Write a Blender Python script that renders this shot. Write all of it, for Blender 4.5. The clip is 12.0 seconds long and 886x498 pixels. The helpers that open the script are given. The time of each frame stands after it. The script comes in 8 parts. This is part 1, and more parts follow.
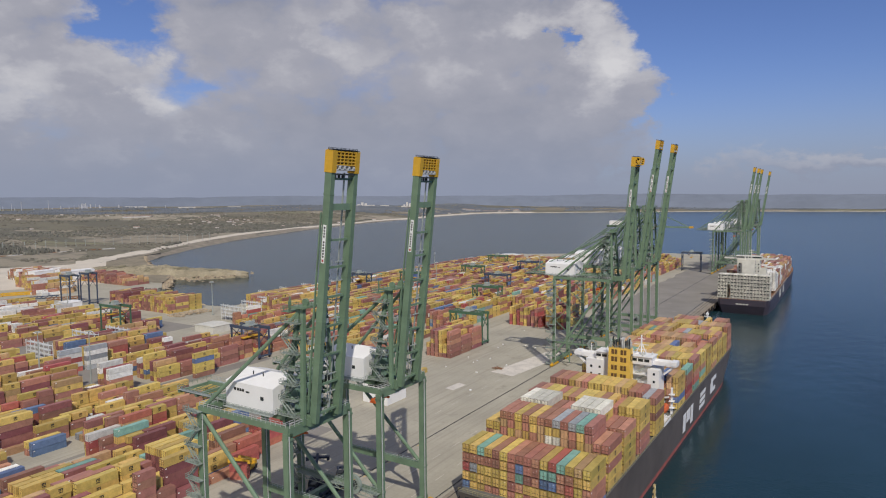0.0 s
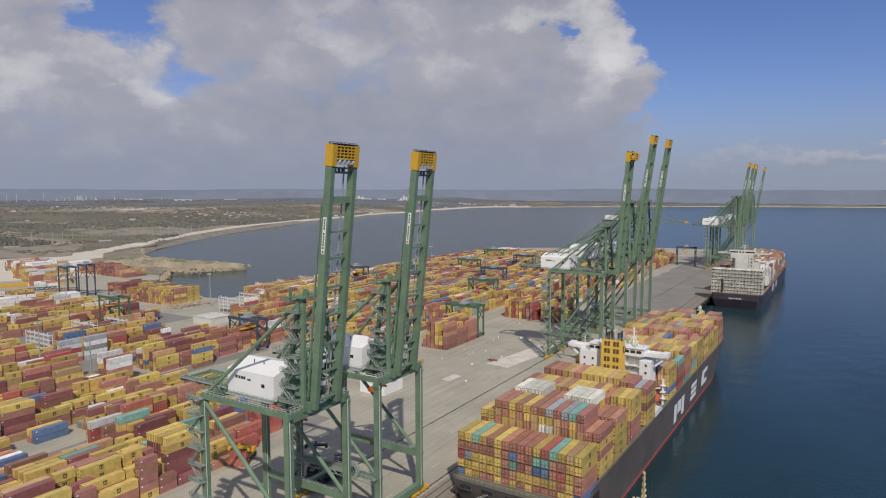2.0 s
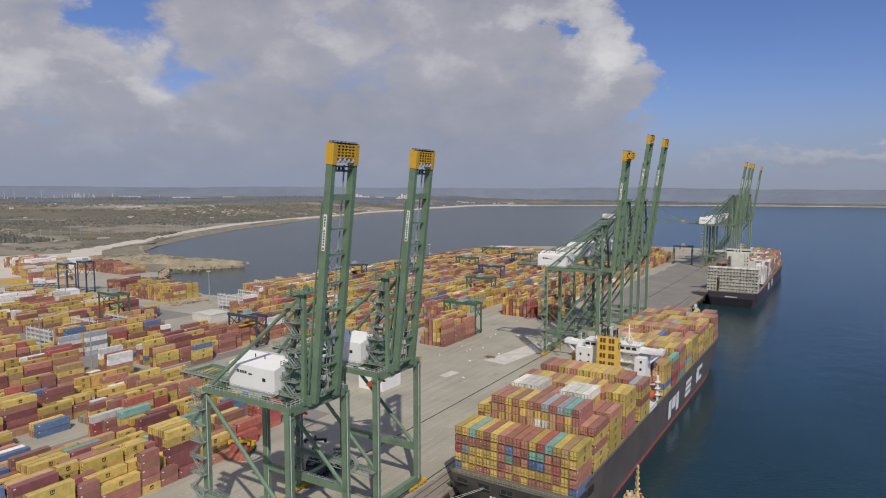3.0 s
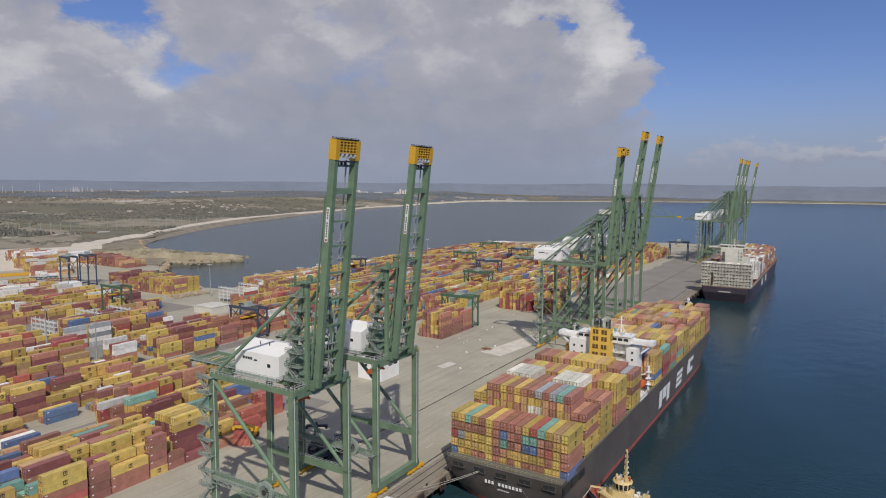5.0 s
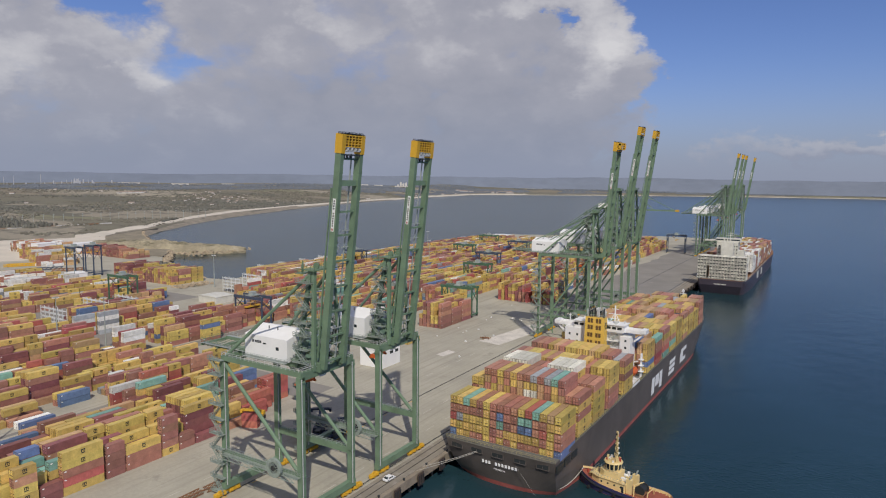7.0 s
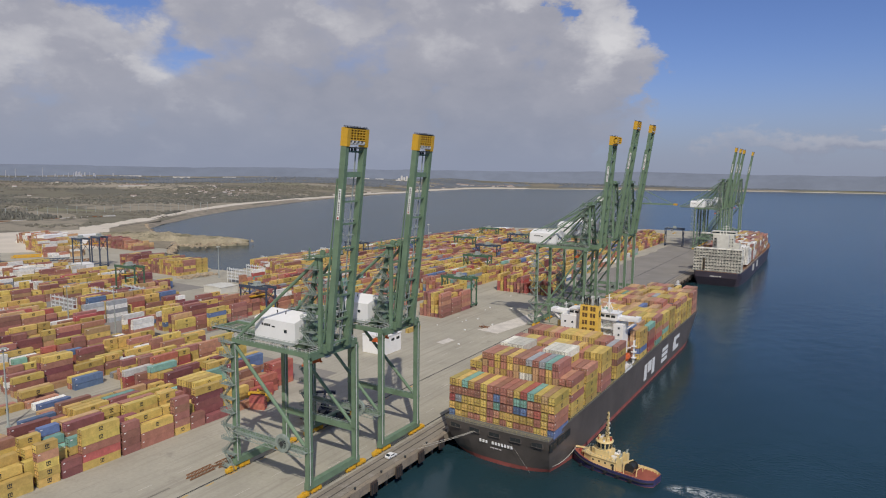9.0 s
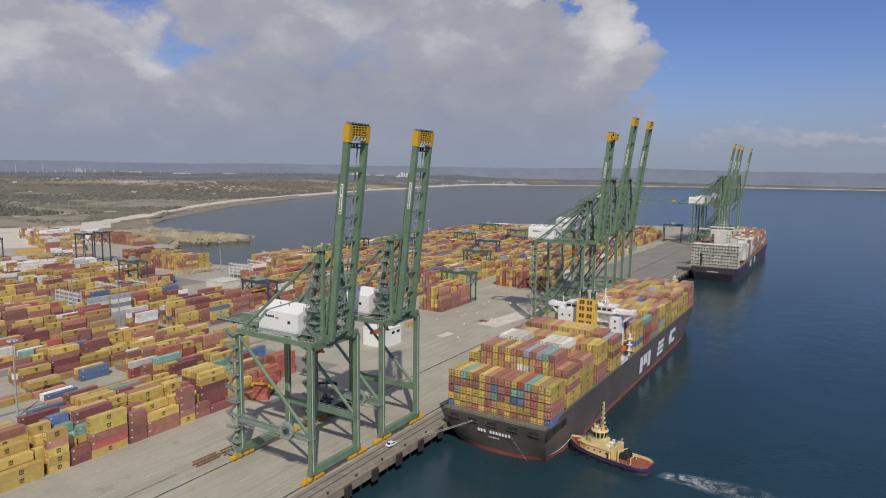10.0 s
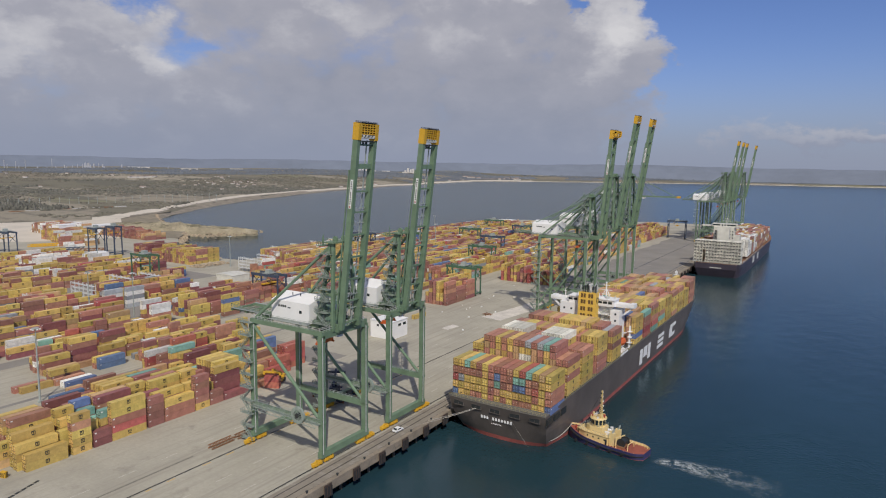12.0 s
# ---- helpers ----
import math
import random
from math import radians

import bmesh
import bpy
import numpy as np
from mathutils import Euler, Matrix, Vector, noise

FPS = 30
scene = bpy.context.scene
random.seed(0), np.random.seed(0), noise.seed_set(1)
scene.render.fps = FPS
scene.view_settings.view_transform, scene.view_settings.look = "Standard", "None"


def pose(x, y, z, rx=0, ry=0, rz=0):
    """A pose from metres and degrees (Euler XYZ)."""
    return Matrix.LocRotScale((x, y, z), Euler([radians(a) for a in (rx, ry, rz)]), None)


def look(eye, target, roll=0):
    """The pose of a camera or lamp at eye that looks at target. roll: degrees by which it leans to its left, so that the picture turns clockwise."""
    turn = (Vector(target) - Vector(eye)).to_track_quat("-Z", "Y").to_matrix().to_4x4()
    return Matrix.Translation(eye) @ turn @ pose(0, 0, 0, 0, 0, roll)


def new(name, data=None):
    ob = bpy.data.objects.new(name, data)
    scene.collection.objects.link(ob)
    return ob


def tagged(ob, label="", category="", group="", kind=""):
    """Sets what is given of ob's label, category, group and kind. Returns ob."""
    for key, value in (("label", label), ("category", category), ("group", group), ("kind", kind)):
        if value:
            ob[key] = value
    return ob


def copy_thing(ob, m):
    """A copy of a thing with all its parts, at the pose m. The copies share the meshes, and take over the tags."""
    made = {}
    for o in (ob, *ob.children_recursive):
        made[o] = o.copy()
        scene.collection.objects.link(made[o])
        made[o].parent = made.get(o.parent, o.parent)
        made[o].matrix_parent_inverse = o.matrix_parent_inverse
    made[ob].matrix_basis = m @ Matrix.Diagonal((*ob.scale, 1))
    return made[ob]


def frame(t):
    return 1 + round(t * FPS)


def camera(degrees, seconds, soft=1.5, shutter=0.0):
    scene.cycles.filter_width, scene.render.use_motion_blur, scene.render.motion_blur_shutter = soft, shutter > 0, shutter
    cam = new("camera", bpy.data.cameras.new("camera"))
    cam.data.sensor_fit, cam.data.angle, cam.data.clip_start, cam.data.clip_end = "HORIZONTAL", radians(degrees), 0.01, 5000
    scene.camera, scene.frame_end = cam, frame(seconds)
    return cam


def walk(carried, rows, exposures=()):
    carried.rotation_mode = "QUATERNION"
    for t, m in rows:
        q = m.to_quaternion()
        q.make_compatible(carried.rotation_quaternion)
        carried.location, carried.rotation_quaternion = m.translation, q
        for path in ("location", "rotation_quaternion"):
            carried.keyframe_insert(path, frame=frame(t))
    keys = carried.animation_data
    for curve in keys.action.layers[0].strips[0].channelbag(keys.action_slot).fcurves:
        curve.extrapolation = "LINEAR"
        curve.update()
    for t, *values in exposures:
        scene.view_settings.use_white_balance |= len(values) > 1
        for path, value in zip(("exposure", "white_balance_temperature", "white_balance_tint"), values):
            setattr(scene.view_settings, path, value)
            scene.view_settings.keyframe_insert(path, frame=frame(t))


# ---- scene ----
cam = camera(68.80, 12.0, soft=1.1)
# PATH
PATH = [
    (0, 101.90, -201.96, 93.53, 85.411, 0.385, 32.091),
    (0.5, 102.38, -202.74, 93.50, 85.265, 0.324, 32.033),
    (1, 102.87, -203.58, 93.41, 85.101, 0.227, 31.948),
    (1.5, 103.42, -204.54, 93.44, 84.934, 0.161, 31.884),
    (2, 104.05, -205.61, 93.47, 84.869, 0.078, 31.792),
    (2.5, 104.82, -206.88, 93.47, 84.808, 0.005, 31.736),
    (3, 105.71, -208.23, 93.45, 84.718, -0.096, 31.639),
    (5, 109.78, -214.45, 93.21, 84.328, -0.315, 31.504),
    (5.5, 110.90, -216.26, 93.17, 84.205, -0.365, 31.509),
    (6, 112.16, -218.13, 93.13, 84.065, -0.410, 31.525),
    (6.5, 113.29, -220.13, 93.05, 83.906, -0.473, 31.532),
    (7, 114.48, -222.02, 93.09, 83.729, -0.543, 31.541),
    (9, 119.97, -230.31, 92.52, 83.192, -0.658, 31.617),
    (9.5, 121.43, -232.41, 92.36, 83.032, -0.695, 31.627),
    (10, 122.92, -234.61, 92.26, 82.877, -0.714, 31.628),
    (10.5, 124.51, -236.87, 92.22, 82.741, -0.719, 31.647),
    (11, 126.11, -239.17, 92.18, 82.622, -0.770, 31.654),
    (11.5, 127.15, -240.83, 92.29, 82.570, -0.813, 31.871),
    (12, 127.73, -241.83, 92.47, 82.525, -0.852, 32.177),
]
walk(cam, [(t, pose(*p)) for t, *p in PATH])

# ---- world, sun, exposure ----
SUN_DIR = Vector((0.461, -0.532, 0.709)).normalized()   # towards the sun


def build_world():
    w = bpy.data.worlds.new("sky")
    w.use_nodes = True
    scene.world = w
    nt = w.node_tree
    N, L = nt.nodes, nt.links
    N.clear()
    out = N.new("ShaderNodeOutputWorld")
    bg = N.new("ShaderNodeBackground")
    L.new(bg.outputs[0], out.inputs[0])
    bg.inputs[1].default_value = SKY_STRENGTH
    sky = N.new("ShaderNodeTexSky")
    sky.sky_type = "NISHITA"
    sky.sun_disc = False
    sky.sun_elevation = math.asin(SUN_DIR.z)
    sky.sun_rotation = math.atan2(SUN_DIR.x, SUN_DIR.y)
    sky.air_density, sky.dust_density, sky.ozone_density = 1.0, 0.35, 4.0
    tc = N.new("ShaderNodeTexCoord")
    sep = N.new("ShaderNodeSeparateXYZ")
    L.new(tc.outputs["Generated"], sep.inputs[0])

    def m(op, a, b=None, c=None, clamp=False):
        n = N.new("ShaderNodeMath")
        n.operation, n.use_clamp = op, clamp
        for i, v in enumerate((a, b, c)):
            if v is None:
                continue
            if isinstance(v, (int, float)):
                n.inputs[i].default_value = v
            else:
                L.new(v, n.inputs[i])
        return n.outputs[0]

    # bearing to the right of the middle of the bay, and elevation, in degrees
    az = m("MULTIPLY", m("ARCTAN2", m("ADD", m("MULTIPLY", sep.outputs[0], 0.848), m("MULTIPLY", sep.outputs[1], 0.530)),
                         m("ADD", m("MULTIPLY", sep.outputs[0], -0.530), m("MULTIPLY", sep.outputs[1], 0.848))), 57.2958)
    el = m("MULTIPLY", m("ARCSINE", sep.outputs[2]), 57.2958)
    comb = N.new("ShaderNodeCombineXYZ")
    L.new(m("MULTIPLY", az, 0.1), comb.inputs[0])
    L.new(m("MULTIPLY", el, 0.16), comb.inputs[1])

    def fbm(scale, detail, rough, dist=0.0, off=0.0):
        n = N.new("ShaderNodeTexNoise")
        n.inputs["Scale"].default_value = scale
        n.inputs["Detail"].default_value = detail
        n.inputs["Roughness"].default_value = rough
        n.inputs["Distortion"].default_value = dist
        mp = N.new("ShaderNodeMapping")
        mp.inputs["Location"].default_value = (off, off * 0.7, off * 1.3)
        L.new(comb.outputs[0], mp.inputs[0])
        L.new(mp.outputs[0], n.inputs["Vector"])
        return n.outputs[0]

    # ragged edges: bearings and heights are shifted by noise before the banks and gaps are laid out
    w1, w2, w3, w4 = fbm(1.6, 6.0, 0.6, 0.0, 21.0), fbm(1.6, 6.0, 0.6, 0.0, 33.0), fbm(5.0, 5.0, 0.6, 0.0, 41.0), fbm(5.0, 5.0, 0.6, 0.0, 52.0)
    az_w = m("ADD", m("MULTIPLY_ADD", m("SUBTRACT", w1, 0.5), 11.0, az), m("MULTIPLY", m("SUBTRACT", w3, 0.5), 3.0))
    el_w = m("ADD", m("MULTIPLY_ADD", m("SUBTRACT", w2, 0.5), 7.0, el), m("MULTIPLY", m("SUBTRACT", w4, 0.5), 2.2))

    def blob(a0, e0, ra, re, gain):
        d = m("ADD", m("POWER", m("DIVIDE", m("SUBTRACT", az_w, a0), ra), 2.0), m("POWER", m("DIVIDE", m("SUBTRACT", el_w, e0), re), 2.0))
        return m("MULTIPLY", m("EXPONENT", m("MULTIPLY", d, -1.0)), gain)

    big = fbm(0.9, 9.0, 0.58, 0.25, 3.1)
    fine = fbm(2.6, 8.0, 0.62, 0.3, 7.7)
    edge = m("MULTIPLY_ADD", m("SUBTRACT", fine, 0.5), 4.5, az_w)
    # the bank of cloud thins out towards the right, over the open sea
    bank = m("DIVIDE", m("SUBTRACT", 19.2, edge), 9.0, clamp=True)
    cov = m("MULTIPLY_ADD", bank, 0.84, -0.30)
    for a0, e0, ra, re, g in ((-26.1, 14.4, 2.5, 3.4, -0.72), (-19.6, 9.2, 2.8, 1.1, -0.4), (15.2, 5.6, 3.6, 4.2, 0.42), (-33.0, 13.0, 4.0, 3.0, 0.15), (10.2, 13.0, 1.1, 1.5, -0.7), (16.3, 9.8, 2.4, 2.4, 0.35), (19.0, 16.0, 3.0, 3.0, -0.3), (9.3, 17.5, 1.6, 1.4, -0.35),
                              (13.0, 11.8, 3.6, 3.2, 0.36), (13.5, 16.0, 1.8, 2.6, 0.42), (7.5, 15.5, 3.0, 2.2, 0.25), (20.0, 19.0, 4.0, 2.0, 0.2), (37.0, 2.5, 15.0, 1.0, 0.78)):
        cov = m("ADD", cov, blob(a0, e0, ra, re, g))
    soft_v = N.new("ShaderNodeTexVoronoi")
    soft_v.feature = "SMOOTH_F1"
    soft_v.inputs["Scale"].default_value = 2.6
    soft_v.inputs["Smoothness"].default_value = 0.6
    wv = N.new("ShaderNodeCombineXYZ")
    L.new(m("MULTIPLY", az_w, 0.1), wv.inputs[0])
    L.new(m("MULTIPLY", el_w, 0.16), wv.inputs[1])
    L.new(wv.outputs[0], soft_v.inputs["Vector"])
    billow = m("SUBTRACT", 0.38, soft_v.outputs["Distance"])
    dens = m("ADD", cov, m("ADD", m("MULTIPLY", m("SUBTRACT", big, 0.5), 0.75), m("MULTIPLY", m("SUBTRACT", fine, 0.5), 0.22)))
    dens = m("MULTIPLY_ADD", billow, 0.55, dens)
    alpha = N.new("ShaderNodeMapRange")
    alpha.interpolation_type = "SMOOTHSTEP"
    alpha.inputs[1].default_value = -0.10
    L.new(m("MULTIPLY_ADD", m("DIVIDE", m("ADD", az, 5.0), 15.0, clamp=True), -0.14, 0.46), alpha.inputs[2])
    L.new(dens, alpha.inputs[0])
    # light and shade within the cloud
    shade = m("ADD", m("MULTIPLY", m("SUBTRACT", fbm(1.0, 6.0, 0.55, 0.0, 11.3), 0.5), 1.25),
              m("ADD", m("MULTIPLY", billow, 0.5), m("MULTIPLY", m("SUBTRACT", fine, 0.5), 0.2)))
    for a0, e0, ra, re, g in ((14.0, 10.8, 3.6, 2.6, 0.62), (13.0, 15.0, 2.2, 2.5, 0.6), (7.5, 14.8, 2.4, 1.6, 0.5), (-24.3, 7.8, 2.4, 2.2, 0.38), (-21.5, 8.0, 3.5, 1.5, 0.25), (-9, 15, 3, 3, 0.22),
                              (37.0, 2.9, 14.0, 0.8, 0.8), (-33.0, 7.5, 3.0, 2.0, 0.3), (2.0, 17.0, 7.0, 2.0, -0.12), (0.0, 2.0, 60.0, 5.0, -0.12)):
        shade = m("ADD", shade, blob(a0, e0, ra, re, g))
    ramp = N.new("ShaderNodeValToRGB")
    e = ramp.color_ramp.elements
    e[0].position, e[0].color = 0.0, (2.9, 3.0, 3.58, 1)
    e[1].position, e[1].color = 1.0, (6.55, 6.45, 6.6, 1)
    k = e.new(0.45)
    k.color = (3.74, 3.75, 4.26, 1)
    L.new(m("ADD", shade, 0.42, clamp=True), ramp.inputs[0])
    mix = N.new("ShaderNodeMix")
    mix.data_type = "RGBA"
    L.new(m("MULTIPLY", alpha.outputs[0], 0.97), mix.inputs[0])
    tint = N.new("ShaderNodeMix")
    tint.data_type, tint.blend_type = "RGBA", "MULTIPLY"
    tint.inputs[0].default_value = 1.0
    tint.inputs[7].default_value = (0.61, 0.64, 0.895, 1)
    L.new(sky.outputs[0], tint.inputs[6])
    L.new(tint.outputs[2], mix.inputs[6])
    L.new(ramp.outputs[0], mix.inputs[7])
    # pale haze low over the horizon
    low = m("MULTIPLY", m("EXPONENT", m("MULTIPLY", m("POWER", m("DIVIDE", m("MAXIMUM", el, 0.0), 5.5), 2.0), -1.0)), 0.88)
    hz = N.new("ShaderNodeMix")
    hz.data_type = "RGBA"
    hz.inputs[7].default_value = (2.6, 2.96, 3.98, 1)
    L.new(low, hz.inputs[0])
    L.new(mix.outputs[2], hz.inputs[6])
    L.new(hz.outputs[2], bg.inputs[0])


SKY_STRENGTH = 0.1
build_world()
sun = bpy.data.lights.new("sun", "SUN")
sun.energy, sun.angle, sun.color = 3.2, radians(0.6), (1.0, 0.93, 0.82)
sun_ob = new("sun", sun)
sun_ob.matrix_world = look((0, 0, 300), Vector((0, 0, 300)) - SUN_DIR)


# ---- materials ----
def mat(name, col, rough=0.6, metal=0.0, var=0.12, scale=0.6, fine=8.0, stain=None, stain_at=0.62, bump=0.0, bump_scale=20.0, per="", spec=0.5, hue=0.0):
    """A painted or mineral surface: grain, broad patches, stains and relief, at real size. per: 'ob' or 'isle' varies piece by piece."""
    mt = bpy.data.materials.new(name)
    mt.use_nodes = True
    nt = mt.node_tree
    N, L = nt.nodes, nt.links
    b = N["Principled BSDF"]
    b.inputs["Roughness"].default_value, b.inputs["Metallic"].default_value = rough, metal
    b.inputs["Specular IOR Level"].default_value = spec
    geo = N.new("ShaderNodeNewGeometry")

    def noise_tex(s, d=4.0, r=0.55):
        n = N.new("ShaderNodeTexNoise")
        n.inputs["Scale"].default_value, n.inputs["Detail"].default_value, n.inputs["Roughness"].default_value = s, d, r
        L.new(geo.outputs["Position"], n.inputs["Vector"])
        return n.outputs[0]

    def rng(v, a, b2, c, d):
        n = N.new("ShaderNodeMapRange")
        n.inputs[1].default_value, n.inputs[2].default_value, n.inputs[3].default_value, n.inputs[4].default_value = a, b2, c, d
        L.new(v, n.inputs[0])
        return n.outputs[0]

    big, small = noise_tex(scale), noise_tex(fine, 3.0)
    mul = N.new("ShaderNodeMath")
    mul.operation = "MULTIPLY"
    L.new(rng(big, 0.25, 0.75, 1 - var, 1 + var), mul.inputs[0])
    L.new(rng(small, 0.25, 0.75, 1 - var * 0.6, 1 + var * 0.6), mul.inputs[1])
    val = mul.outputs[0]
    hsv = N.new("ShaderNodeHueSaturation")
    hsv.inputs["Color"].default_value = (*col, 1)
    if per:
        rnd = N.new("ShaderNodeObjectInfo").outputs["Random"] if per == "ob" else geo.outputs["Random Per Island"]
        m2 = N.new("ShaderNodeMath")
        m2.operation = "MULTIPLY"
        L.new(val, m2.inputs[0])
        L.new(rng(rnd, 0, 1, 0.76, 1.28), m2.inputs[1])
        val = m2.outputs[0]
        if hue:
            m3 = N.new("ShaderNodeMath")
            m3.operation = "FRACT"
            m4 = N.new("ShaderNodeMath")
            m4.operation = "MULTIPLY"
            m4.inputs[1].default_value = 17.31
            L.new(rnd, m4.inputs[0])
            L.new(m4.outputs[0], m3.inputs[0])
            L.new(rng(m3.outputs[0], 0, 1, 0.5 - hue, 0.5 + hue), hsv.inputs["Hue"])
    L.new(val, hsv.inputs["Value"])
    colour = hsv.outputs[0]
    if stain:
        mx = N.new("ShaderNodeMix")
        mx.data_type = "RGBA"
        mx.inputs[7].default_value = (*stain, 1)
        st = noise_tex(scale * 2.7, 7.0, 0.68)
        L.new(rng(st, stain_at, stain_at + 0.12, 0, 0.75), mx.inputs[0])
        L.new(colour, mx.inputs[6])
        colour = mx.outputs[2]
    L.new(colour, b.inputs["Base Color"])
    L.new(rng(small, 0.3, 0.7, max(0.02, rough - 0.1), min(1, rough + 0.1)), b.inputs["Roughness"])
    if bump:
        bp = N.new("ShaderNodeBump")
        bp.inputs["Strength"].default_value, bp.inputs["Distance"].default_value = bump, 0.05
        L.new(noise_tex(bump_scale, 5.0), bp.inputs["Height"])
        L.new(bp.outputs[0], b.inputs["Normal"])
    return mt


GREEN = mat("crane_green_paint", (0.148, 0.225, 0.145), 0.5, var=0.2, scale=0.25, stain=(0.10, 0.085, 0.06), stain_at=0.66)
GREEN_L = mat("pale_green_paint", (0.17, 0.27, 0.22), 0.55, var=0.15, scale=0.3, stain=(0.14, 0.11, 0.08), stain_at=0.68)
YELLOW = mat("safety_yellow_paint", (0.62, 0.36, 0.03), 0.5, var=0.1, stain=(0.2, 0.12, 0.05), stain_at=0.68)
GREY = mat("galvanised_steel", (0.36, 0.40, 0.38), 0.5, 0.15, var=0.15)
DARK = mat("dark_steel", (0.035, 0.04, 0.042), 0.5, 0.2, var=0.2)
RUBBER = mat("black_rubber", (0.02, 0.02, 0.022), 0.8, var=0.2)
WHITE = mat("white_cladding", (0.80, 0.80, 0.79), 0.45, var=0.05, scale=0.2, stain=(0.55, 0.5, 0.45), stain_at=0.7)
CREAM = mat("cream_paint", (0.74, 0.58, 0.28), 0.5, var=0.08, stain=(0.3, 0.2, 0.12), stain_at=0.68)
ORANGE = mat("orange_paint", (0.62, 0.13, 0.03), 0.5, var=0.12)
RED = mat("red_paint", (0.36, 0.05, 0.04), 0.55, var=0.15)
GLASS = mat("dark_window_glass", (0.02, 0.03, 0.035), 0.08, var=0.1)
HULL = mat("black_hull_paint", (0.112, 0.096, 0.086), 0.5, var=0.25, scale=0.12, stain=(0.13, 0.10, 0.085), stain_at=0.66)
BOOT = mat("red_antifouling_paint", (0.34, 0.095, 0.08), 0.65, var=0.25, scale=0.3, stain=(0.3, 0.17, 0.15), stain_at=0.6)
RUST = mat("rusty_steel", (0.24, 0.12, 0.06), 0.8, var=0.25)
CONCRETE = mat("quay_concrete", (0.385, 0.36, 0.29), 0.85, var=0.16, scale=0.04, fine=0.9, stain=(0.26, 0.24, 0.195), stain_at=0.58)
COPING = mat("coping_concrete", (0.27, 0.225, 0.17), 0.85, var=0.25, scale=0.15, fine=2.0, stain=(0.15, 0.13, 0.105), stain_at=0.54)


# darker concrete for the wall and piles below the deck
UNDERDECK = mat("dark_underdeck_concrete", (0.10, 0.085, 0.068), 0.7, var=0.3, scale=0.3, stain=(0.05, 0.05, 0.04), stain_at=0.5)


def streaks(mt, at, col, sx=0.55, sy=0.012, amount=0.6):
    """Tyre wear: noise drawn out along the quay, mixed over the base colour."""
    nt = mt.node_tree
    N, L = nt.nodes, nt.links
    b = N["Principled BSDF"]
    base = b.inputs["Base Color"].links[0].from_socket
    geo = N.new("ShaderNodeNewGeometry")
    mp = N.new("ShaderNodeMapping")
    mp.inputs["Scale"].default_value = (sx, sy, 1)
    L.new(geo.outputs["Position"], mp.inputs[0])
    n = N.new("ShaderNodeTexNoise")
    n.inputs["Scale"].default_value, n.inputs["Detail"].default_value, n.inputs["Roughness"].default_value = 1.0, 6.0, 0.65
    L.new(mp.outputs[0], n.inputs["Vector"])
    r = N.new("ShaderNodeMapRange")
    r.inputs[1].default_value, r.inputs[2].default_value, r.inputs[4].default_value = at, at + 0.14, amount
    L.new(n.outputs[0], r.inputs[0])
    mx = N.new("ShaderNodeMix")
    mx.data_type = "RGBA"
    mx.inputs[7].default_value = (*col, 1)
    L.new(r.outputs[0], mx.inputs[0])
    L.new(base, mx.inputs[6])
    L.new(mx.outputs[2], b.inputs["Base Color"])


streaks(CONCRETE, 0.5, (0.29, 0.268, 0.218))
streaks(CONCRETE, 0.57, (0.45, 0.42, 0.345), 0.35, 0.02, 0.45)
ROAD_AND_SHADE = mat("worn_asphalt_and_shade", (0.235, 0.22, 0.197), 0.9, var=0.16, scale=0.03, fine=0.6, stain=(0.34, 0.31, 0.27), stain_at=0.6)
ROCK = mat("sandstone_rock", (0.35, 0.28, 0.19), 0.9, var=0.3, scale=0.08, fine=0.7, stain=(0.2, 0.17, 0.12), stain_at=0.6, bump=0.6, bump_scale=0.8)
SAND = mat("pale_sand", (0.58, 0.525, 0.44), 0.95, var=0.12, scale=0.03)

CONTAINER_COLOURS = {
    "yellow": (0.55, 0.395, 0.118), "brown": (0.318, 0.15, 0.116), "rust": (0.42, 0.204, 0.138), "maroon": (0.245, 0.09, 0.09),
    "blue": (0.12, 0.18, 0.32), "teal": (0.21, 0.39, 0.32), "white": (0.74, 0.73, 0.68), "red": (0.40, 0.118, 0.095), "grey": (0.33, 0.35, 0.365), "tan": (0.50, 0.32, 0.165), "clay": (0.40, 0.19, 0.13),
    "reefer": (0.66, 0.64, 0.55)}
CM = {k: mat("container_" + k, c, 0.55, var=0.2, scale=0.5, fine=2.2, stain=tuple(0.5 * q + 0.08 for q in c), stain_at=0.66, per="ob", hue=0.012)
      for k, c in CONTAINER_COLOURS.items()}
CS = {k: mat("stack_" + k, c, 0.55, var=0.2, scale=0.5, fine=2.2, stain=tuple(0.5 * q + 0.08 for q in c), stain_at=0.66, per="isle", hue=0.012)
      for k, c in CONTAINER_COLOURS.items()}


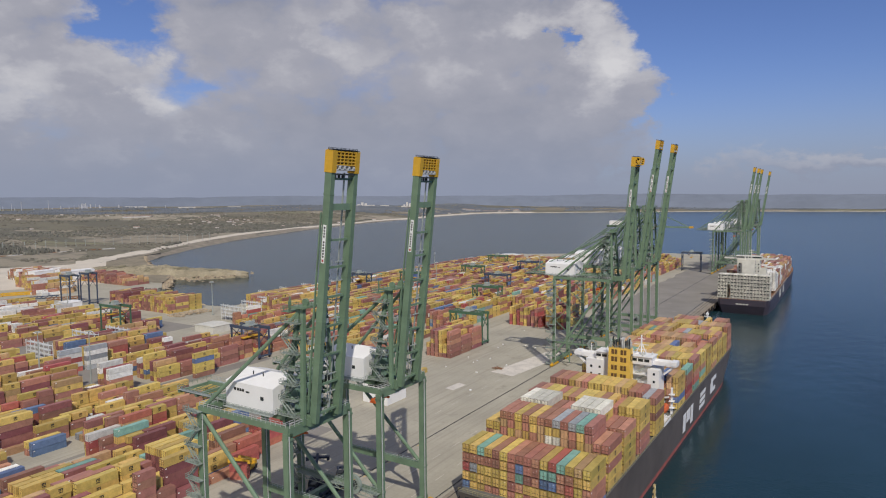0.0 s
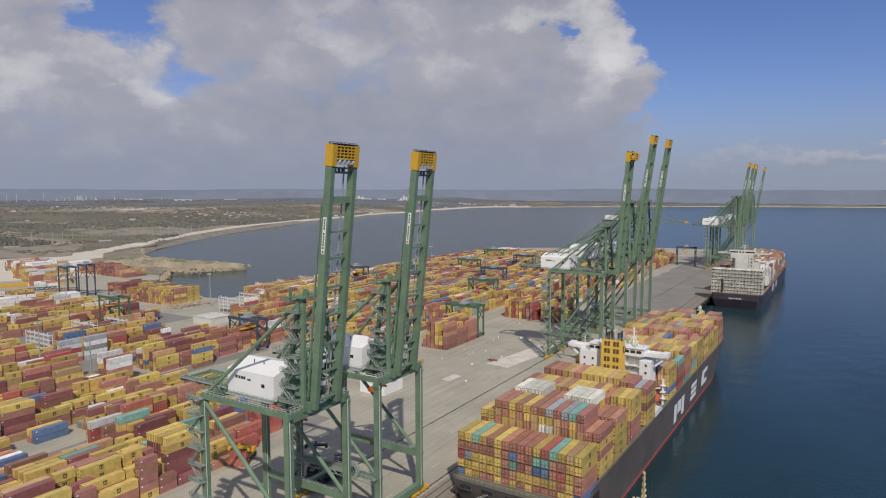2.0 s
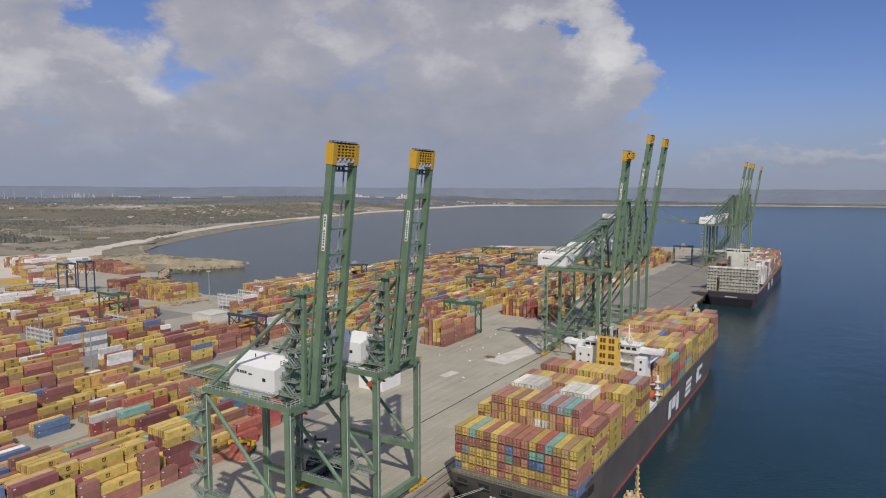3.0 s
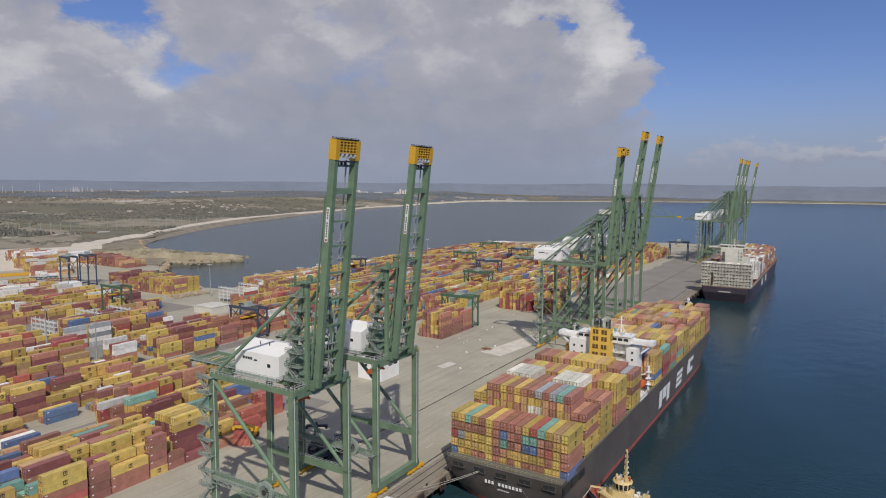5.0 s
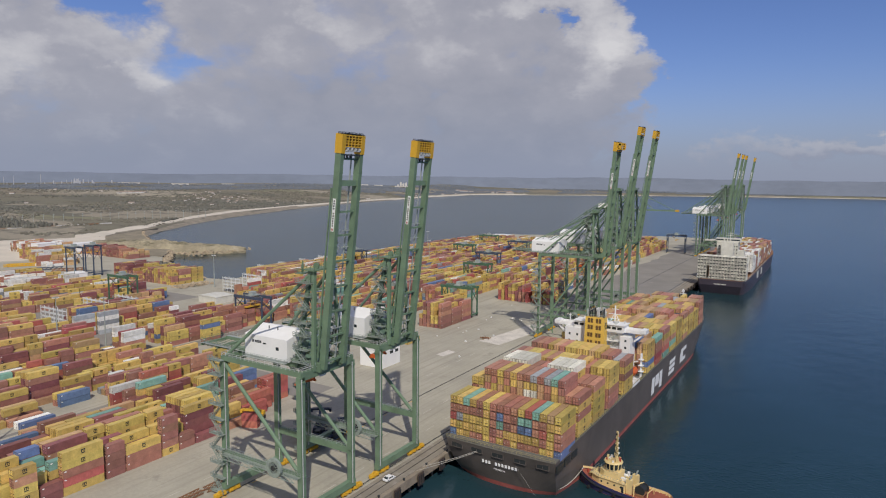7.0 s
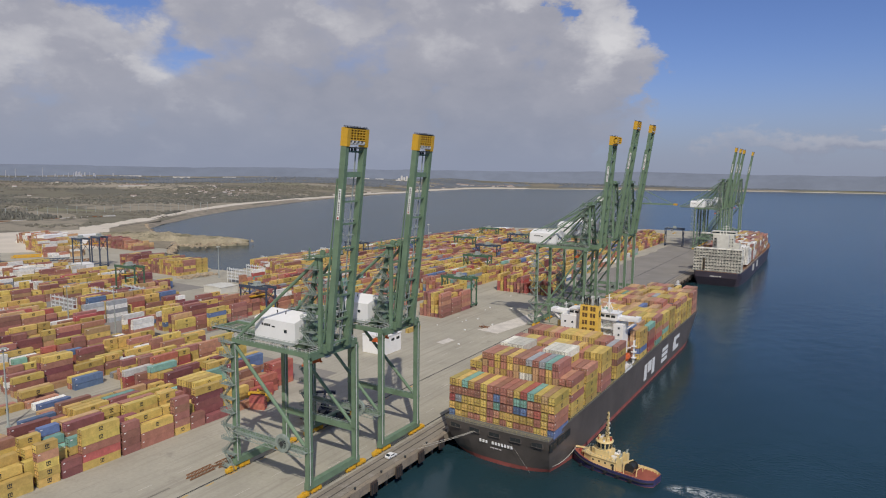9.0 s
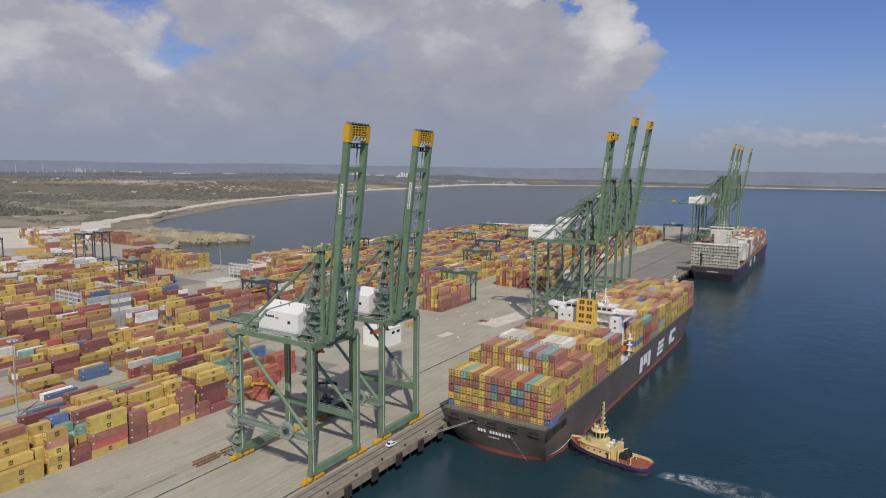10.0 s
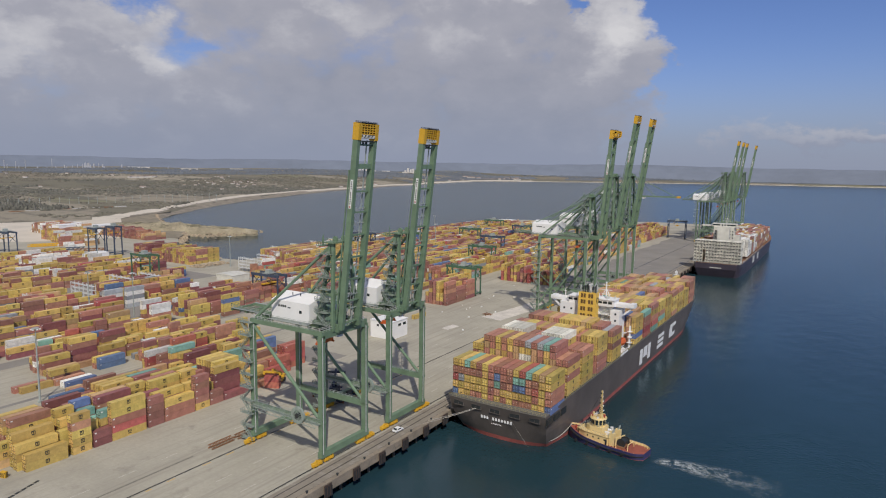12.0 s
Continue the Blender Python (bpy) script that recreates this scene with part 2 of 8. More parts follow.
def water_material():
    mt = bpy.data.materials.new("sea_water")
    mt.use_nodes = True
    nt = mt.node_tree
    N, L = nt.nodes, nt.links
    b = N["Principled BSDF"]
    b.inputs["Roughness"].default_value = 0.2
    b.inputs["IOR"].default_value = 1.33
    geo = N.new("ShaderNodeNewGeometry")

    def nz(s, d, sx=1.0, sy=1.0):
        mp = N.new("ShaderNodeMapping")
        mp.inputs["Scale"].default_value = (sx, sy, 1)
        L.new(geo.outputs["Position"], mp.inputs[0])
        n = N.new("ShaderNodeTexNoise")
        n.inputs["Scale"].default_value, n.inputs["Detail"].default_value = s, d
        L.new(mp.outputs[0], n.inputs["Vector"])
        return n.outputs[0]

    ramp = N.new("ShaderNodeValToRGB")
    e = ramp.color_ramp.elements
    e[0].position, e[0].color = 0.35, (0.0125, 0.034, 0.038, 1)
    e[1].position, e[1].color = 0.7, (0.0195, 0.0515, 0.068, 1)
    L.new(nz(0.012, 4.0, 1.0, 0.35), ramp.inputs[0])
    L.new(ramp.outputs[0], b.inputs["Base Color"])
    add = N.new("ShaderNodeMath")
    add.operation = "ADD"
    mu = N.new("ShaderNodeMath")
    mu.operation = "MULTIPLY"
    mu.inputs[1].default_value = 3.0
    L.new(nz(0.12, 4.0, 1.0, 0.6), mu.inputs[0])
    L.new(mu.outputs[0], add.inputs[0])
    L.new(nz(0.7, 4.0), add.inputs[1])
    bp = N.new("ShaderNodeBump")
    bp.inputs["Strength"].default_value, bp.inputs["Distance"].default_value = 0.3, 0.3
    L.new(add.outputs[0], bp.inputs["Height"])
    L.new(bp.outputs[0], b.inputs["Normal"])
    return mt


WATER = water_material()


def land_material():
    """Dry coastal plain: fields, scrub and tracks."""
    mt = bpy.data.materials.new("coastal_plain")
    mt.use_nodes = True
    nt = mt.node_tree
    N, L = nt.nodes, nt.links
    b = N["Principled BSDF"]
    b.inputs["Roughness"].default_value = 0.95
    b.inputs["Specular IOR Level"].default_value = 0.1
    geo = N.new("ShaderNodeNewGeometry")
    mp = N.new("ShaderNodeMapping")
    mp.inputs["Rotation"].default_value = (0, 0, radians(-48))
    mp.inputs["Scale"].default_value = (0.0011, 0.0042, 0.001)
    wob = N.new("ShaderNodeTexNoise")
    wob.inputs["Scale"].default_value = 0.004
    L.new(geo.outputs["Position"], wob.inputs["Vector"])
    sh = N.new("ShaderNodeVectorMath")
    sh.operation = "MULTIPLY_ADD"
    sh.inputs[1].default_value = (160, 160, 0)
    L.new(wob.outputs["Color"], sh.inputs[0])
    L.new(geo.outputs["Position"], sh.inputs[2])
    L.new(sh.outputs[0], mp.inputs[0])
    vor = N.new("ShaderNodeTexVoronoi")
    vor.inputs["Scale"].default_value = 1.0
    vor.inputs["Randomness"].default_value = 0.9
    L.new(mp.outputs[0], vor.inputs["Vector"])
    sp = N.new("ShaderNodeSeparateColor")
    L.new(vor.outputs["Color"], sp.inputs[0])
    ramp = N.new("ShaderNodeValToRGB")
    ramp.color_ramp.interpolation = "CONSTANT"
    e = ramp.color_ramp.elements
    e[0].position, e[0].color = 0.0, (0.19, 0.178, 0.135, 1)
    e[1].position, e[1].color = 0.22, (0.29, 0.26, 0.205, 1)
    for p, c in ((0.4, (0.24, 0.21, 0.16, 1)), (0.55, (0.34, 0.305, 0.24, 1)), (0.68, (0.155, 0.15, 0.12, 1)), (0.82, (0.255, 0.225, 0.175, 1)), (0.93, (0.22, 0.21, 0.14, 1))):
        e.new(p).color = c
    L.new(sp.outputs[0], ramp.inputs[0])
    n1 = N.new("ShaderNodeTexNoise")
    n1.inputs["Scale"].default_value, n1.inputs["Detail"].default_value, n1.inputs["Roughness"].default_value = 0.02, 8.0, 0.65
    L.new(geo.outputs["Position"], n1.inputs["Vector"])
    r2 = N.new("ShaderNodeValToRGB")
    r2.color_ramp.elements[0].position, r2.color_ramp.elements[1].position = 0.5, 0.62
    L.new(n1.outputs[0], r2.inputs[0])
    mx = N.new("ShaderNodeMix")
    mx.data_type = "RGBA"
    mx.inputs[7].default_value = (0.15, 0.14, 0.115, 1)
    L.new(r2.outputs[0], mx.inputs[0])
    L.new(ramp.outputs[0], mx.inputs[6])
    L.new(mx.outputs[2], b.inputs["Base Color"])
    return mt


LAND = land_material()


# ---- mesh tools ----
def finish(name, bm, material, parent=None, label="", smooth=False):
    me = bpy.data.meshes.new(name)
    bmesh.ops.recalc_face_normals(bm, faces=bm.faces)
    bm.to_mesh(me)
    bm.free()
    for mm in (material if isinstance(material, (list, tuple)) else (material,)):
        me.materials.append(mm)
    if smooth:
        for p in me.polygons:
            p.use_smooth = True
    ob = new(name, me)
    if parent is not None:
        ob.parent = parent
    if label:
        ob["label"] = label
    return ob


def part(name, bm, material, parent, label=""):
    """Links a bmesh as one mesh under a thing or a part."""
    return finish(name, bm, material, parent, label)


def box(bm, c, s, mi=0, rot=None):
    """A box with centre c and size s."""
    m = Matrix.Translation(c) @ (rot.to_4x4() if rot else Matrix()) @ Matrix.Diagonal((*s, 1))
    r = bmesh.ops.create_cube(bm, size=1, matrix=m)
    if mi:
        for v in r["verts"]:
            for f in v.link_faces:
                f.material_index = mi
    return r["verts"]


def span(bm, x0, x1, y0, y1, z0, z1, mi=0):
    return box(bm, ((x0 + x1) / 2, (y0 + y1) / 2, (z0 + z1) / 2), (abs(x1 - x0), abs(y1 - y0), abs(z1 - z0)), mi)


def beam(bm, p, q, w, h=None, up=(0, 0, 1), mi=0):
    """A bar of section w x h from p to q."""
    p, q = Vector(p), Vector(q)
    d = q - p
    z = d.normalized()
    u = Vector(up)
    if abs(u.dot(z)) > 0.97:
        u = Vector((1, 0, 0))
    x = u.cross(z).normalized()
    y = z.cross(x)
    rot = Matrix((x, y, z)).transposed()
    return box(bm, (p + q) / 2, (w, h or w, d.length), mi, rot)


def tube(bm, p, q, r, n=8, r2=None, mi=0):
    p, q = Vector(p), Vector(q)
    d = q - p
    rot = d.to_track_quat("Z", "Y").to_matrix().to_4x4()
    v = bmesh.ops.create_cone(bm, cap_ends=True, segments=n, radius1=r, radius2=r if r2 is None else r2, depth=d.length,
                              matrix=Matrix.Translation((p + q) / 2) @ rot)["verts"]
    if mi:
        for w in v:
            for f in w.link_faces:
                f.material_index = mi
    return v


def slab(bm, outline, z0, z1, mi=0):
    """An upright prism over an outline of (x, y)."""
    lo = [bm.verts.new((x, y, z0)) for x, y in outline]
    hi = [bm.verts.new((x, y, z1)) for x, y in outline]
    n = len(outline)
    fs = [bm.faces.new(hi), bm.faces.new(lo[::-1])]
    for i in range(n):
        fs.append(bm.faces.new((lo[i], lo[(i + 1) % n], hi[(i + 1) % n], hi[i])))
    for f in fs:
        f.material_index = mi
    return fs


def railing(bm, pts, h=1.1, step=2.5, r=0.05):
    """Posts and two rails along a line of points."""
    for p, q in zip(pts, pts[1:]):
        p, q = Vector(p), Vector(q)
        n = max(1, round((q - p).length / step))
        for i in range(n + 1):
            a = p.lerp(q, i / n)
            beam(bm, a, a + Vector((0, 0, h)), r)
        for k in (0.55, 1.0):
            beam(bm, p + Vector((0, 0, h * k)), q + Vector((0, 0, h * k)), r)


def thing(name, label, category, group="", loc=(0, 0, 0), rz=0.0):
    ob = tagged(new(name), label, category, group)
    ob.matrix_basis = pose(*loc, 0, 0, rz)
    return ob


# ---- water, quay, land ----
WATER_Z = -6.0
EDGE = 6.2            # quay edge
bm = bmesh.new()
bmesh.ops.create_grid(bm, x_segments=40, y_segments=40, size=5200, matrix=Matrix.Translation((0, 0, WATER_Z)))
tagged(finish("water", bm, WATER), "dark blue sea water in the harbour basin and bay", "water", kind="structure")

# the apron is a thick deck; under its seaward strip it stands on piles, open to the water
bm = bmesh.new()
slab(bm, [(EDGE - 1.6, -900), (EDGE - 1.6, 900), (-150, 880), (-352, 760), (-356, 300), (-352, 168), (-398, 160), (-470, 185), (-540, 235), (-620, 290), (-760, 350), (-900, 400), (-900, -900)], -2.2, 0.0)
tagged(finish("ground", bm, CONCRETE), "worn pale concrete yard and quay apron", "ground", kind="structure")
bm = bmesh.new()
slab(bm, [(EDGE - 11, -900), (EDGE - 11, 899), (-150, 879), (-351, 759), (-355, 300), (-351, 169), (-398, 161), (-470, 186), (-540, 236), (-620, 291), (-760, 351), (-899, 401), (-899, -900)], -10.0, -2.2)
tagged(finish("quay_wall", bm, UNDERDECK), "dark concrete wall under the quay deck", "wall", kind="structure")
bm = bmesh.new()
span(bm, EDGE - 1.6, EDGE, -900, 900, -2.5, 0.25)
tagged(finish("quay_edge", bm, COPING), "stained concrete coping along the quay edge", "quay", kind="structure")
for k in range(40):
    bm = bmesh.new()
    tube(bm, (EDGE - 2.6, -140.5 + 6.7 * k, -9.0), (EDGE - 2.6, -140.5 + 6.7 * k, -2.2), 0.5, 10)
    tagged(finish("quay_pile", bm, UNDERDECK), "dark concrete pile under the quay deck", "pile", kind="structure")


# ---- ship-to-shore cranes ----
STAIR = mat("grey_green_stair_paint", (0.25, 0.295, 0.26), 0.6, var=0.2)
RACK_GREY = mat("pale_grey_steel", (0.5, 0.51, 0.5), 0.5, var=0.15)
def flight(bm, p, q, wide=0.9, up=(0, 1, 0)):
    """One stair flight from p to q: two stringers, treads and two handrails; treads lie across along `up`."""
    p, q, u = Vector(p), Vector(q), Vector(up)
    for k in (-0.5, 0.5):
        o = u * (k * wide)
        beam(bm, p + o, q + o, 0.1, 0.32, up=up)
        beam(bm, p + o + Vector((0, 0, 1.0)), q + o + Vector((0, 0, 1.0)), 0.09)
        for t in (0.0, 0.5, 1.0):
            a = p.lerp(q, t) + o
            beam(bm, a, a + Vector((0, 0, 1.0)), 0.08)
    for k in range(1, 9):
        a = p.lerp(q, k / 9)
        beam(bm, a - u * (wide / 2), a + u * (wide / 2), 0.28, 0.06)


def sts_crane(y, label, gz=41.0, az=68.0, top=104.0, lean=7.0, half=10.3, land=-30.0, house=(-25.0, -8.4), tail=-16.0, green=GREEN, boom_half=4.3, lattice=False, raked=False, hinge=2.2):
    """A quay crane with its boom raised; origin on the seaward rail, x to the sea. gz girder, az apex, top boom tip."""
    c = thing("quay_crane", label, "crane", "quay cranes", (-4.0, y, 0))
    P = lambda name, b, m, lab="", par=c: part(name, b, m, par, lab)
    for sx in (0.0, land):
        bm = bmesh.new()
        span(bm, sx - 0.8, sx + 0.8, -half - 1.2, half + 1.2, 1.9, 3.9)
        P("sill_beam", bm, green)
        for sy in (-half, half):
            bm = bmesh.new()
            box(bm, (sx, sy, 1.1), (0.5, 5.6, 0.35))
            for k in (-2.55, 2.55):
                beam(bm, (sx, sy + k - 1.3, 1.05), (sx, sy + k, 1.75), 0.7, 0.4, up=(1, 0, 0))
                beam(bm, (sx, sy + k + 1.3, 1.05), (sx, sy + k, 1.75), 0.7, 0.4, up=(1, 0, 0))
            bo = P("bogie", bm, YELLOW, "yellow travelling bogie on the rail")
            for k in (-3.6, -1.5, 1.5, 3.6):
                bm = bmesh.new()
                box(bm, (sx, sy + k, 1.0), (1.25, 1.75, 1.0))
                bmesh.ops.bevel(bm, geom=bm.edges[:], offset=0.1, segments=1, affect="EDGES")
                part("axle_box", bm, YELLOW, bo)
                bm = bmesh.new()
                box(bm, (sx + 0.85, sy + k, 1.1), (0.55, 0.7, 0.8))
                part("drive", bm, YELLOW, bo)
                for w in (-0.42, 0.42):
                    bm = bmesh.new()
                    tube(bm, (sx - 0.3, sy + k + w, 0.42), (sx + 0.3, sy + k + w, 0.42), 0.42, 10)
                    part("wheel", bm, YELLOW, bo)
    for sx in (0.0, land):
        for sy in (-half, half):
            bm = bmesh.new()
            w = 1.75 if sx == 0 else 1.6
            beam(bm, (sx, sy, 2.6), (sx, sy, gz - 0.6), w, 1.5, up=(1, 0, 0))
            for z in (13.0, gz - 2):
                box(bm, (sx, sy, z), (w + 0.25, 1.75, 0.5))
            lg = P("leg", bm, green)
            bm = bmesh.new()
            tube(bm, (sx + w / 2 + 0.15, sy - 0.55, 3.2), (sx + w / 2 + 0.15, sy - 0.55, gz - 1.0), 0.13, 6)
            part("pipe", bm, RACK_GREY, lg, "pale conduit up the leg")
    for sy in (-half, half):
        bm = bmesh.new()
        if sy < 0:
            span(bm, land + 0.7, -0.8, sy - 0.9, sy - 0.1, 13.1, 13.9)
        else:
            span(bm, land + 0.7, -0.8, sy - 0.6, sy + 0.6, 12.0, 13.9)
        pb = P("portal_beam", bm, green)
        bm = bmesh.new()
        railing(bm, [(land + 1, sy - 0.8, 13.9), (-1, sy - 0.8, 13.9)], step=2.0, r=0.07)
        part("railing", bm, GREY, pb)
        if sy < 0 and not raked:
            bm = bmesh.new()
            span(bm, land + 0.6, 0.4, sy - 2.5, sy - 0.9, 13.0, 13.14)
            for o in (-2.5, -0.95):
                railing(bm, [(land + 0.6, sy + o, 13.14), (0.4, sy + o, 13.14)], 1.15, 1.1, 0.09)
            for k in range(14):
                x0 = land + 1.0 + k * (-land - 1.4) / 14
                x1 = x0 + (-land - 1.4) / 14
                a, b = (13.1, 12.0) if k % 2 else (12.0, 13.1)
                beam(bm, (x0, sy - 2.5, a), (x1, sy - 2.5, b), 0.14)
            beam(bm, (land + 1.0, sy - 2.5, 12.0), (-0.4, sy - 2.5, 12.0), 0.18)
            part("walkway", bm, STAIR, pb, "grey-green railed walkway")
        bm = bmesh.new()
        if raked:
            beam(bm, (-0.8, sy, gz - 1.5), (land + 0.5, sy, 6.0), 1.0, 0.9)
        else:
            tube(bm, (land + 0.5, sy, gz - 1.5), (-0.6, sy, 13.4), 0.55, 8)
        P("brace", bm, green)
        bm = bmesh.new()
        span(bm, land - 0.6, 0.6, sy - 0.5, sy + 0.5, gz - 0.6, gz + 0.8)
        P("tie_beam", bm, green)
    bm = bmesh.new()
    rim = []
    for q in range(24):
        a = q * math.pi / 12
        rim.append([bm.verts.new((land * 0.24 + r * math.cos(a), -half + o, 14.9 + r * math.sin(a))) for r, o in ((1.7, -3.4), (2.7, -3.4), (2.7, -2.6), (1.7, -2.6))])
    for q in range(24):
        for e in range(4):
            bm.faces.new((rim[q][e], rim[q][(e + 1) % 4], rim[(q + 1) % 24][(e + 1) % 4], rim[(q + 1) % 24][e]))
    reel = P("cable_reel", bm, STAIR, "grey steel cable reel")
    bm = bmesh.new()
    tube(bm, (land * 0.24, -half - 3.6, 14.9), (land * 0.24, -half - 0.9, 14.9), 0.75, 16)
    part("hub", bm, DARK, reel)
    bm = bmesh.new()
    for k in range(14):
        a = k * math.pi / 7
        beam(bm, (land * 0.24, -half - 3.42, 14.9), (land * 0.24 + 2.6 * math.cos(a), -half - 3.42, 14.9 + 2.6 * math.sin(a)), 0.12)
    part("spoke_set", bm, STAIR, reel)
    for sx in (0.0, land):
        bm = bmesh.new()
        span(bm, sx - 0.75, sx + 0.75, -half, half, gz - 1.6, gz + 0.6)
        P("cross_beam", bm, green)
    # trolley girders run from behind the landward leg to the hinge
    for sy in (-boom_half, boom_half):
        bm = bmesh.new()
        span(bm, land - 3.0, hinge - 0.2, sy - 0.6, sy + 0.6, gz - 0.4, gz + 2.0)
        span(bm, land + tail, land - 3.0, sy - 0.3, sy + 0.3, gz + 0.5, gz + 1.3)
        gd = P("trolley_girder", bm, green)
        bm = bmesh.new()
        e = 1.3 if sy > 0 else -1.3
        span(bm, land + tail, 1.0, sy + min(0, e), sy + max(0, e), gz + 1.2, gz + 1.3)
        railing(bm, [(land + tail, sy + e, gz + 1.3), (1.0, sy + e, gz + 1.3)], step=1.8, r=0.07)
        part("walkway", bm, GREY, gd)
    bm = bmesh.new()
    for x in (land + tail, land + tail * 0.55, land - 2):
        span(bm, x - 0.3, x + 0.3, -boom_half - 1.0, boom_half + 1.0, gz + 0.3, gz + 1.0)
    railing(bm, [(land + tail, -boom_half - 1.0, gz + 1.6), (land - 1, -boom_half - 1.0, gz + 1.6)], step=1.5, r=0.07)
    railing(bm, [(land + tail, -boom_half - 1.0, gz + 1.6), (land + tail, boom_half + 1.0, gz + 1.6)], step=1.5, r=0.07)
    P("tail_platform", bm, green)
    # machinery house
    bm = bmesh.new()
    h0, h1 = house
    hw, hh = 6.6, 5.0
    prof = [(-hw, -1.3), (hw, -1.3), (hw, hh), (0, hh + 1.9), (-hw, hh)]
    a = [bm.verts.new((h0, q, gz + 2.3 + z)) for q, z in prof]
    b = [bm.verts.new((h1, q, gz + 2.3 + z)) for q, z in prof]
    bm.faces.new(a), bm.faces.new(b[::-1])
    for i in range(5):
        bm.faces.new((a[i], a[(i + 1) % 5], b[(i + 1) % 5], b[i]))
    hs = P("machinery_house", bm, WHITE, "white clad machinery house with low gabled roof")
    for x0, x1, y0, y1, z0, z1 in ((h1 - 4.3, h1 - 3.2, -hw - 0.06, -hw, 4.0, 4.9), (h1, h1 + 0.06, -3.4, -2.4, 3.6, 4.8), (h1, h1 + 0.06, 2.4, 3.4, 3.6, 4.8)):
        bm = bmesh.new()
        span(bm, x0, x1, y0, y1, gz + z0, gz + z1)
        part("window", bm, GLASS, hs)
    for x, w, z0, z1 in ((h0 + 3.0, 0.75, 5.2, 5.95), (h0 + 4.1, 0.7, 5.2, 5.9), (h0 + 5.0, 0.7, 5.2, 5.9), (h0 + 5.9, 0.7, 5.2, 5.9), (h0 + 7.3, 1.2, 5.1, 5.5)):
        bm = bmesh.new()
        span(bm, x, x + w, -hw - 0.05, -hw, gz + z0, gz + z1)
        part("lettering_bar", bm, DARK, hs, "plain dark bar")
    bm = bmesh.new()
    span(bm, h0 - 0.1, h1 + 0.1, -hw - 0.1, -hw + 0.2, gz + 1.0, gz + 1.4)
    part("skirting", bm, GREY, hs)
    for x in (h0 + 5.5, h0 + 9.0):
        bm = bmesh.new()
        tube(bm, (x, -2.5, gz + 7.4), (x, -2.5, gz + 9.4), 0.14, 6)
        part("vent_pipe", bm, DARK, hs)
    bm = bmesh.new()
    railing(bm, [(h0, -hw - 1.0, gz + 0.95), (h1, -hw - 1.0, gz + 0.95), (h1, hw + 1, gz + 0.95)], step=1.6, r=0.07)
    span(bm, h0, h1, -hw - 1.1, -hw, gz + 0.8, gz + 0.95)
    part("gallery", bm, GREY, hs)
    # apex frame over the seaward legs
    ax = -1.5
    for s in (-1, 1):
        for x0, x1 in ((0.6, ax + 0.6), (-5.5, ax - 0.6)):
            bm = bmesh.new()
            beam(bm, (x0, s * (half - 4.5), gz), (x1, s * 3.6, az), 1.05, 0.9, up=(0, 1, 0))
            P("apex_post", bm, green)
        bm = bmesh.new()
        tube(bm, (ax, s * 3.6, az - 0.5), (land + 1.0, s * (half - 0.2), gz + 0.8), 0.5, 8)
        P("backstay", bm, green)
        bm = bmesh.new()
        tube(bm, (ax - 1, s * 3.4, az - 4), (house[1] + 1.2, s * (boom_half + 0.4), gz + 1.6), 0.28, 8)
        P("backstay", bm, green)
        if raked:
            for x, o in ((land + tail + 1.5, 0.2), (land - 7.0, 1.2)):
                bm = bmesh.new()
                tube(bm, (ax - 0.6, s * (3.5 - o), az - 0.8 - o), (x, s * boom_half, gz + 1.8), 0.24, 6)
                P("stay", bm, green)
    n = 5
    for k in range(1, n + 1):
        bm = bmesh.new()
        z = gz + (az - gz) * k / n
        u = k / n
        yy = (half - 4.5) * (1 - u) + 3.6 * u
        beam(bm, (ax + 0.3, -yy, z), (ax + 0.3, yy, z), 0.6)
        for s in (-1, 1):
            beam(bm, (0.6 * (1 - u) + (ax + 0.6) * u, s * yy, z), (-5.5 * (1 - u) + (ax - 0.6) * u, s * yy, z), 0.45)
        P("apex_tie", bm, green)
    for s in (-1, 1):
        for k in range(8):
            u0, u1 = k / 8, (k + 1) / 8
            f0 = lambda u: Vector((0.6 * (1 - u) + (ax + 0.6) * u, s * ((half - 4.5) * (1 - u) + 3.6 * u), gz + (az - gz) * u))
            f1 = lambda u: Vector((-5.5 * (1 - u) + (ax - 0.6) * u, s * ((half - 4.5) * (1 - u) + 3.6 * u), gz + (az - gz) * u))
            bm = bmesh.new()
            beam(bm, f0(u0), f1(u1), 0.3) if k % 2 else beam(bm, f1(u0), f0(u1), 0.3)
            P("lattice_bar", bm, green)
    bm = bmesh.new()
    span(bm, ax - 2.2, ax + 2.0, -5.0, 5.0, az, az + 0.4)
    for s in (-1, 1):
        tube(bm, (ax, s * 2 - 0.3, az + 1.1), (ax, s * 2 + 0.3, az + 1.1), 0.9, 14)
    railing(bm, [(ax - 2.2, -5, az + 0.4), (ax + 2, -5, az + 0.4), (ax + 2, 5, az + 0.4), (ax - 2.2, 5, az + 0.4)], step=1.4, r=0.08)
    for k in range(5):
        beam(bm, (ax - 2.4 - 0.5 * k, -5.2 + 0.7 * k, az - 1.0), (ax - 2.4 - 0.5 * k, -5.2 + 0.7 * k, az + 1.6 + 0.5 * (k % 3)), 0.12)
    box(bm, (ax - 3.4, -3.4, az - 0.9), (2.6, 4.0, 0.2))
    railing(bm, [(ax - 4.7, -1.4, az - 0.8), (ax - 4.7, -5.4, az - 0.8), (ax - 2.1, -5.4, az - 0.8)], step=1.0, r=0.08)
    P("apex_platform", bm, green)
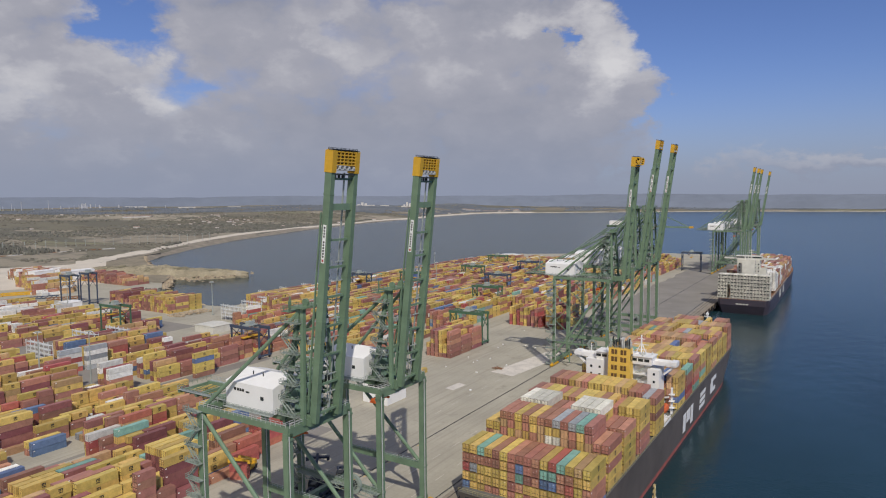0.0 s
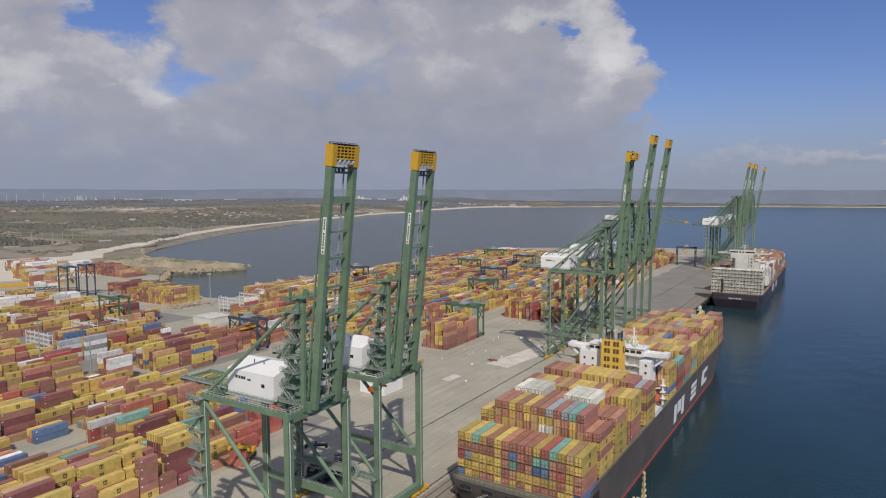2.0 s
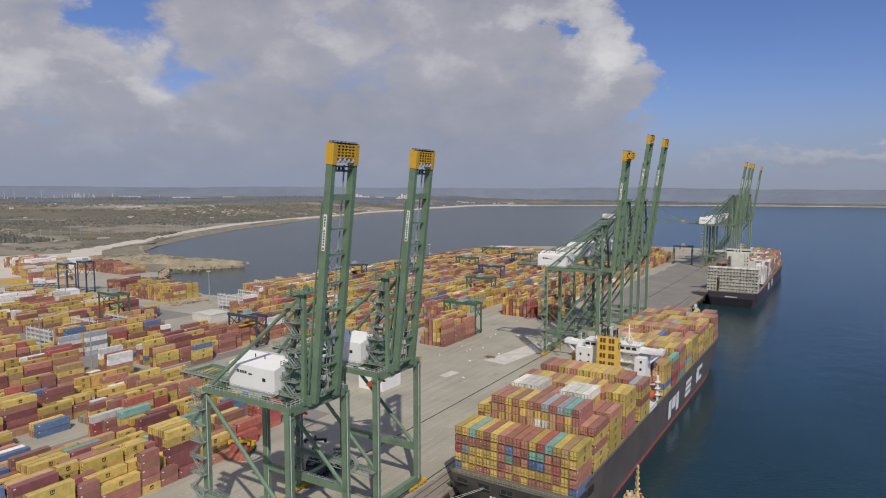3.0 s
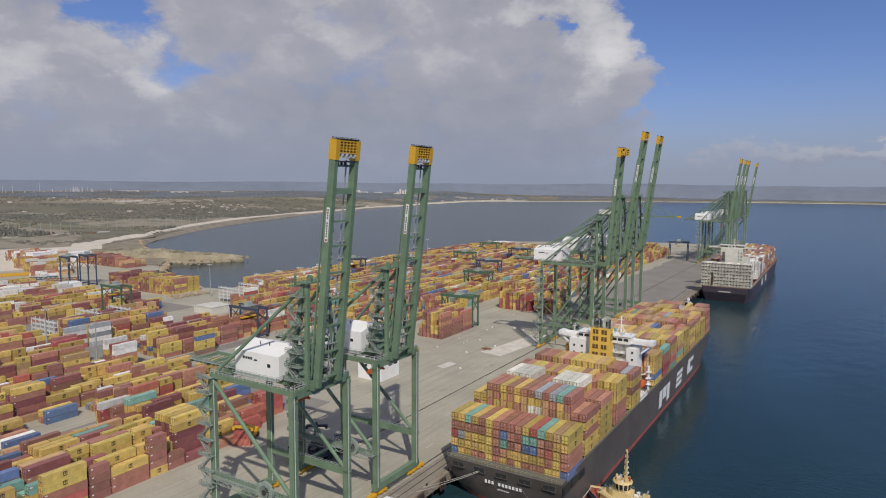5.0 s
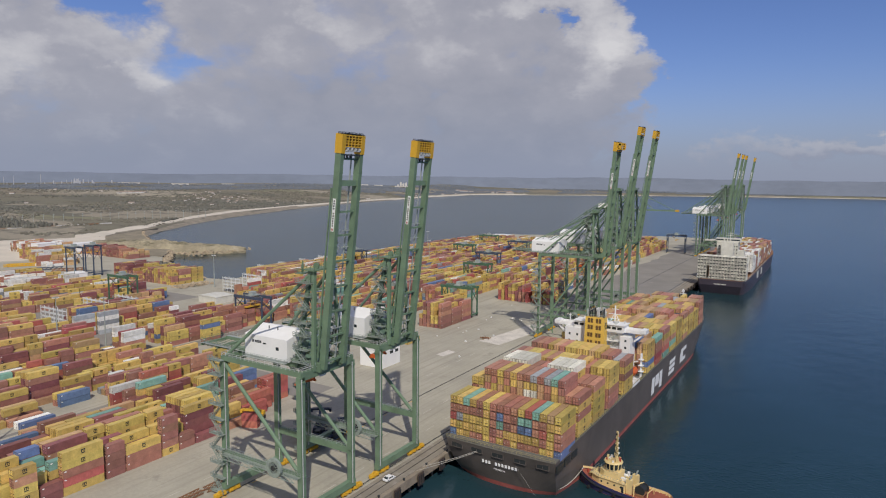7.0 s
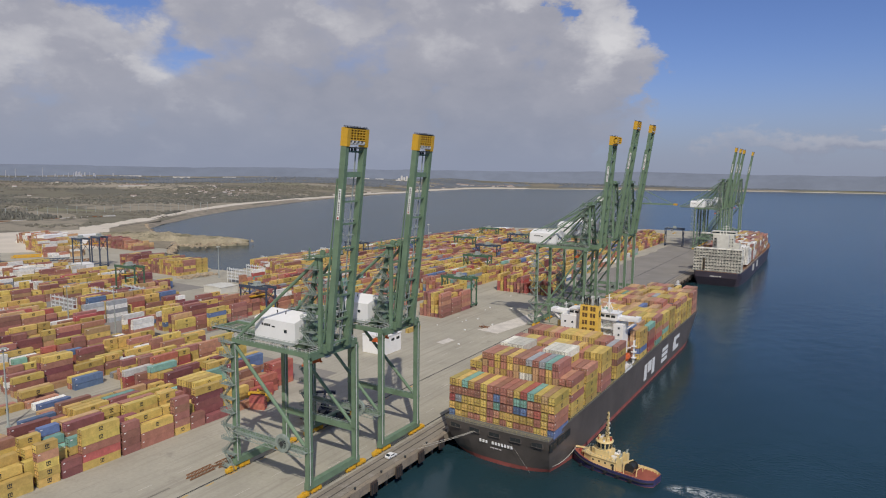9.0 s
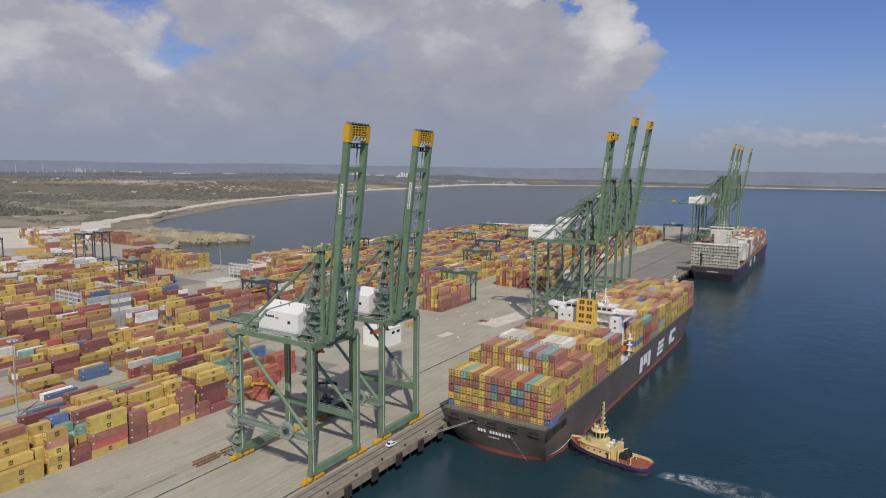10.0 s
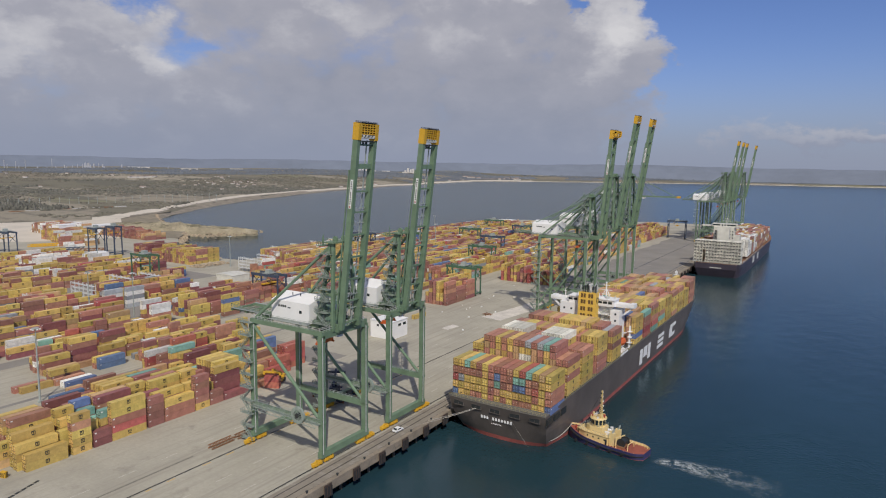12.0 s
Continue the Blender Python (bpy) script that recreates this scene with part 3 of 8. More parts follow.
    # zigzag stairs: up the landward leg, and up the apex frame
    bm = bmesh.new()
    zs = [1.0 + 4.4 * k for k in range(int((gz - 1) / 4.4) + 1)]
    for i, z in enumerate(zs):
        box(bm, (land - 1.6, -half - 1.4, z), (5.2, 1.9, 0.16))
        railing(bm, [(land - 4.2, -half - 0.5, z), (land - 4.2, -half - 2.3, z), (land + 1.0, -half - 2.3, z)], step=1.0, r=0.1)
        if i + 1 < len(zs):
            s = 1 if i % 2 else -1
            flight(bm, (land - 1.6 - 2.0 * s, -half - 1.6, z), (land - 1.6 + 2.0 * s, -half - 1.6, zs[i + 1]))
    P("stair", bm, STAIR, "galvanised zigzag stair")
    bm = bmesh.new()
    zs = [gz + 2 + 3.6 * k for k in range(int((az - gz - 2) / 3.6) + 1)]
    for i, z in enumerate(zs):
        u = (z - gz) / (az - gz)
        yy = -((half - 4.5) * (1 - u) + 3.6 * u) - 1.2
        box(bm, (-3.2, yy, z), (5.2, 1.5, 0.12))
        railing(bm, [(-5.8, yy + 0.7, z), (-5.8, yy - 0.7, z), (-0.6, yy - 0.7, z), (-0.6, yy + 0.7, z)], step=1.1, r=0.08)
        if i + 1 < len(zs):
            s = 1 if i % 2 else -1
            flight(bm, (-3.2 - 2.0 * s, yy - 0.1, z), (-3.2 + 2.0 * s, yy - 0.1, zs[i + 1]))
    P("stair", bm, STAIR, "galvanised zigzag stair")
    # raised boom: two box girders, ties, yellow head
    hx, hz = hinge, gz + 0.4
    tx, tz = hx + lean, top
    d = Vector((tx - hx, 0, tz - hz)).normalized()
    nrm = Vector((d.z, 0, -d.x))
    Lb = (tz - hz) / d.z
    head = 4.9
    at = lambda s, yy, o=0.0: Vector((hx, yy, hz)) + d * s + nrm * o
    bm = None
    for sy in (-boom_half + 0.4, boom_half - 0.4):
        bm = bmesh.new()
        beam(bm, at(0, sy), at(Lb - head, sy), 1.9, 1.25, up=(0, 1, 0))
        for k in range(1, 12):
            beam(bm, at(k * (Lb - head) / 12 - 0.15, sy), at(k * (Lb - head) / 12 + 0.15, sy), 2.0, 1.33, up=(0, 1, 0))
        g = P("boom_girder", bm, green)
        if sy < 0:
            bm = bmesh.new()
            beam(bm, at(Lb * 0.60, sy - 0.66), at(Lb * 0.737, sy - 0.66), 0.95, 0.06, up=(0, 1, 0))
            sg = part("sign_panel", bm, WHITE, g, "white sign panel with dark bars")
            for k in range(11):
                if k == 6:
                    continue
                bm = bmesh.new()
                s0 = Lb * (0.62 + 0.0103 * k)
                beam(bm, at(s0, sy - 0.71), at(s0 + Lb * 0.0068, sy - 0.71), 0.42, 0.04, up=(0, 1, 0))
                part("lettering_bar", bm, DARK, sg)
            bm = bmesh.new()
            beam(bm, at(Lb * 0.604, sy - 0.71), at(Lb * 0.613, sy - 0.71), 0.5, 0.04, up=(0, 1, 0))
            part("mark", bm, RED, sg)
    yi = boom_half - 1.0
    for k, f in enumerate((0.03, 0.14, 0.25, 0.36, 0.47, 0.58, 0.68, 0.80, 0.9)):
        bm = bmesh.new()
        w = 1.5 if f == 0.80 else 0.5
        beam(bm, at(Lb * f, -yi), at(Lb * f, yi), w, 1.0 if f == 0.80 else 0.5, up=(1, 0, 0))
        P("boom_tie", bm, green)
    bm = bmesh.new()
    for o, yy in ((-0.9, -1.9), (-0.9, 1.9)):
        beam(bm, at(1, yy, o), at(Lb - head, yy, o), 0.25, 0.35, up=(0, 1, 0))
    for k in range(26):
        s = 1.5 + k * (Lb * 0.62) / 26
        a, b = (-yi, -1.2) if k % 2 else (-1.2, -yi)
        beam(bm, at(s, a, -0.5), at(s + Lb * 0.62 / 26, b, -0.5), 0.22)
        if k % 3 == 0:
            box(bm, at(s, -2.0, -0.3), (0.9, 1.1, 1.0))
            beam(bm, at(s, yi, -0.6), at(s, 0.4, -0.6), 0.25)
    P("boom_rail", bm, GREY, "grey trolley rails, ladders and cable trays")
    bm = bmesh.new()
    for sy in (-boom_half - 0.5, boom_half + 0.5):
        beam(bm, at(3, sy, -1.3), at(Lb * 0.42, sy * 0.96, -1.6), 0.3, 0.5, up=(0, 1, 0))
        beam(bm, at(Lb * 0.42, sy * 0.96, -1.6), at(Lb * 0.78, sy, -1.1), 0.26, 0.4, up=(0, 1, 0))
    P("forestay", bm, green)
    for sy in (-boom_half + 0.4, boom_half - 0.4):
        bm = bmesh.new()
        beam(bm, at(Lb - head, sy), at(Lb, sy), 2.3, 1.45, up=(0, 1, 0))
        if sy < 0:
            for f in (0.55, 0.97):
                beam(bm, at(Lb - head * (1 - f), -boom_half, -0.6), at(Lb - head * (1 - f), boom_half, -0.6), 0.6, 0.5, up=(1, 0, 0))
            hd = P("boom_head", bm, YELLOW, "yellow boom head with an open grid")
        else:
            part("cheek", bm, YELLOW, hd)
    if lattice:
        for sy in (-boom_half, boom_half):      # hooked cheek plates reaching seaward
            bm = bmesh.new()
            beam(bm, at(Lb - 0.7, sy, 0.8), at(Lb - 0.9, sy, 2.9), 1.4, 0.4, up=(0, 1, 0))
            beam(bm, at(Lb - 0.6, sy, 2.6), at(Lb - head * 0.7, sy, 2.4), 1.5, 0.4, up=(0, 1, 0))
            beam(bm, at(Lb - head * 0.75, sy, 0.8), at(Lb - head * 0.68, sy, 2.4), 0.9, 0.4, up=(0, 1, 0))
            part("hook_plate", bm, YELLOW, hd)
        for k in range(4):
            bm = bmesh.new()
            s = Lb - head * (0.06 + 0.22 * k)
            beam(bm, at(s, -boom_half, 2.6), at(s, boom_half, 2.6), 0.7, 0.5, up=(1, 0, 0))
            part("crossbar", bm, YELLOW, hd)
    gi = boom_half - 0.95
    for k in range(5):
        s = Lb - head * (0.05 + 0.145 * k)
        bm = bmesh.new()
        beam(bm, at(s, -gi, 1.0), at(s, gi, 1.0), 0.26, 0.2, up=(1, 0, 0))
        part("grid_bar", bm, YELLOW, hd)
    for k in range(6):
        yy = -gi + 0.2 + k * (2 * gi - 0.4) / 5
        bm = bmesh.new()
        beam(bm, at(Lb - head * 0.66, yy, 1.0), at(Lb - 0.1, yy, 1.0), 0.2, 0.26, up=(0, 1, 0))
        part("grid_bar", bm, YELLOW, hd)
    # dark brown backing paints in the shade seen through the grid
    bm = bmesh.new()
    beam(bm, at(Lb - head * 0.66, 0, -0.85), at(Lb - 0.1, 0, -0.85), 0.12, 2 * gi, up=(0, 1, 0))
    part("back_plate", bm, RUST, hd, "dark brown plate standing in for the shaded inside of the head")
    bm = bmesh.new()
    for o in (-1.2, 1.2):
        railing(bm, [at(Lb, -boom_half + 0.8, o), at(Lb, boom_half - 0.8, o)], 0.55, 1.4, 0.09)
    span(bm, at(Lb, 0).x - 1.2, at(Lb, 0).x + 1.2, -boom_half, boom_half, at(Lb, 0).z, at(Lb, 0).z + 0.12)
    part("railing", bm, DARK, hd)
    bm = bmesh.new()
    box(bm, at(Lb - head * 0.86, 0, 0.4), (1.4, 2 * yi, 0.3))
    for k in range(4):
        tube(bm, at(Lb - head * 0.78, -yi + 1.0 + k * 1.6, 0.7), at(Lb - head * 0.78, -yi + 1.5 + k * 1.6, 0.7), 0.55, 10)
    part("sheave_platform", bm, RACK_GREY, hd, "pale grey sheave platform")
    bm = bmesh.new()
    for k in range(3):
        box(bm, at(Lb - head - 0.7, -yi + 0.6 + k * 1.3, 0.4), (0.5, 0.4, 0.9))
    beam(bm, at(Lb - head - 0.3, -yi, 0.8), at(Lb - head - 0.3, yi, 0.8), 0.35)
    part("buffer", bm, DARK, hd)
    # trolley, cabin and spreader parked at the legs
    bm = bmesh.new()
    box(bm, (-7, 0, gz - 0.6), (4.5, 2 * boom_half - 1, 1.2))
    P("trolley", bm, DARK)
    bm = bmesh.new()
    box(bm, (-4.4, 2.2, gz - 2.6), (2.2, 2.4, 2.6))
    P("cabin", bm, WHITE, "white operator cabin with dark glazing")
    bm = bmesh.new()
    box(bm, (-8, 0, gz - 5.6), (1.4, 6.5, 0.9))
    sp = P("spreader", bm, ORANGE, "orange container spreader on ropes")
    for s in (-1, 1):
        bm = bmesh.new()
        box(bm, (-8, s * 3, gz - 6.1), (2.3, 0.5, 0.5))
        part("end_beam", bm, ORANGE, sp)
    for x in (-8.5, -7.5):
        for s in (-1.5, 1.5):
            bm = bmesh.new()
            beam(bm, (x, s, gz - 5.2), (x, s, gz - 1.2), 0.08)
            part("rope", bm, DARK, sp)
    for x, yy, z, sx, sy, sz in ((-3.5, 0, gz + 2.6, 4.0, 5.0, 2.2), (-4.5, -2.5, gz + 6.0, 2.4, 2.2, 2.4), (-3.5, 2.0, gz + 9.0, 3.0, 2.0, 1.6)):
        bm = bmesh.new()
        box(bm, (x, yy, z), (sx, sy, sz))
        P("equipment_box", bm, GREEN_L)
    # handrails, ladders, floodlights and cabinets
    for sx in (0.0, land):
        bm = bmesh.new()
        for o in (-0.7, 0.7):
            railing(bm, [(sx + o, -half, gz + 0.6), (sx + o, half, gz + 0.6)], 1.1, 1.5, 0.07)
        P("railing", bm, RACK_GREY)
    for sy in (-half, half):
        bm = bmesh.new()
        railing(bm, [(land, sy - 0.6, gz + 0.8), (0, sy - 0.6, gz + 0.8)], 1.1, 1.6, 0.07)
        P("railing", bm, RACK_GREY)
        bm = bmesh.new()
        x0 = -1.1
        for o in (-0.3, 0.3):
            beam(bm, (x0, sy + o, 4), (x0, sy + o, gz - 1), 0.09)
        for k in range(int(gz - 6)):
            beam(bm, (x0, sy - 0.3, 4.5 + k), (x0, sy + 0.3, 4.5 + k), 0.08)
        P("ladder", bm, RACK_GREY)
    cl = random.Random(int(gz * 10 + top))
    for k in range(16):
        bm = bmesh.new()
        z = gz + 1.5 + cl.random() * (az - gz) * 0.7
        box(bm, (cl.uniform(-5, 0.5), cl.uniform(-3.6, 3.6), z), (cl.uniform(0.5, 1.8), cl.uniform(0.4, 1.4), cl.uniform(0.5, 1.8)))
        P("equipment_box", bm, (GREEN_L, RACK_GREY, GREY, DARK)[k % 4])
    for k in range(7):
        bm = bmesh.new()
        yy, x0 = cl.uniform(-4, 4), cl.uniform(-5, 0)
        tube(bm, (x0, yy, gz + 1), (x0 + cl.uniform(-1.5, 1.5), yy * 0.8, gz + 4 + cl.random() * (az - gz - 6)), 0.12, 5)
        P("cable_pipe", bm, (GREY, DARK)[k % 2])
    bm = bmesh.new()
    for k in range(14):
        x = land + 1.5 + k * (-land - 3) / 14
        x2 = x + (-land - 3) / 14
        for q in range(4):
            a, b = q / 4, (q + 1) / 4
            tube(bm, (x + (x2 - x) * a, boom_half - 1.0, gz - 0.6 - 6.0 * a * (1 - a)), (x + (x2 - x) * b, boom_half - 1.0, gz - 0.6 - 6.0 * b * (1 - b)), 0.07, 4)
    P("festoon_cable", bm, DARK, "dark festoon cable hanging in loops")
    for k in range(9):
        bm = bmesh.new()
        x = land - 1.2 + tail * k / 9
        beam(bm, (x, -boom_half - 0.6, gz + 0.4), (x + tail / 9, boom_half + 0.6, gz + 0.4), 0.16)
        beam(bm, (x, -boom_half, gz + 1.6), (x + tail / 9, -boom_half, gz + 0.5), 0.14)
        P("tail_brace", bm, green)
    if lattice:
        bm = bmesh.new()
        for sy in (-half, half):
            for k in range(6):
                z0, z1 = 4 + k * (gz - 6) / 6, 4 + (k + 1) * (gz - 6) / 6
                a, b = (land + 0.5, land + 9) if k % 2 else (land + 9, land + 0.5)
                beam(bm, (a, sy, z0), (b, sy, z1), 0.35)
            beam(bm, (land + 9, sy, 3), (land + 9, sy, gz), 0.5)
        P("lattice_brace", bm, green)
    return c


NEAR = "green steel quay crane with raised boom and yellow head"
crane_a = sts_crane(-89.7, NEAR)
copy_thing(crane_a, pose(-4, -55.7, 0))
BIG = "tall green quay crane beside the ship, boom raised"
crane_c = sts_crane(185.0, BIG, gz=51, az=86, top=125, lean=9.5, land=-30, house=(-37, -20), tail=-20, raked=True)
copy_thing(crane_c, pose(-4, 222.0, 0))
sts_crane(140.0, "green lattice-legged quay crane with yellow boom tip", gz=49, az=74, top=113.5, lean=4.6, hinge=6.1, house=(-37, -20), tail=-20, lattice=True, raked=True)
for y in (628, 668, 700):
    copy_thing(crane_c, pose(-4, y, 0))
copy_thing(crane_c, pose(-4, 795, 0))


def lowered_crane(x, y, label, gz=50.6, gauge=30.0, reach=62.0):
    """A quay crane far off with its boom down; x, y at the seaward rail, boom towards +x."""
    c = thing("quay_crane", label, "crane", "quay cranes", (x, y, 0))
    for sx in (0.0, -gauge):
        for sy in (-9.0, 9.0):
            bm = bmesh.new()
            beam(bm, (sx, sy, 0), (sx, sy, gz), 1.8, 1.6)
            part("leg", bm, GREEN, c)
        bm = bmesh.new()
        span(bm, sx - 0.8, sx + 0.8, -9.0, 9.0, gz - 1.5, gz + 0.6)
        part("cross_beam", bm, GREEN, c)
    for sy in (-9.0, 9.0):
        bm = bmesh.new()
        beam(bm, (0, sy, gz - 2), (-gauge, sy, 8), 0.9)
        part("brace", bm, GREEN, c)
        bm = bmesh.new()
        span(bm, -gauge + 0.8, -0.8, sy - 0.6, sy + 0.6, 11.5, 13.5)
        part("portal_beam", bm, GREEN, c)
    for sy in (-3.0, 3.0):
        bm = bmesh.new()
        span(bm, -gauge - 22, 1.0, sy - 0.6, sy + 0.6, gz, gz + 2.2)
        g = part("trolley_girder", bm, GREEN, c)
        bm = bmesh.new()
        railing(bm, [(-gauge - 22, sy - 1.2, gz + 2.2), (1.0, sy - 1.2, gz + 2.2)], 1.1, 4, 0.1)
        part("railing", bm, GREEN_L, g)
        bm = bmesh.new()
        span(bm, 1.2, reach - 4, sy - 0.55, sy + 0.55, gz + 0.2, gz + 1.9)
        part("boom_girder", bm, GREEN, c)
        bm = bmesh.new()
        span(bm, reach - 4, reach, sy - 0.7, sy + 0.7, gz, gz + 2.4)
        part("boom_head", bm, YELLOW, c, "yellow boom head")
        bm = bmesh.new()
        beam(bm, (0, sy, gz), (-3, sy * 0.6, gz + 30), 1.0)
        beam(bm, (-8, sy, gz), (-3, sy * 0.6, gz + 30), 0.7)
        part("apex_post", bm, GREEN, c)
        for x1, z1 in ((reach * 0.45, gz + 1.9), (reach * 0.9, gz + 1.9), (-gauge, gz + 2.2)):
            bm = bmesh.new()
            tube(bm, (-3, sy * 0.6, gz + 29.5), (x1, sy, z1), 0.25, 6)
            part("stay", bm, GREEN, c)
    for k in range(9):
        bm = bmesh.new()
        span(bm, 4 + 6.4 * k, 4.6 + 6.4 * k, -3, 3, gz + 0.4, gz + 1.2)
        part("boom_tie", bm, GREEN, c)
    bm = bmesh.new()
    span(bm, -gauge - 24, -gauge - 2, -6, 6, gz + 2.2, gz + 2.7)
    part("house_platform", bm, GREEN, c)
    bm = bmesh.new()
    span(bm, -gauge - 18, -gauge - 2, -5, 5, gz + 2.7, gz + 8.6)
    part("machinery_house", bm, WHITE, c, "white clad machinery house")
    bm = bmesh.new()
    span(bm, 10, 14, -2.8, 2.8, gz - 2.2, gz + 0.2)
    part("trolley", bm, WHITE, c)
    return c


lowered_crane(-133.0, 690.0, "green quay crane far off with its boom lowered")


# ---- containers ----
def container_mesh(name, length, material, high=2.59):
    """Steel box: corner posts and rails proud of the walls, a door end with lock bars at -y."""
    bm = bmesh.new()
    w, l, h = 1.219, length / 2, high
    span(bm, -w + 0.04, w - 0.04, -l + 0.05, l - 0.05, 0.12, h - 0.03)
    for x in (-w, w):
        for y in (-l, l):
            sx, sy = (0.14 if x < 0 else -0.14), (0.16 if y < 0 else -0.16)
            span(bm, x, x + sx, y, y + sy, 0, h)
        span(bm, x, x + (0.07 if x < 0 else -0.07), -l + 0.16, l - 0.16, 0, 0.16)
    me = bpy.data.meshes.new(name)
    bmesh.ops.recalc_face_normals(bm, faces=bm.faces)
    bm.to_mesh(me)
    bm.free()
    me.materials.append(material)
    return me


def door_mesh(high=2.59):
    """Door end: one plate with four upright lock bars standing proud."""
    bm = bmesh.new()
    out = [(-1.0, 0.0)]
    for x in (-0.8, -0.28, 0.28, 0.8):
        out += [(x - 0.045, 0.0), (x - 0.045, -0.06), (x + 0.045, -0.06), (x + 0.045, 0.0)]
    out += [(1.0, 0.0), (1.0, 0.02), (-1.0, 0.02)]
    slab(bm, out, 0.16, high - 0.12)
    n = len(bm.faces)
    for x0, x1, z0, z1 in ((-1.12, -1.0, 0.1, high - 0.06), (1.0, 1.12, 0.1, high - 0.06), (-0.05, 0.05, 0.16, high - 0.14), (-1.0, 1.0, 0.08, 0.16), (-1.0, 1.0, high - 0.13, high - 0.05)):
        span(bm, x0, x1, -0.012, 0.02, z0, z1)
    for x in (-0.8, -0.28, 0.28, 0.8):
        span(bm, x - 0.14, x + 0.14, -0.075, -0.0, 0.95, 1.12)
    m = len(bm.faces)
    for x, z, w, h in ((0.54, 2.05, 0.09, 0.14), (-0.54, 1.5, 0.06, 0.1)):
        span(bm, x - w, x + w, -0.085, -0.06, z - h / 2, z + h / 2)
    bm.faces.ensure_lookup_table()
    for f in bm.faces[n:]:
        f.material_index = 1
    for f in bm.faces[m:]:
        f.material_index = 2
    me = bpy.data.meshes.new("door")
    bmesh.ops.recalc_face_normals(bm, faces=bm.faces)
    bm.to_mesh(me)
    bm.free()
    return me


def mark_mesh():
    bm = bmesh.new()
    comb = [(-0.6, 1.15), (-0.36, 1.15), (-0.36, 1.75), (-0.12, 1.75), (-0.12, 1.15), (0.12, 1.15), (0.12, 1.75), (0.36, 1.75), (0.36, 1.15), (0.6, 1.15), (0.6, 2.0), (-0.6, 2.0)]
    for outline in (comb, [(-0.6, 0.7), (0.6, 0.7), (0.6, 0.98), (-0.6, 0.98)]):
        a = [bm.verts.new((1.195, p, q)) for p, q in outline]
        b = [bm.verts.new((1.215, p, q)) for p, q in outline]
        bm.faces.new(a[::-1]), bm.faces.new(b)
        for i in range(len(a)):
            bm.faces.new((a[i], a[(i + 1) % len(a)], b[(i + 1) % len(a)], b[i]))
    me = bpy.data.meshes.new("mark")
    bm.to_mesh(me)
    bm.free()
    me.materials.append(DARK)
    return me


MESH = {(k, L): container_mesh("container", L, m) for k, m in CM.items() for L in (12.19, 6.06)}
GASKET = mat("door_gasket", (0.07, 0.045, 0.04), 0.8)
DOOR, MARK = {}, mark_mesh()
for k, m in CM.items():
    DOOR[k] = door_mesh()
    DOOR[k].materials.append(m)
    DOOR[k].materials.append(GASKET)
    DOOR[k].materials.append(WHITE)
PLATE = {}
for L in (12.19, 6.06):
    bm = bmesh.new()
    span(bm, 1.2, 1.222, -L / 2 + 0.35, -L / 2 + 0.95, 1.9, 2.25)
    PLATE[L] = bpy.data.meshes.new("plate")
    bm.to_mesh(PLATE[L])
    bm.free()
    PLATE[L].materials.append(WHITE)
WORDS = {"yellow": "faded mustard yellow", "brown": "reddish brown", "rust": "rusty orange-red", "maroon": "dark maroon", "blue": "dark blue",
         "teal": "pale teal", "white": "white refrigerated", "red": "bright red", "grey": "grey", "tan": "tan", "clay": "faded clay-red", "reefer": "pale grey refrigerated"}


def container(x, y, z, colour, length, where, group):
    ob = new("container", MESH[colour, length])
    ob.location = (x, y, z)
    tagged(ob, WORDS[colour] + " steel shipping container " + where, "container", group)
    d = new("door", DOOR[colour])
    d.parent, d.location = ob, (0, -length / 2 + 0.02, 0)
    if colour == "yellow":
        k = new("mark", MARK)
        k.parent = ob
        k["label"] = "plain dark emblem on the side"
    elif colour not in ("white", "reefer"):
        k = new("plate", PLATE[length])
        k.parent = ob
        k["label"] = "small white data plate"
    return ob


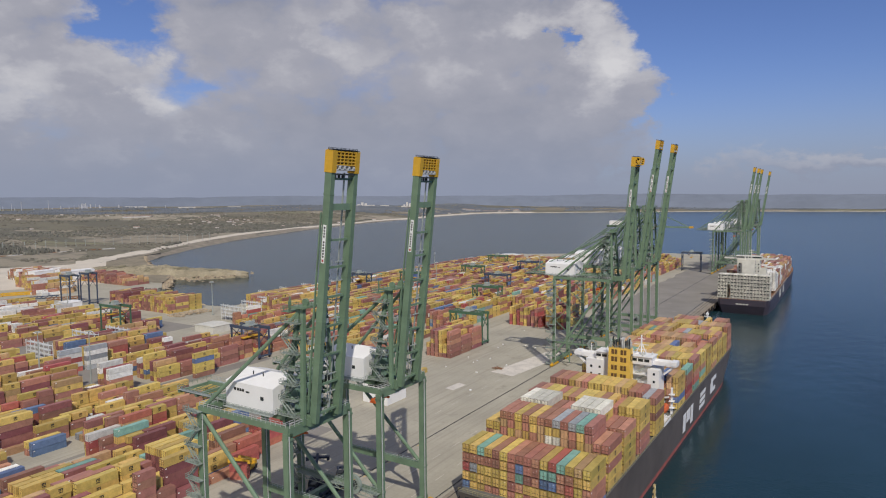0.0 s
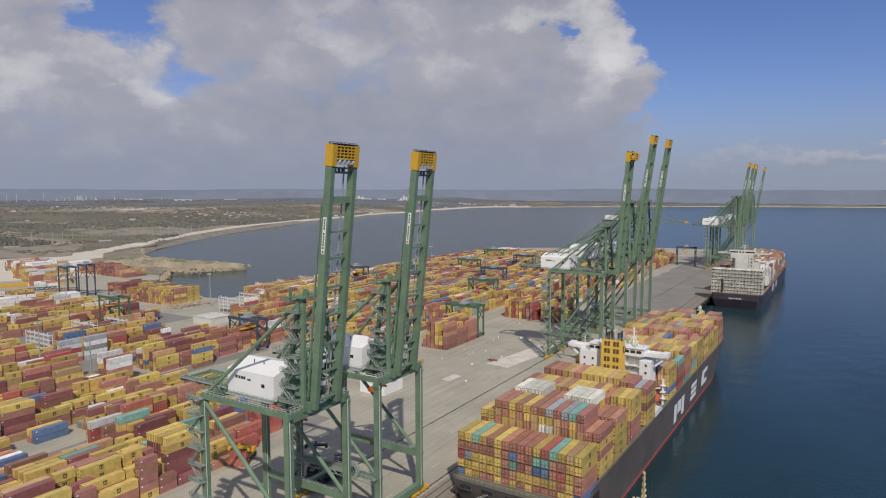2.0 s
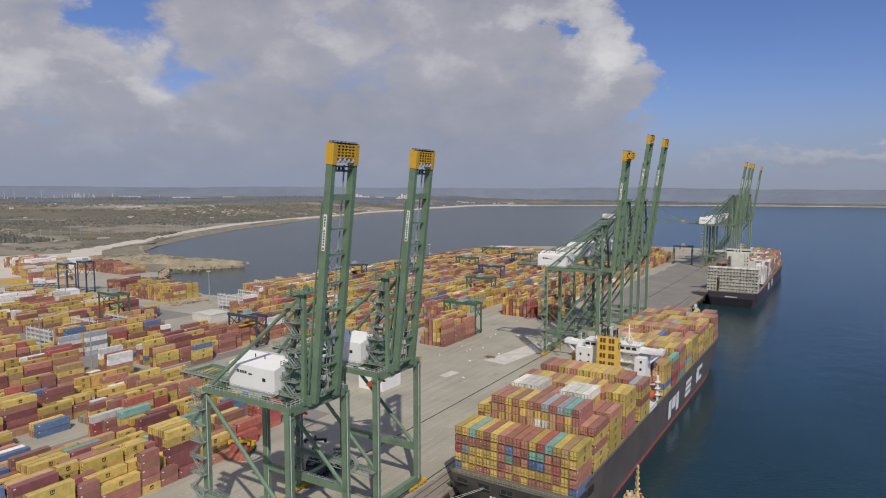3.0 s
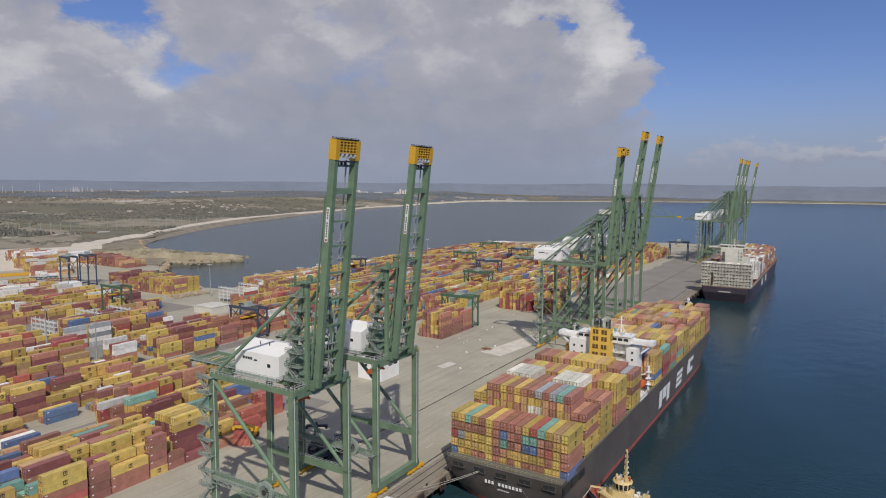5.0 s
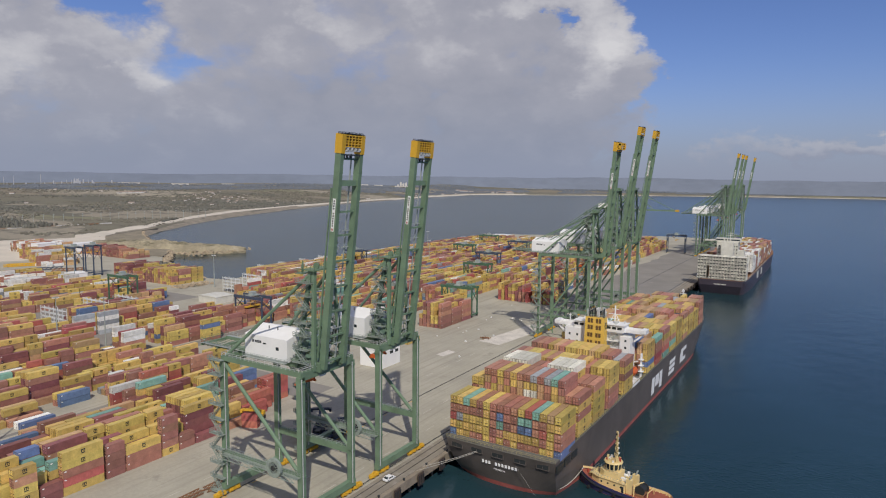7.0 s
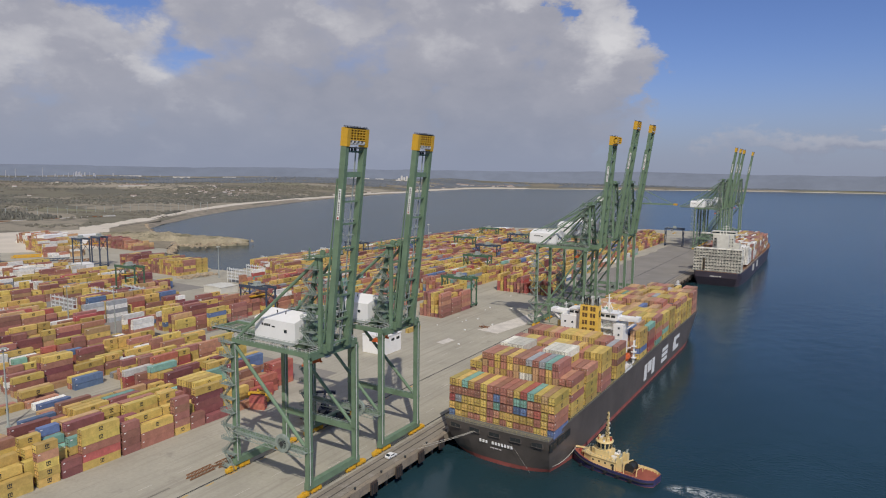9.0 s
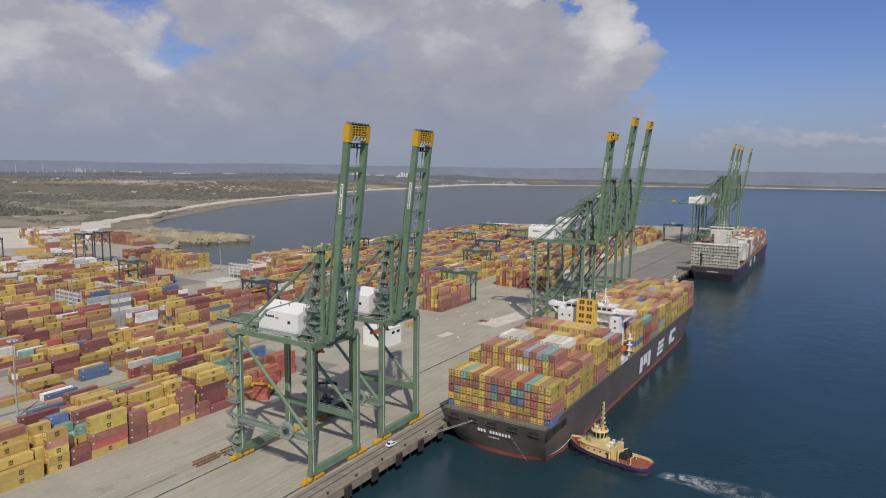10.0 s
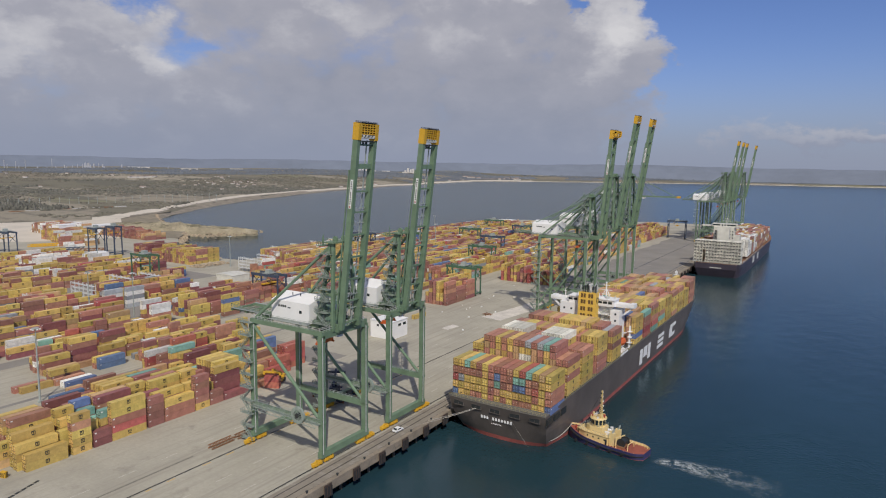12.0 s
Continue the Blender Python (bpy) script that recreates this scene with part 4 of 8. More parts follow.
class Stack:
    """Many far containers as one mesh: boxes with a proud rim at the ends."""

    def __init__(self):
        self.v, self.f, self.m = [], [], []
        self.names = list(CS)
        self.half = 1.175

    def add(self, x, y, z, colour, length, high=2.59):
        w, l = self.half, length / 2 - 0.05
        b = len(self.v)
        self.v += [(x + a * w, y + c * l, z + d) for d in (0.0, high - 0.09) for c in (-1, 1) for a in (-1, 1)]
        self.f += [(b, b + 2, b + 3, b + 1), (b + 4, b + 5, b + 7, b + 6), (b, b + 1, b + 5, b + 4), (b + 1, b + 3, b + 7, b + 5), (b + 3, b + 2, b + 6, b + 7), (b + 2, b, b + 4, b + 6)]
        self.m += [self.names.index(colour)] * 6
        for u0, u1 in ((-0.93, -0.8), (-0.05, 0.05), (0.8, 0.93)):
            b = len(self.v)
            self.v += [(x + p * w, y - l - 0.02, z + q) for p, q in ((u0, 0.1), (u1, 0.1), (u1, high - 0.18), (u0, high - 0.18))]
            self.f.append((b, b + 1, b + 2, b + 3))
            self.m.append(len(self.names) + 1)
        if colour not in ("white", "reefer", "yellow") and length > 7:
            b = len(self.v)
            self.v += [(x + w + 0.02, y + p, z + q) for p, q in ((-l + 0.35, 1.95), (-l + 0.95, 1.95), (-l + 0.95, 2.25), (-l + 0.35, 2.25))]
            self.f.append((b, b + 1, b + 2, b + 3))
            self.m.append(self.names.index("white"))
        if colour == "yellow":
            for y0, y1, z0, z1 in ((-0.6, -0.34, 1.15, 2.0), (-0.12, 0.12, 1.15, 2.0), (0.34, 0.6, 1.15, 2.0), (-0.34, 0.34, 1.74, 2.0), (-0.6, 0.6, 0.7, 0.98)):
                b = len(self.v)
                self.v += [(x + w + 0.02, y + p, z + q) for p, q in ((y0, z0), (y1, z0), (y1, z1), (y0, z1))]
                self.f.append((b, b + 1, b + 2, b + 3))
                self.m.append(len(self.names))

    def build(self, name, label):
        me = bpy.data.meshes.new(name)
        me.from_pydata(self.v, [], self.f)
        for k in self.names:
            me.materials.append(CS[k])
        me.materials.append(DARK)
        me.materials.append(GASKET)
        me.polygons.foreach_set("material_index", self.m)
        me.update()
        return tagged(new(name, me), label, "containers", kind="stuff")


MIX = ["yellow"] * 31 + ["brown"] * 27 + ["rust"] * 16 + ["maroon"] * 9 + ["blue"] * 4 + ["teal"] * 2 + ["white"] * 6 + ["red"] * 4 + ["grey"] * 3 + ["tan"] * 8
taken = []     # ground already built on: row, from, to


def block(stack, x0, rows, y0, y1, tiers, near=False, empty=0.08, seed=0, mix=MIX):
    """Rows of stacked containers, long side along the quay; x0 the row nearest the sea."""
    r = random.Random(seed)
    base = None
    for i in range(rows):
        x = x0 - i * 2.85
        y = y0
        prev = r.randint(*tiers)
        while y < y1 - 6:
            L = 12.19 if r.random() < 0.7 else 6.06
            if r.random() < empty or any(abs(x - tx) < 2.6 and y < ty1 and y + L > ty0 for tx, ty0, ty1 in taken):
                y += L + 0.5
                continue
            n = max(1, min(tiers[1], prev + r.choice((-2, -1, 0, 0, 1, 1)))) if r.random() < 0.8 else r.randint(*tiers)
            prev = max(n, tiers[0])
            base = base if base and r.random() < 0.35 else r.choice(mix)
            for k in range(n):
                col = base if r.random() < 0.62 else r.choice(mix)
                if k == n - 1 and n > 1 and r.random() < 0.24:
                    col = "yellow" if "yellow" in mix else base
                if near:
                    container(x + r.uniform(-0.06, 0.06), y + L / 2 + r.uniform(-0.1, 0.1), k * 2.6, col, L, "in a yard stack", "yard containers")
                else:
                    stack.add(x + r.uniform(-0.06, 0.06), y + L / 2 + r.uniform(-0.1, 0.1), k * 2.6, col, L)
            y += L + r.choice((0.35, 0.4, 0.6))


yard = Stack()
# the face of the yard towards the quay: after end, length, colours from the ground up
FACE = [(-153.2, 12.19, "yellow yellow"), (-139.6, 6.06, "yellow yellow yellow rust yellow"), (-133.0, 6.06, "maroon maroon"),
        (-126.7, 12.19, "yellow red rust yellow yellow"), (-113.6, 6.06, "brown brown brown brown"), (-107.2, 12.19, "rust rust yellow"),
        (-94.4, 6.06, "yellow brown brown brown brown"), (-88.0, 6.06, "brown brown"), (-81.4, 12.19, "maroon"), (-68.6, 12.19, "rust")]
FACE2 = [(-154.5, 12.19, "yellow yellow yellow"), (-141.8, 12.19, "maroon yellow yellow"), (-129.0, 6.06, "teal brown yellow teal"), (-122.4, 12.19, "rust yellow yellow"),
         (-109.6, 12.19, "yellow yellow brown yellow"), (-96.8, 6.06, "yellow brown yellow yellow"), (-90.2, 6.06, "brown yellow yellow"), (-83.6, 12.19, "maroon maroon maroon maroon yellow"),
         (-70.9, 12.19, "blue yellow yellow"), (-58.0, 12.19, "red red")]
FACE3 = [(-154.0, 12.19, "yellow yellow yellow yellow"), (-140.2, 6.06, "maroon brown yellow yellow"), (-129.8, 12.19, "brown brown teal"), (-117.0, 12.19, "maroon brown yellow maroon"),
         (-104.2, 12.19, "yellow yellow rust"), (-91.4, 12.19, "yellow maroon yellow"), (-78.6, 12.19, "maroon maroon maroon yellow"), (-65.8, 12.19, "red yellow rust"), (-52.8, 12.19, "red red red")]
fj = random.Random(4)
for row, x in ((FACE, -73.2), (FACE2, -76.1), (FACE3, -79.0)):
    for y0, L, cols in row:
        for k, cc in enumerate(cols.split()):
            container(x + fj.uniform(-0.08, 0.08), y0 + L / 2 + fj.uniform(-0.12, 0.12), 2.6 * k, cc, L, "in a yard stack", "yard containers")
for k in range(4):
    for i in range(2):
        container(-82.0 - 2.85 * i, -34.5, 2.6 * k, "red", 12.19, "in a yard stack", "yard containers")
# stacks that stand out behind the face: row, after end, length, colours from the ground up
BEHIND = [(-84.8, -152.0, 12.19, "yellow yellow yellow yellow rust"), (-87.7, -152.6, 12.19, "brown yellow rust yellow tan"), (-90.6, -153.0, 12.19, "yellow yellow brown rust yellow"),
          (-81.9, -140.2, 6.06, "maroon brown maroon yellow yellow"), (-84.8, -133.0, 6.06, "yellow yellow teal brown blue"), (-81.9, -133.4, 6.06, "yellow teal brown teal"),
          (-81.9, -126.6, 12.19, "brown yellow brown rust maroon"), (-84.8, -126.2, 12.19, "brown rust brown yellow tan"), (-81.9, -107.0, 12.19, "rust brown grey yellow yellow"),
          (-84.8, -113.2, 6.06, "brown yellow rust yellow yellow"), (-84.8, -106.4, 12.19, "brown yellow rust rust rust"), (-81.9, -93.8, 6.06, "yellow yellow yellow yellow yellow"),
          (-98.6, -135.0, 12.19, "rust brown brown maroon"), (-143.2, -122.0, 12.19, "yellow"), (-146.1, -123.4, 12.19, "rust"), (-135.2, -108.4, 12.19, "blue"), (-138.1, -108.8, 12.19, "white"),
          (-142.2, -109.6, 12.19, "rust"), (-147.4, -108.6, 12.19, "brown yellow"), (-150.4, -108.0, 12.19, "rust tan"), (-150.8, -88.2, 12.19, "rust yellow"), (-147.8, -88.0, 12.19, "blue blue")]
FARTHER = [(-169.6, -105.0, 12.19, "brown yellow"), (-172.6, -104.0, 6.06, "maroon yellow"), (-161.4, -93.0, 12.19, "maroon brown maroon brown yellow"), (-164.4, -93.4, 12.19, "brown brown brown maroon yellow"),
          (-170.8, -73.2, 12.19, "brown yellow brown maroon"), (-160.0, -73.4, 6.06, "maroon yellow yellow"), (-160.0, -66.6, 6.06, "yellow brown yellow"), (-211.6, -99.4, 12.19, "brown maroon brown blue"),
          (-194.8, -103.6, 12.19, "maroon yellow"), (-113.6, -76.0, 12.19, "rust yellow brown yellow teal"), (-107.4, -73.0, 12.19, "brown yellow maroon maroon"), (-130.6, -77.2, 6.06, "yellow yellow brown yellow brown"),
          (-127.6, -71.0, 6.06, "yellow brown brown brown brown"), (-142.2, -55.4, 12.19, "brown yellow maroon yellow"), (-131.2, -31.0, 12.19, "maroon yellow maroon yellow yellow"),
          (-193.9, -31.5, 12.19, "brown yellow rust white white"), (-208.9, -27.2, 12.19, "rust brown yellow white white"), (-185.0, 9.5, 12.19, "brown yellow yellow blue yellow"),
          (-196.8, -31.0, 12.19, "brown rust brown maroon red"), (-252.6, -24.0, 12.19, "red white red white grey"), (-251.0, -10.6, 12.19, "grey white grey white grey"),
          (-218.6, -44.6, 12.19, "rust brown red red yellow"), (-141.0, -28.6, 12.19, "brown maroon yellow"), (-149.6, -28.0, 12.19, "maroon yellow")]
for x in (-81.9, -84.8, -87.7, -90.6):
    FARTHER.append((x, -79.0, 12.19, "rust brown maroon maroon yellow"))
for x, y0, L, cols in BEHIND + FARTHER:
    taken.append((x, y0 - 0.3, y0 + L + 0.3))
    for k, cc in enumerate(cols.split()):
        at = (x + fj.uniform(-0.08, 0.08), y0 + L / 2 + fj.uniform(-0.12, 0.12), 2.6 * k, cc, L)
        if x > -120 and y0 < -80 and k > 1:
            container(*at, "in a yard stack", "yard containers")
        else:
            yard.add(*at)
block(yard, -81.9, 4, -158, -44, (3, 4), seed=5, empty=0.05)
block(yard, -93.5, 2, -135, -86, (2, 3), seed=15, empty=0.1)
block(yard, -93.5, 2, -84, -44, (2, 4), seed=18, empty=0.08)
block(yard, -99.2, 8, -124, -86, (1, 3), seed=6, empty=0.12)
block(yard, -122.2, 3, -112, -84, (1, 1), seed=26, empty=0.15, mix=["rust", "yellow", "brown", "tan"])
block(yard, -99.2, 8, -80, -30, (3, 5), seed=16, empty=0.06)
block(yard, -124.6, 3, -80, -30, (3, 5), seed=17, empty=0.06)
block(yard, -136, 6, -70, -30, (2, 4), seed=7)
block(yard, -157, 8, -106, -84, (1, 3), seed=8, empty=0.15)
block(yard, -157, 8, -82, -30, (2, 4), seed=19)
block(yard, -135, 12, -29, -15, (1, 3), seed=9, empty=0.1)
for i, (x, t) in enumerate(((-194, (2, 5)), (-218, (2, 5)), (-256, (2, 5)), (-280, (2, 5)))):
    block(yard, x, 7, -330, -30, t, seed=20 + i, empty=0.1)
for i, x in enumerate((-135, -160, -194, -218, -255, -280)):
    block(yard, x, 7, -5 if x < -170 else 75, 48 if x < -250 else 160, (2, 4 if x < -210 else 5), seed=40 + i)
for i, x in enumerate((-190, -215, -244, -262)):
    block(yard, x, 6, 84 if x > -240 else 112, 164, (2, 5), seed=80 + i)
block(yard, -92.5, 6, 113, 149, (5, 6), seed=60, empty=0, mix=["brown"] * 10 + ["rust"] * 7 + ["red"] * 1 + ["yellow"] * 4 + ["maroon"] * 3)
block(yard, -88, 1, 70, 77, (1, 1), seed=61, empty=0, mix=["yellow"])
for i, x in enumerate((-106, -131, -163, -188, -222, -247, -281, -306)):
    block(yard, x, 8, 268 if x > -120 else 175 if x > -150 else 168, 640 - 4 * i, (4, 5), seed=50 + i, empty=0.04)
block(yard, -85, 5, 560, 700, (2, 4), seed=71)
block(yard, -110, 9, 640, 760, (2, 4), seed=72)
block(yard, -66, 15, 222, 262, (3, 5), seed=73, empty=0.08, mix=["brown", "rust", "maroon", "yellow", "red", "brown", "yellow"])
block(yard, -78, 9, 268, 520, (2, 5), seed=74, empty=0.12)
yard.build("yard_container_stack", "thousands of stacked mustard, brown and red containers")


# ---- container ship ----
def hull_mesh(parent, length, beam_w, deck, stern_y, draught=-8.0, flare=0.0, boot_z=-2.6, name="hull", mats=None, fore=0.72, fine=2.0):
    """Hull from sections along y; origin amidships on the water line plane of the world; returns the hull mesh."""
    bm = bmesh.new()
    hw = beam_w / 2
    n = 40
    rows = []
    for i in range(n + 1):
        u = i / n
        y = stern_y + u * length
        ring = []
        for z in (draught, WATER_Z - 0.5, boot_z, boot_z + 0.02, 1.5, deck(u) - 1.2, deck(u)):
            zz = (z - WATER_Z) / (deck(u) - WATER_Z)
            # fullness: transom stern, fine bow, more so low down
            if u > fore:
                t = (u - fore) / (1 - fore)
                full = 1 - t ** (fine + (2.2 if fine > 1.5 else 0.3) * max(0, zz)) * (1 - 0.03)
            elif u < 0.14:
                t = (0.14 - u) / 0.14
                full = 1 - (0.13 if zz < 0.2 else (0.07 if zz < 0.5 else 0.02)) * t
            else:
                full = 1
            if u < 0.035:
                full *= 1 - 0.14 * ((0.035 - u) / 0.035) ** 2
            over = (0.045 * length * (u - 0.9) * 10 * max(0, zz) ** 1.5) if u > 0.9 else ((1 - min(1, max(0, zz * 1.7))) * 3.2 * (1 - u / 0.05) if u < 0.05 else 0)
            ring.append((hw * full, y + over, z))
        rows.append(ring)
    V = [[[bm.verts.new((s * a, b, c)) for a, b, c in r] for s in (-1, 1)] for r in rows]
    for i in range(n):
        for s in (0, 1):
            for k in range(6):
                f = bm.faces.new((V[i][s][k], V[i + 1][s][k], V[i + 1][s][k + 1], V[i][s][k + 1]))
                f.material_index = 1 if k < 2 else 0
                f.smooth = k not in (2,)
        f = bm.faces.new((V[i][0][6], V[i][1][6], V[i + 1][1][6], V[i + 1][0][6]))
        f.material_index = 2
    for k in range(6):
        f = bm.faces.new((V[0][0][k], V[0][1][k], V[0][1][k + 1], V[0][0][k + 1]))
        f.material_index = 1 if k < 2 else 0
    bmesh.ops.remove_doubles(bm, verts=bm.verts, dist=0.005)
    return part(name, bm, mats or [HULL, BOOT, DECK], parent)


DECK = mat("grey_green_deck_paint", (0.13, 0.13, 0.115), 0.8, var=0.2, stain=(0.2, 0.12, 0.08))
SHIP_X = 27.0
SHIP_TURN = 0.010     # the ship lies a little askew of the quay, bow out


def ship_x(y):
    return SHIP_X + (y + 45.0) * SHIP_TURN


def transom_y(x, z):
    """The raked, slightly bowed stern plate."""
    low = min(1.0, max(0.0, (7.3 - z) / 13.5))
    return -45.0 + 4.0 * low + (0.4 + 3.6 * low ** 2.2) * abs(x / 19.2) ** 2.6


def liner_hull(parent):
    """Full-bodied hull: flat transom over a rounded run, flared bow. One outline for each level, joined upwards."""
    hw = 19.9
    deck = lambda y: 9.2 - 1.7 * max(0, min(1, (-28 - y) / 17)) + 3.0 * max(0, (y - 212) / 20) ** 1.5
    bm = bmesh.new()
    levels = (-9.0, -6.2, -4.45, -4.43, -2.6, 0.5, 4.5, 8.0, 10.0)
    rings = []
    for li, z in enumerate(levels):
        up = min(1.0, max(0.0, (z + 6.2) / 15.0))
        y_aft = transom_y(0, z)
        bulge, corner = transom_y(19.2, z) - y_aft, 0.965 - 0.12 * (1 - up) ** 2.2
        y_full, y_end, p = 150 + 18 * up, 226 + 6 * up, 1.7 + 1.3 * up
        half = []
        for k in range(27):
            u = k / 26
            y = y_aft + bulge + (y_end - y_aft - bulge) * (u ** 1.8 if u < 0.5 else 1 - (1 - u) ** 1.35 * (1 - 0.5 ** 1.8) / 0.5 ** 1.35)
            w = hw
            d = y - y_aft - bulge
            if d < 32:
                w *= corner + (1 - corner) * (1 - (1 - d / 32) ** 2.4)
            if y > y_full:
                w *= max(0.012, 1 - ((y - y_full) / (y_end - y_full)) ** p)
            half.append((w, y))
        pts = [(-w, y) for w, y in reversed(half)]
        for k in range(1, 14):
            q = k / 7 - 1
            pts.append((q * half[0][0], y_aft + bulge * abs(q) ** 2.6))
        pts += half
        rings.append([bm.verts.new((x, y, min(z, deck(y)) if li < 8 else deck(y))) for x, y in pts])
    for li, (a, b) in enumerate(zip(rings, rings[1:])):
        for i in range(len(a) - 1):
            f = bm.faces.new((a[i], a[i + 1], b[i + 1], b[i]))
            f.material_index = 1 if li < 2 else 0
    top = rings[-1]
    n = len(top)
    for i in range(n // 2 - 1):
        f = bm.faces.new((top[i], top[i + 1], top[n - 2 - i], top[n - 1 - i]))
        f.material_index = 2
    bmesh.ops.remove_doubles(bm, verts=bm.verts, dist=0.004)
    return part("hull", bm, [HULL, BOOT, DECK], parent)


ship = thing("container_ship", "black-hulled container ship moored at the quay, red waterline", "ship", "", (ship_x(0), 0, 0), -math.degrees(SHIP_TURN))
liner_hull(ship)
ROWS = 16
CW = 2.47


FADED = {"brown": "clay", "maroon": "brown", "white": "reefer"}     # the ship's boxes are paler than the yard's


def ship_mass(bays, stack):
    """bays: (y of the bay's after end, base z, tiers for each of the 16 rows from port to starboard)."""
    r = random.Random(5)
    for b, (y, z0, tops, near, colours) in enumerate(bays):
        # tops: height of every row's top above the quay
        tiers = tops if b == 0 else [max(0, round((q - z0) / 2.68)) for q in tops]
        heights = [2.78 if b == 0 or not n else (q - z0) / n for q, n in zip(tops, tiers)]
        for i in range(ROWS):
            x = ship_x(y + 6.1) + (i - (ROWS - 1) / 2) * CW
            for k in range(tiers[i]):
                n_top = tiers[i] - 1
                col = colours.get((i, k)) or (colours.get((i, "top")) if k == n_top else None) or (colours.get((i, "side")) if i == ROWS - 1 else None) or r.choice(MIX_SHIP)
                col = FADED.get(col, col)
                pitch = 2.78 if b == 0 else heights[i]
                if near and (b == 0 or k >= tiers[i] - 1 or i == ROWS - 1):
                    ob = container(x, y + 6.1, z0 + k * pitch, col, 12.19, "stowed on the ship's deck", "ship containers")
                    ob.scale = (0.93, 1, 1.0 * pitch / 2.78)
                    ob.rotation_euler.z = -SHIP_TURN
                else:
                    stack.add(x, y + 6.1, z0 + k * pitch, col, 12.19, pitch - 0.09)


c1 = {}
top_row = ["yellow", "yellow", "teal", "yellow", "brown", "yellow", "brown", "brown", "brown", "brown", "yellow", "red", "teal", "yellow", "tan", "yellow"]
row3 = ["brown", "brown", "brown", "brown", "maroon", "yellow", "brown", "blue", "brown", "rust", "teal", "teal", "brown", "rust", "yellow", "yellow"]
row2 = ["red", "grey", "yellow", "yellow", "yellow", "yellow", "rust", "teal", "maroon", "brown", "blue", "blue", "brown", "red", "yellow", "brown"]
row1 = ["yellow"] * 6 + ["maroon", "rust", "yellow", "yellow"] + ["yellow", "yellow", "yellow", "brown", "yellow", "rust"]
row0 = ["blue", "yellow", "yellow", "brown", "brown", "yellow", "brown", "yellow", "rust", "yellow", "brown", "brown", "brown", "yellow", "yellow", "blue"]
for k, rr in enumerate((row0, row1, row2, row3, top_row)):
    for i, cc in enumerate(rr):
        c1[i, k] = cc
def crown(names, side=("yellow", "yellow", "rust", "yellow", "brown", "yellow")):
    c = {(i, "top"): n for i, n in enumerate(names.split())}
    c.update({(15, k): n for k, n in enumerate(side)})
    return c


MIX_SHIP = ["yellow"] * 38 + ["brown"] * 11 + ["rust"] * 15 + ["maroon"] * 3 + ["tan"] * 34 + ["blue"] * 1 + ["teal"] * 3 + ["red"] * 3 + ["grey"] * 2 + ["reefer"] * 2
c2 = crown("yellow yellow rust rust yellow brown yellow brown brown grey rust grey teal maroon brown brown", ("yellow", "yellow", "rust", "yellow", "brown"))
c2[13, 5] = "maroon"
c3 = crown("maroon rust white white white white maroon brown brown white white white white rust rust rust", ("yellow", "yellow", "yellow", "yellow", "rust"))
c4 = crown("maroon rust yellow yellow brown yellow rust yellow yellow yellow brown yellow brown yellow yellow yellow", ("maroon", "brown", "brown", "yellow", "yellow", "yellow"))
c5 = crown("maroon brown rust yellow tan rust yellow yellow yellow yellow tan yellow rust brown grey maroon", ("yellow", "yellow", "maroon", "yellow", "maroon"))
bays = [(-41.4, 7.3, [5] * 16, True, c1),
        (-26.9, 9.7, [24.0] * 2 + [27.8] * 12 + [23.2] * 2, True, c2),
        (-12.4, 9.7, [24.4] * 2 + [28.2] * 4 + [25.6] * 3 + [28.2] * 4 + [23.4] * 3, True, c3),
        (4.2, 9.7, [25.4] * 4 + [25.4] * 8 + [24.2] + [25.0] * 3, False, c4),
        (23.4, 9.7, [25.6] * 12 + [24.6] * 2 + [23.4] * 2, False, c5)]
SIDES = (("yellow", "blue", "yellow", "yellow", "yellow"), ("red", "red", "rust", "rust", "teal"), ("teal", "red", "brown", "yellow", "maroon"), ("yellow", "teal", "brown", "yellow", "yellow"))
y = 57.0
fr = random.Random(9)
for b in range(11):
    n = 16 if b < 9 else 14 if b == 9 else 12
    e = (16 - n) // 2
    top = fr.choice((22.6, 23.0, 23.6)) if b < 9 else 20.6
    t = [0] * e + [top - fr.choice((0, 0, 0, 0, 0, 0, 0.3, 0.3, 2.7)) for _ in range(n)] + [0] * e
    base = [fr.choice(MIX_SHIP) for _ in range(16)]
    # neighbours often carry the same colour
    for i in range(1, 16):
        if fr.random() < 0.3:
            base[i] = base[i - 1]
    bays.append((y, 9.7, t, False, crown(" ".join(base), SIDES[b] if b < 4 else [fr.choice(("yellow", "yellow", "rust", "rust", "yellow", "brown")) for _ in range(5)])))
    y += 14.1
load = Stack()
load.half = 1.155
ship_mass(bays, load)
load.build("deck_container_stack", "yellow and brown containers stacked on the ship's foredeck")

P = lambda name, b, m, lab="": part(name, b, m, ship, lab)
# accommodation and bridge, with the funnel casing against its after side
bm = bmesh.new()
span(bm, -14.6, 4.0, 48.2, 56.2, 9, 28.0)
span(bm, 4.0, 10.0, 51.6, 56.2, 9, 28.0)
span(bm, 10.0, 14.4, 48.2, 56.2, 9, 26.6)
acc = P("accommodation", bm, WHITE, "white accommodation block")
bm = bmesh.new()
span(bm, -15.6, 15.2, 46.5, 56, 9, 12.4)
part("deckhouse", bm, WHITE, acc)
bm = bmesh.new()
span(bm, -10.5, 11.5, 48.6, 55.8, 28.0, 31.0)
bridge = P("bridge", bm, WHITE, "white bridge with open wings")
bm = bmesh.new()
span(bm, -11.0, 12.0, 48.2, 56.0, 31.0, 31.25)
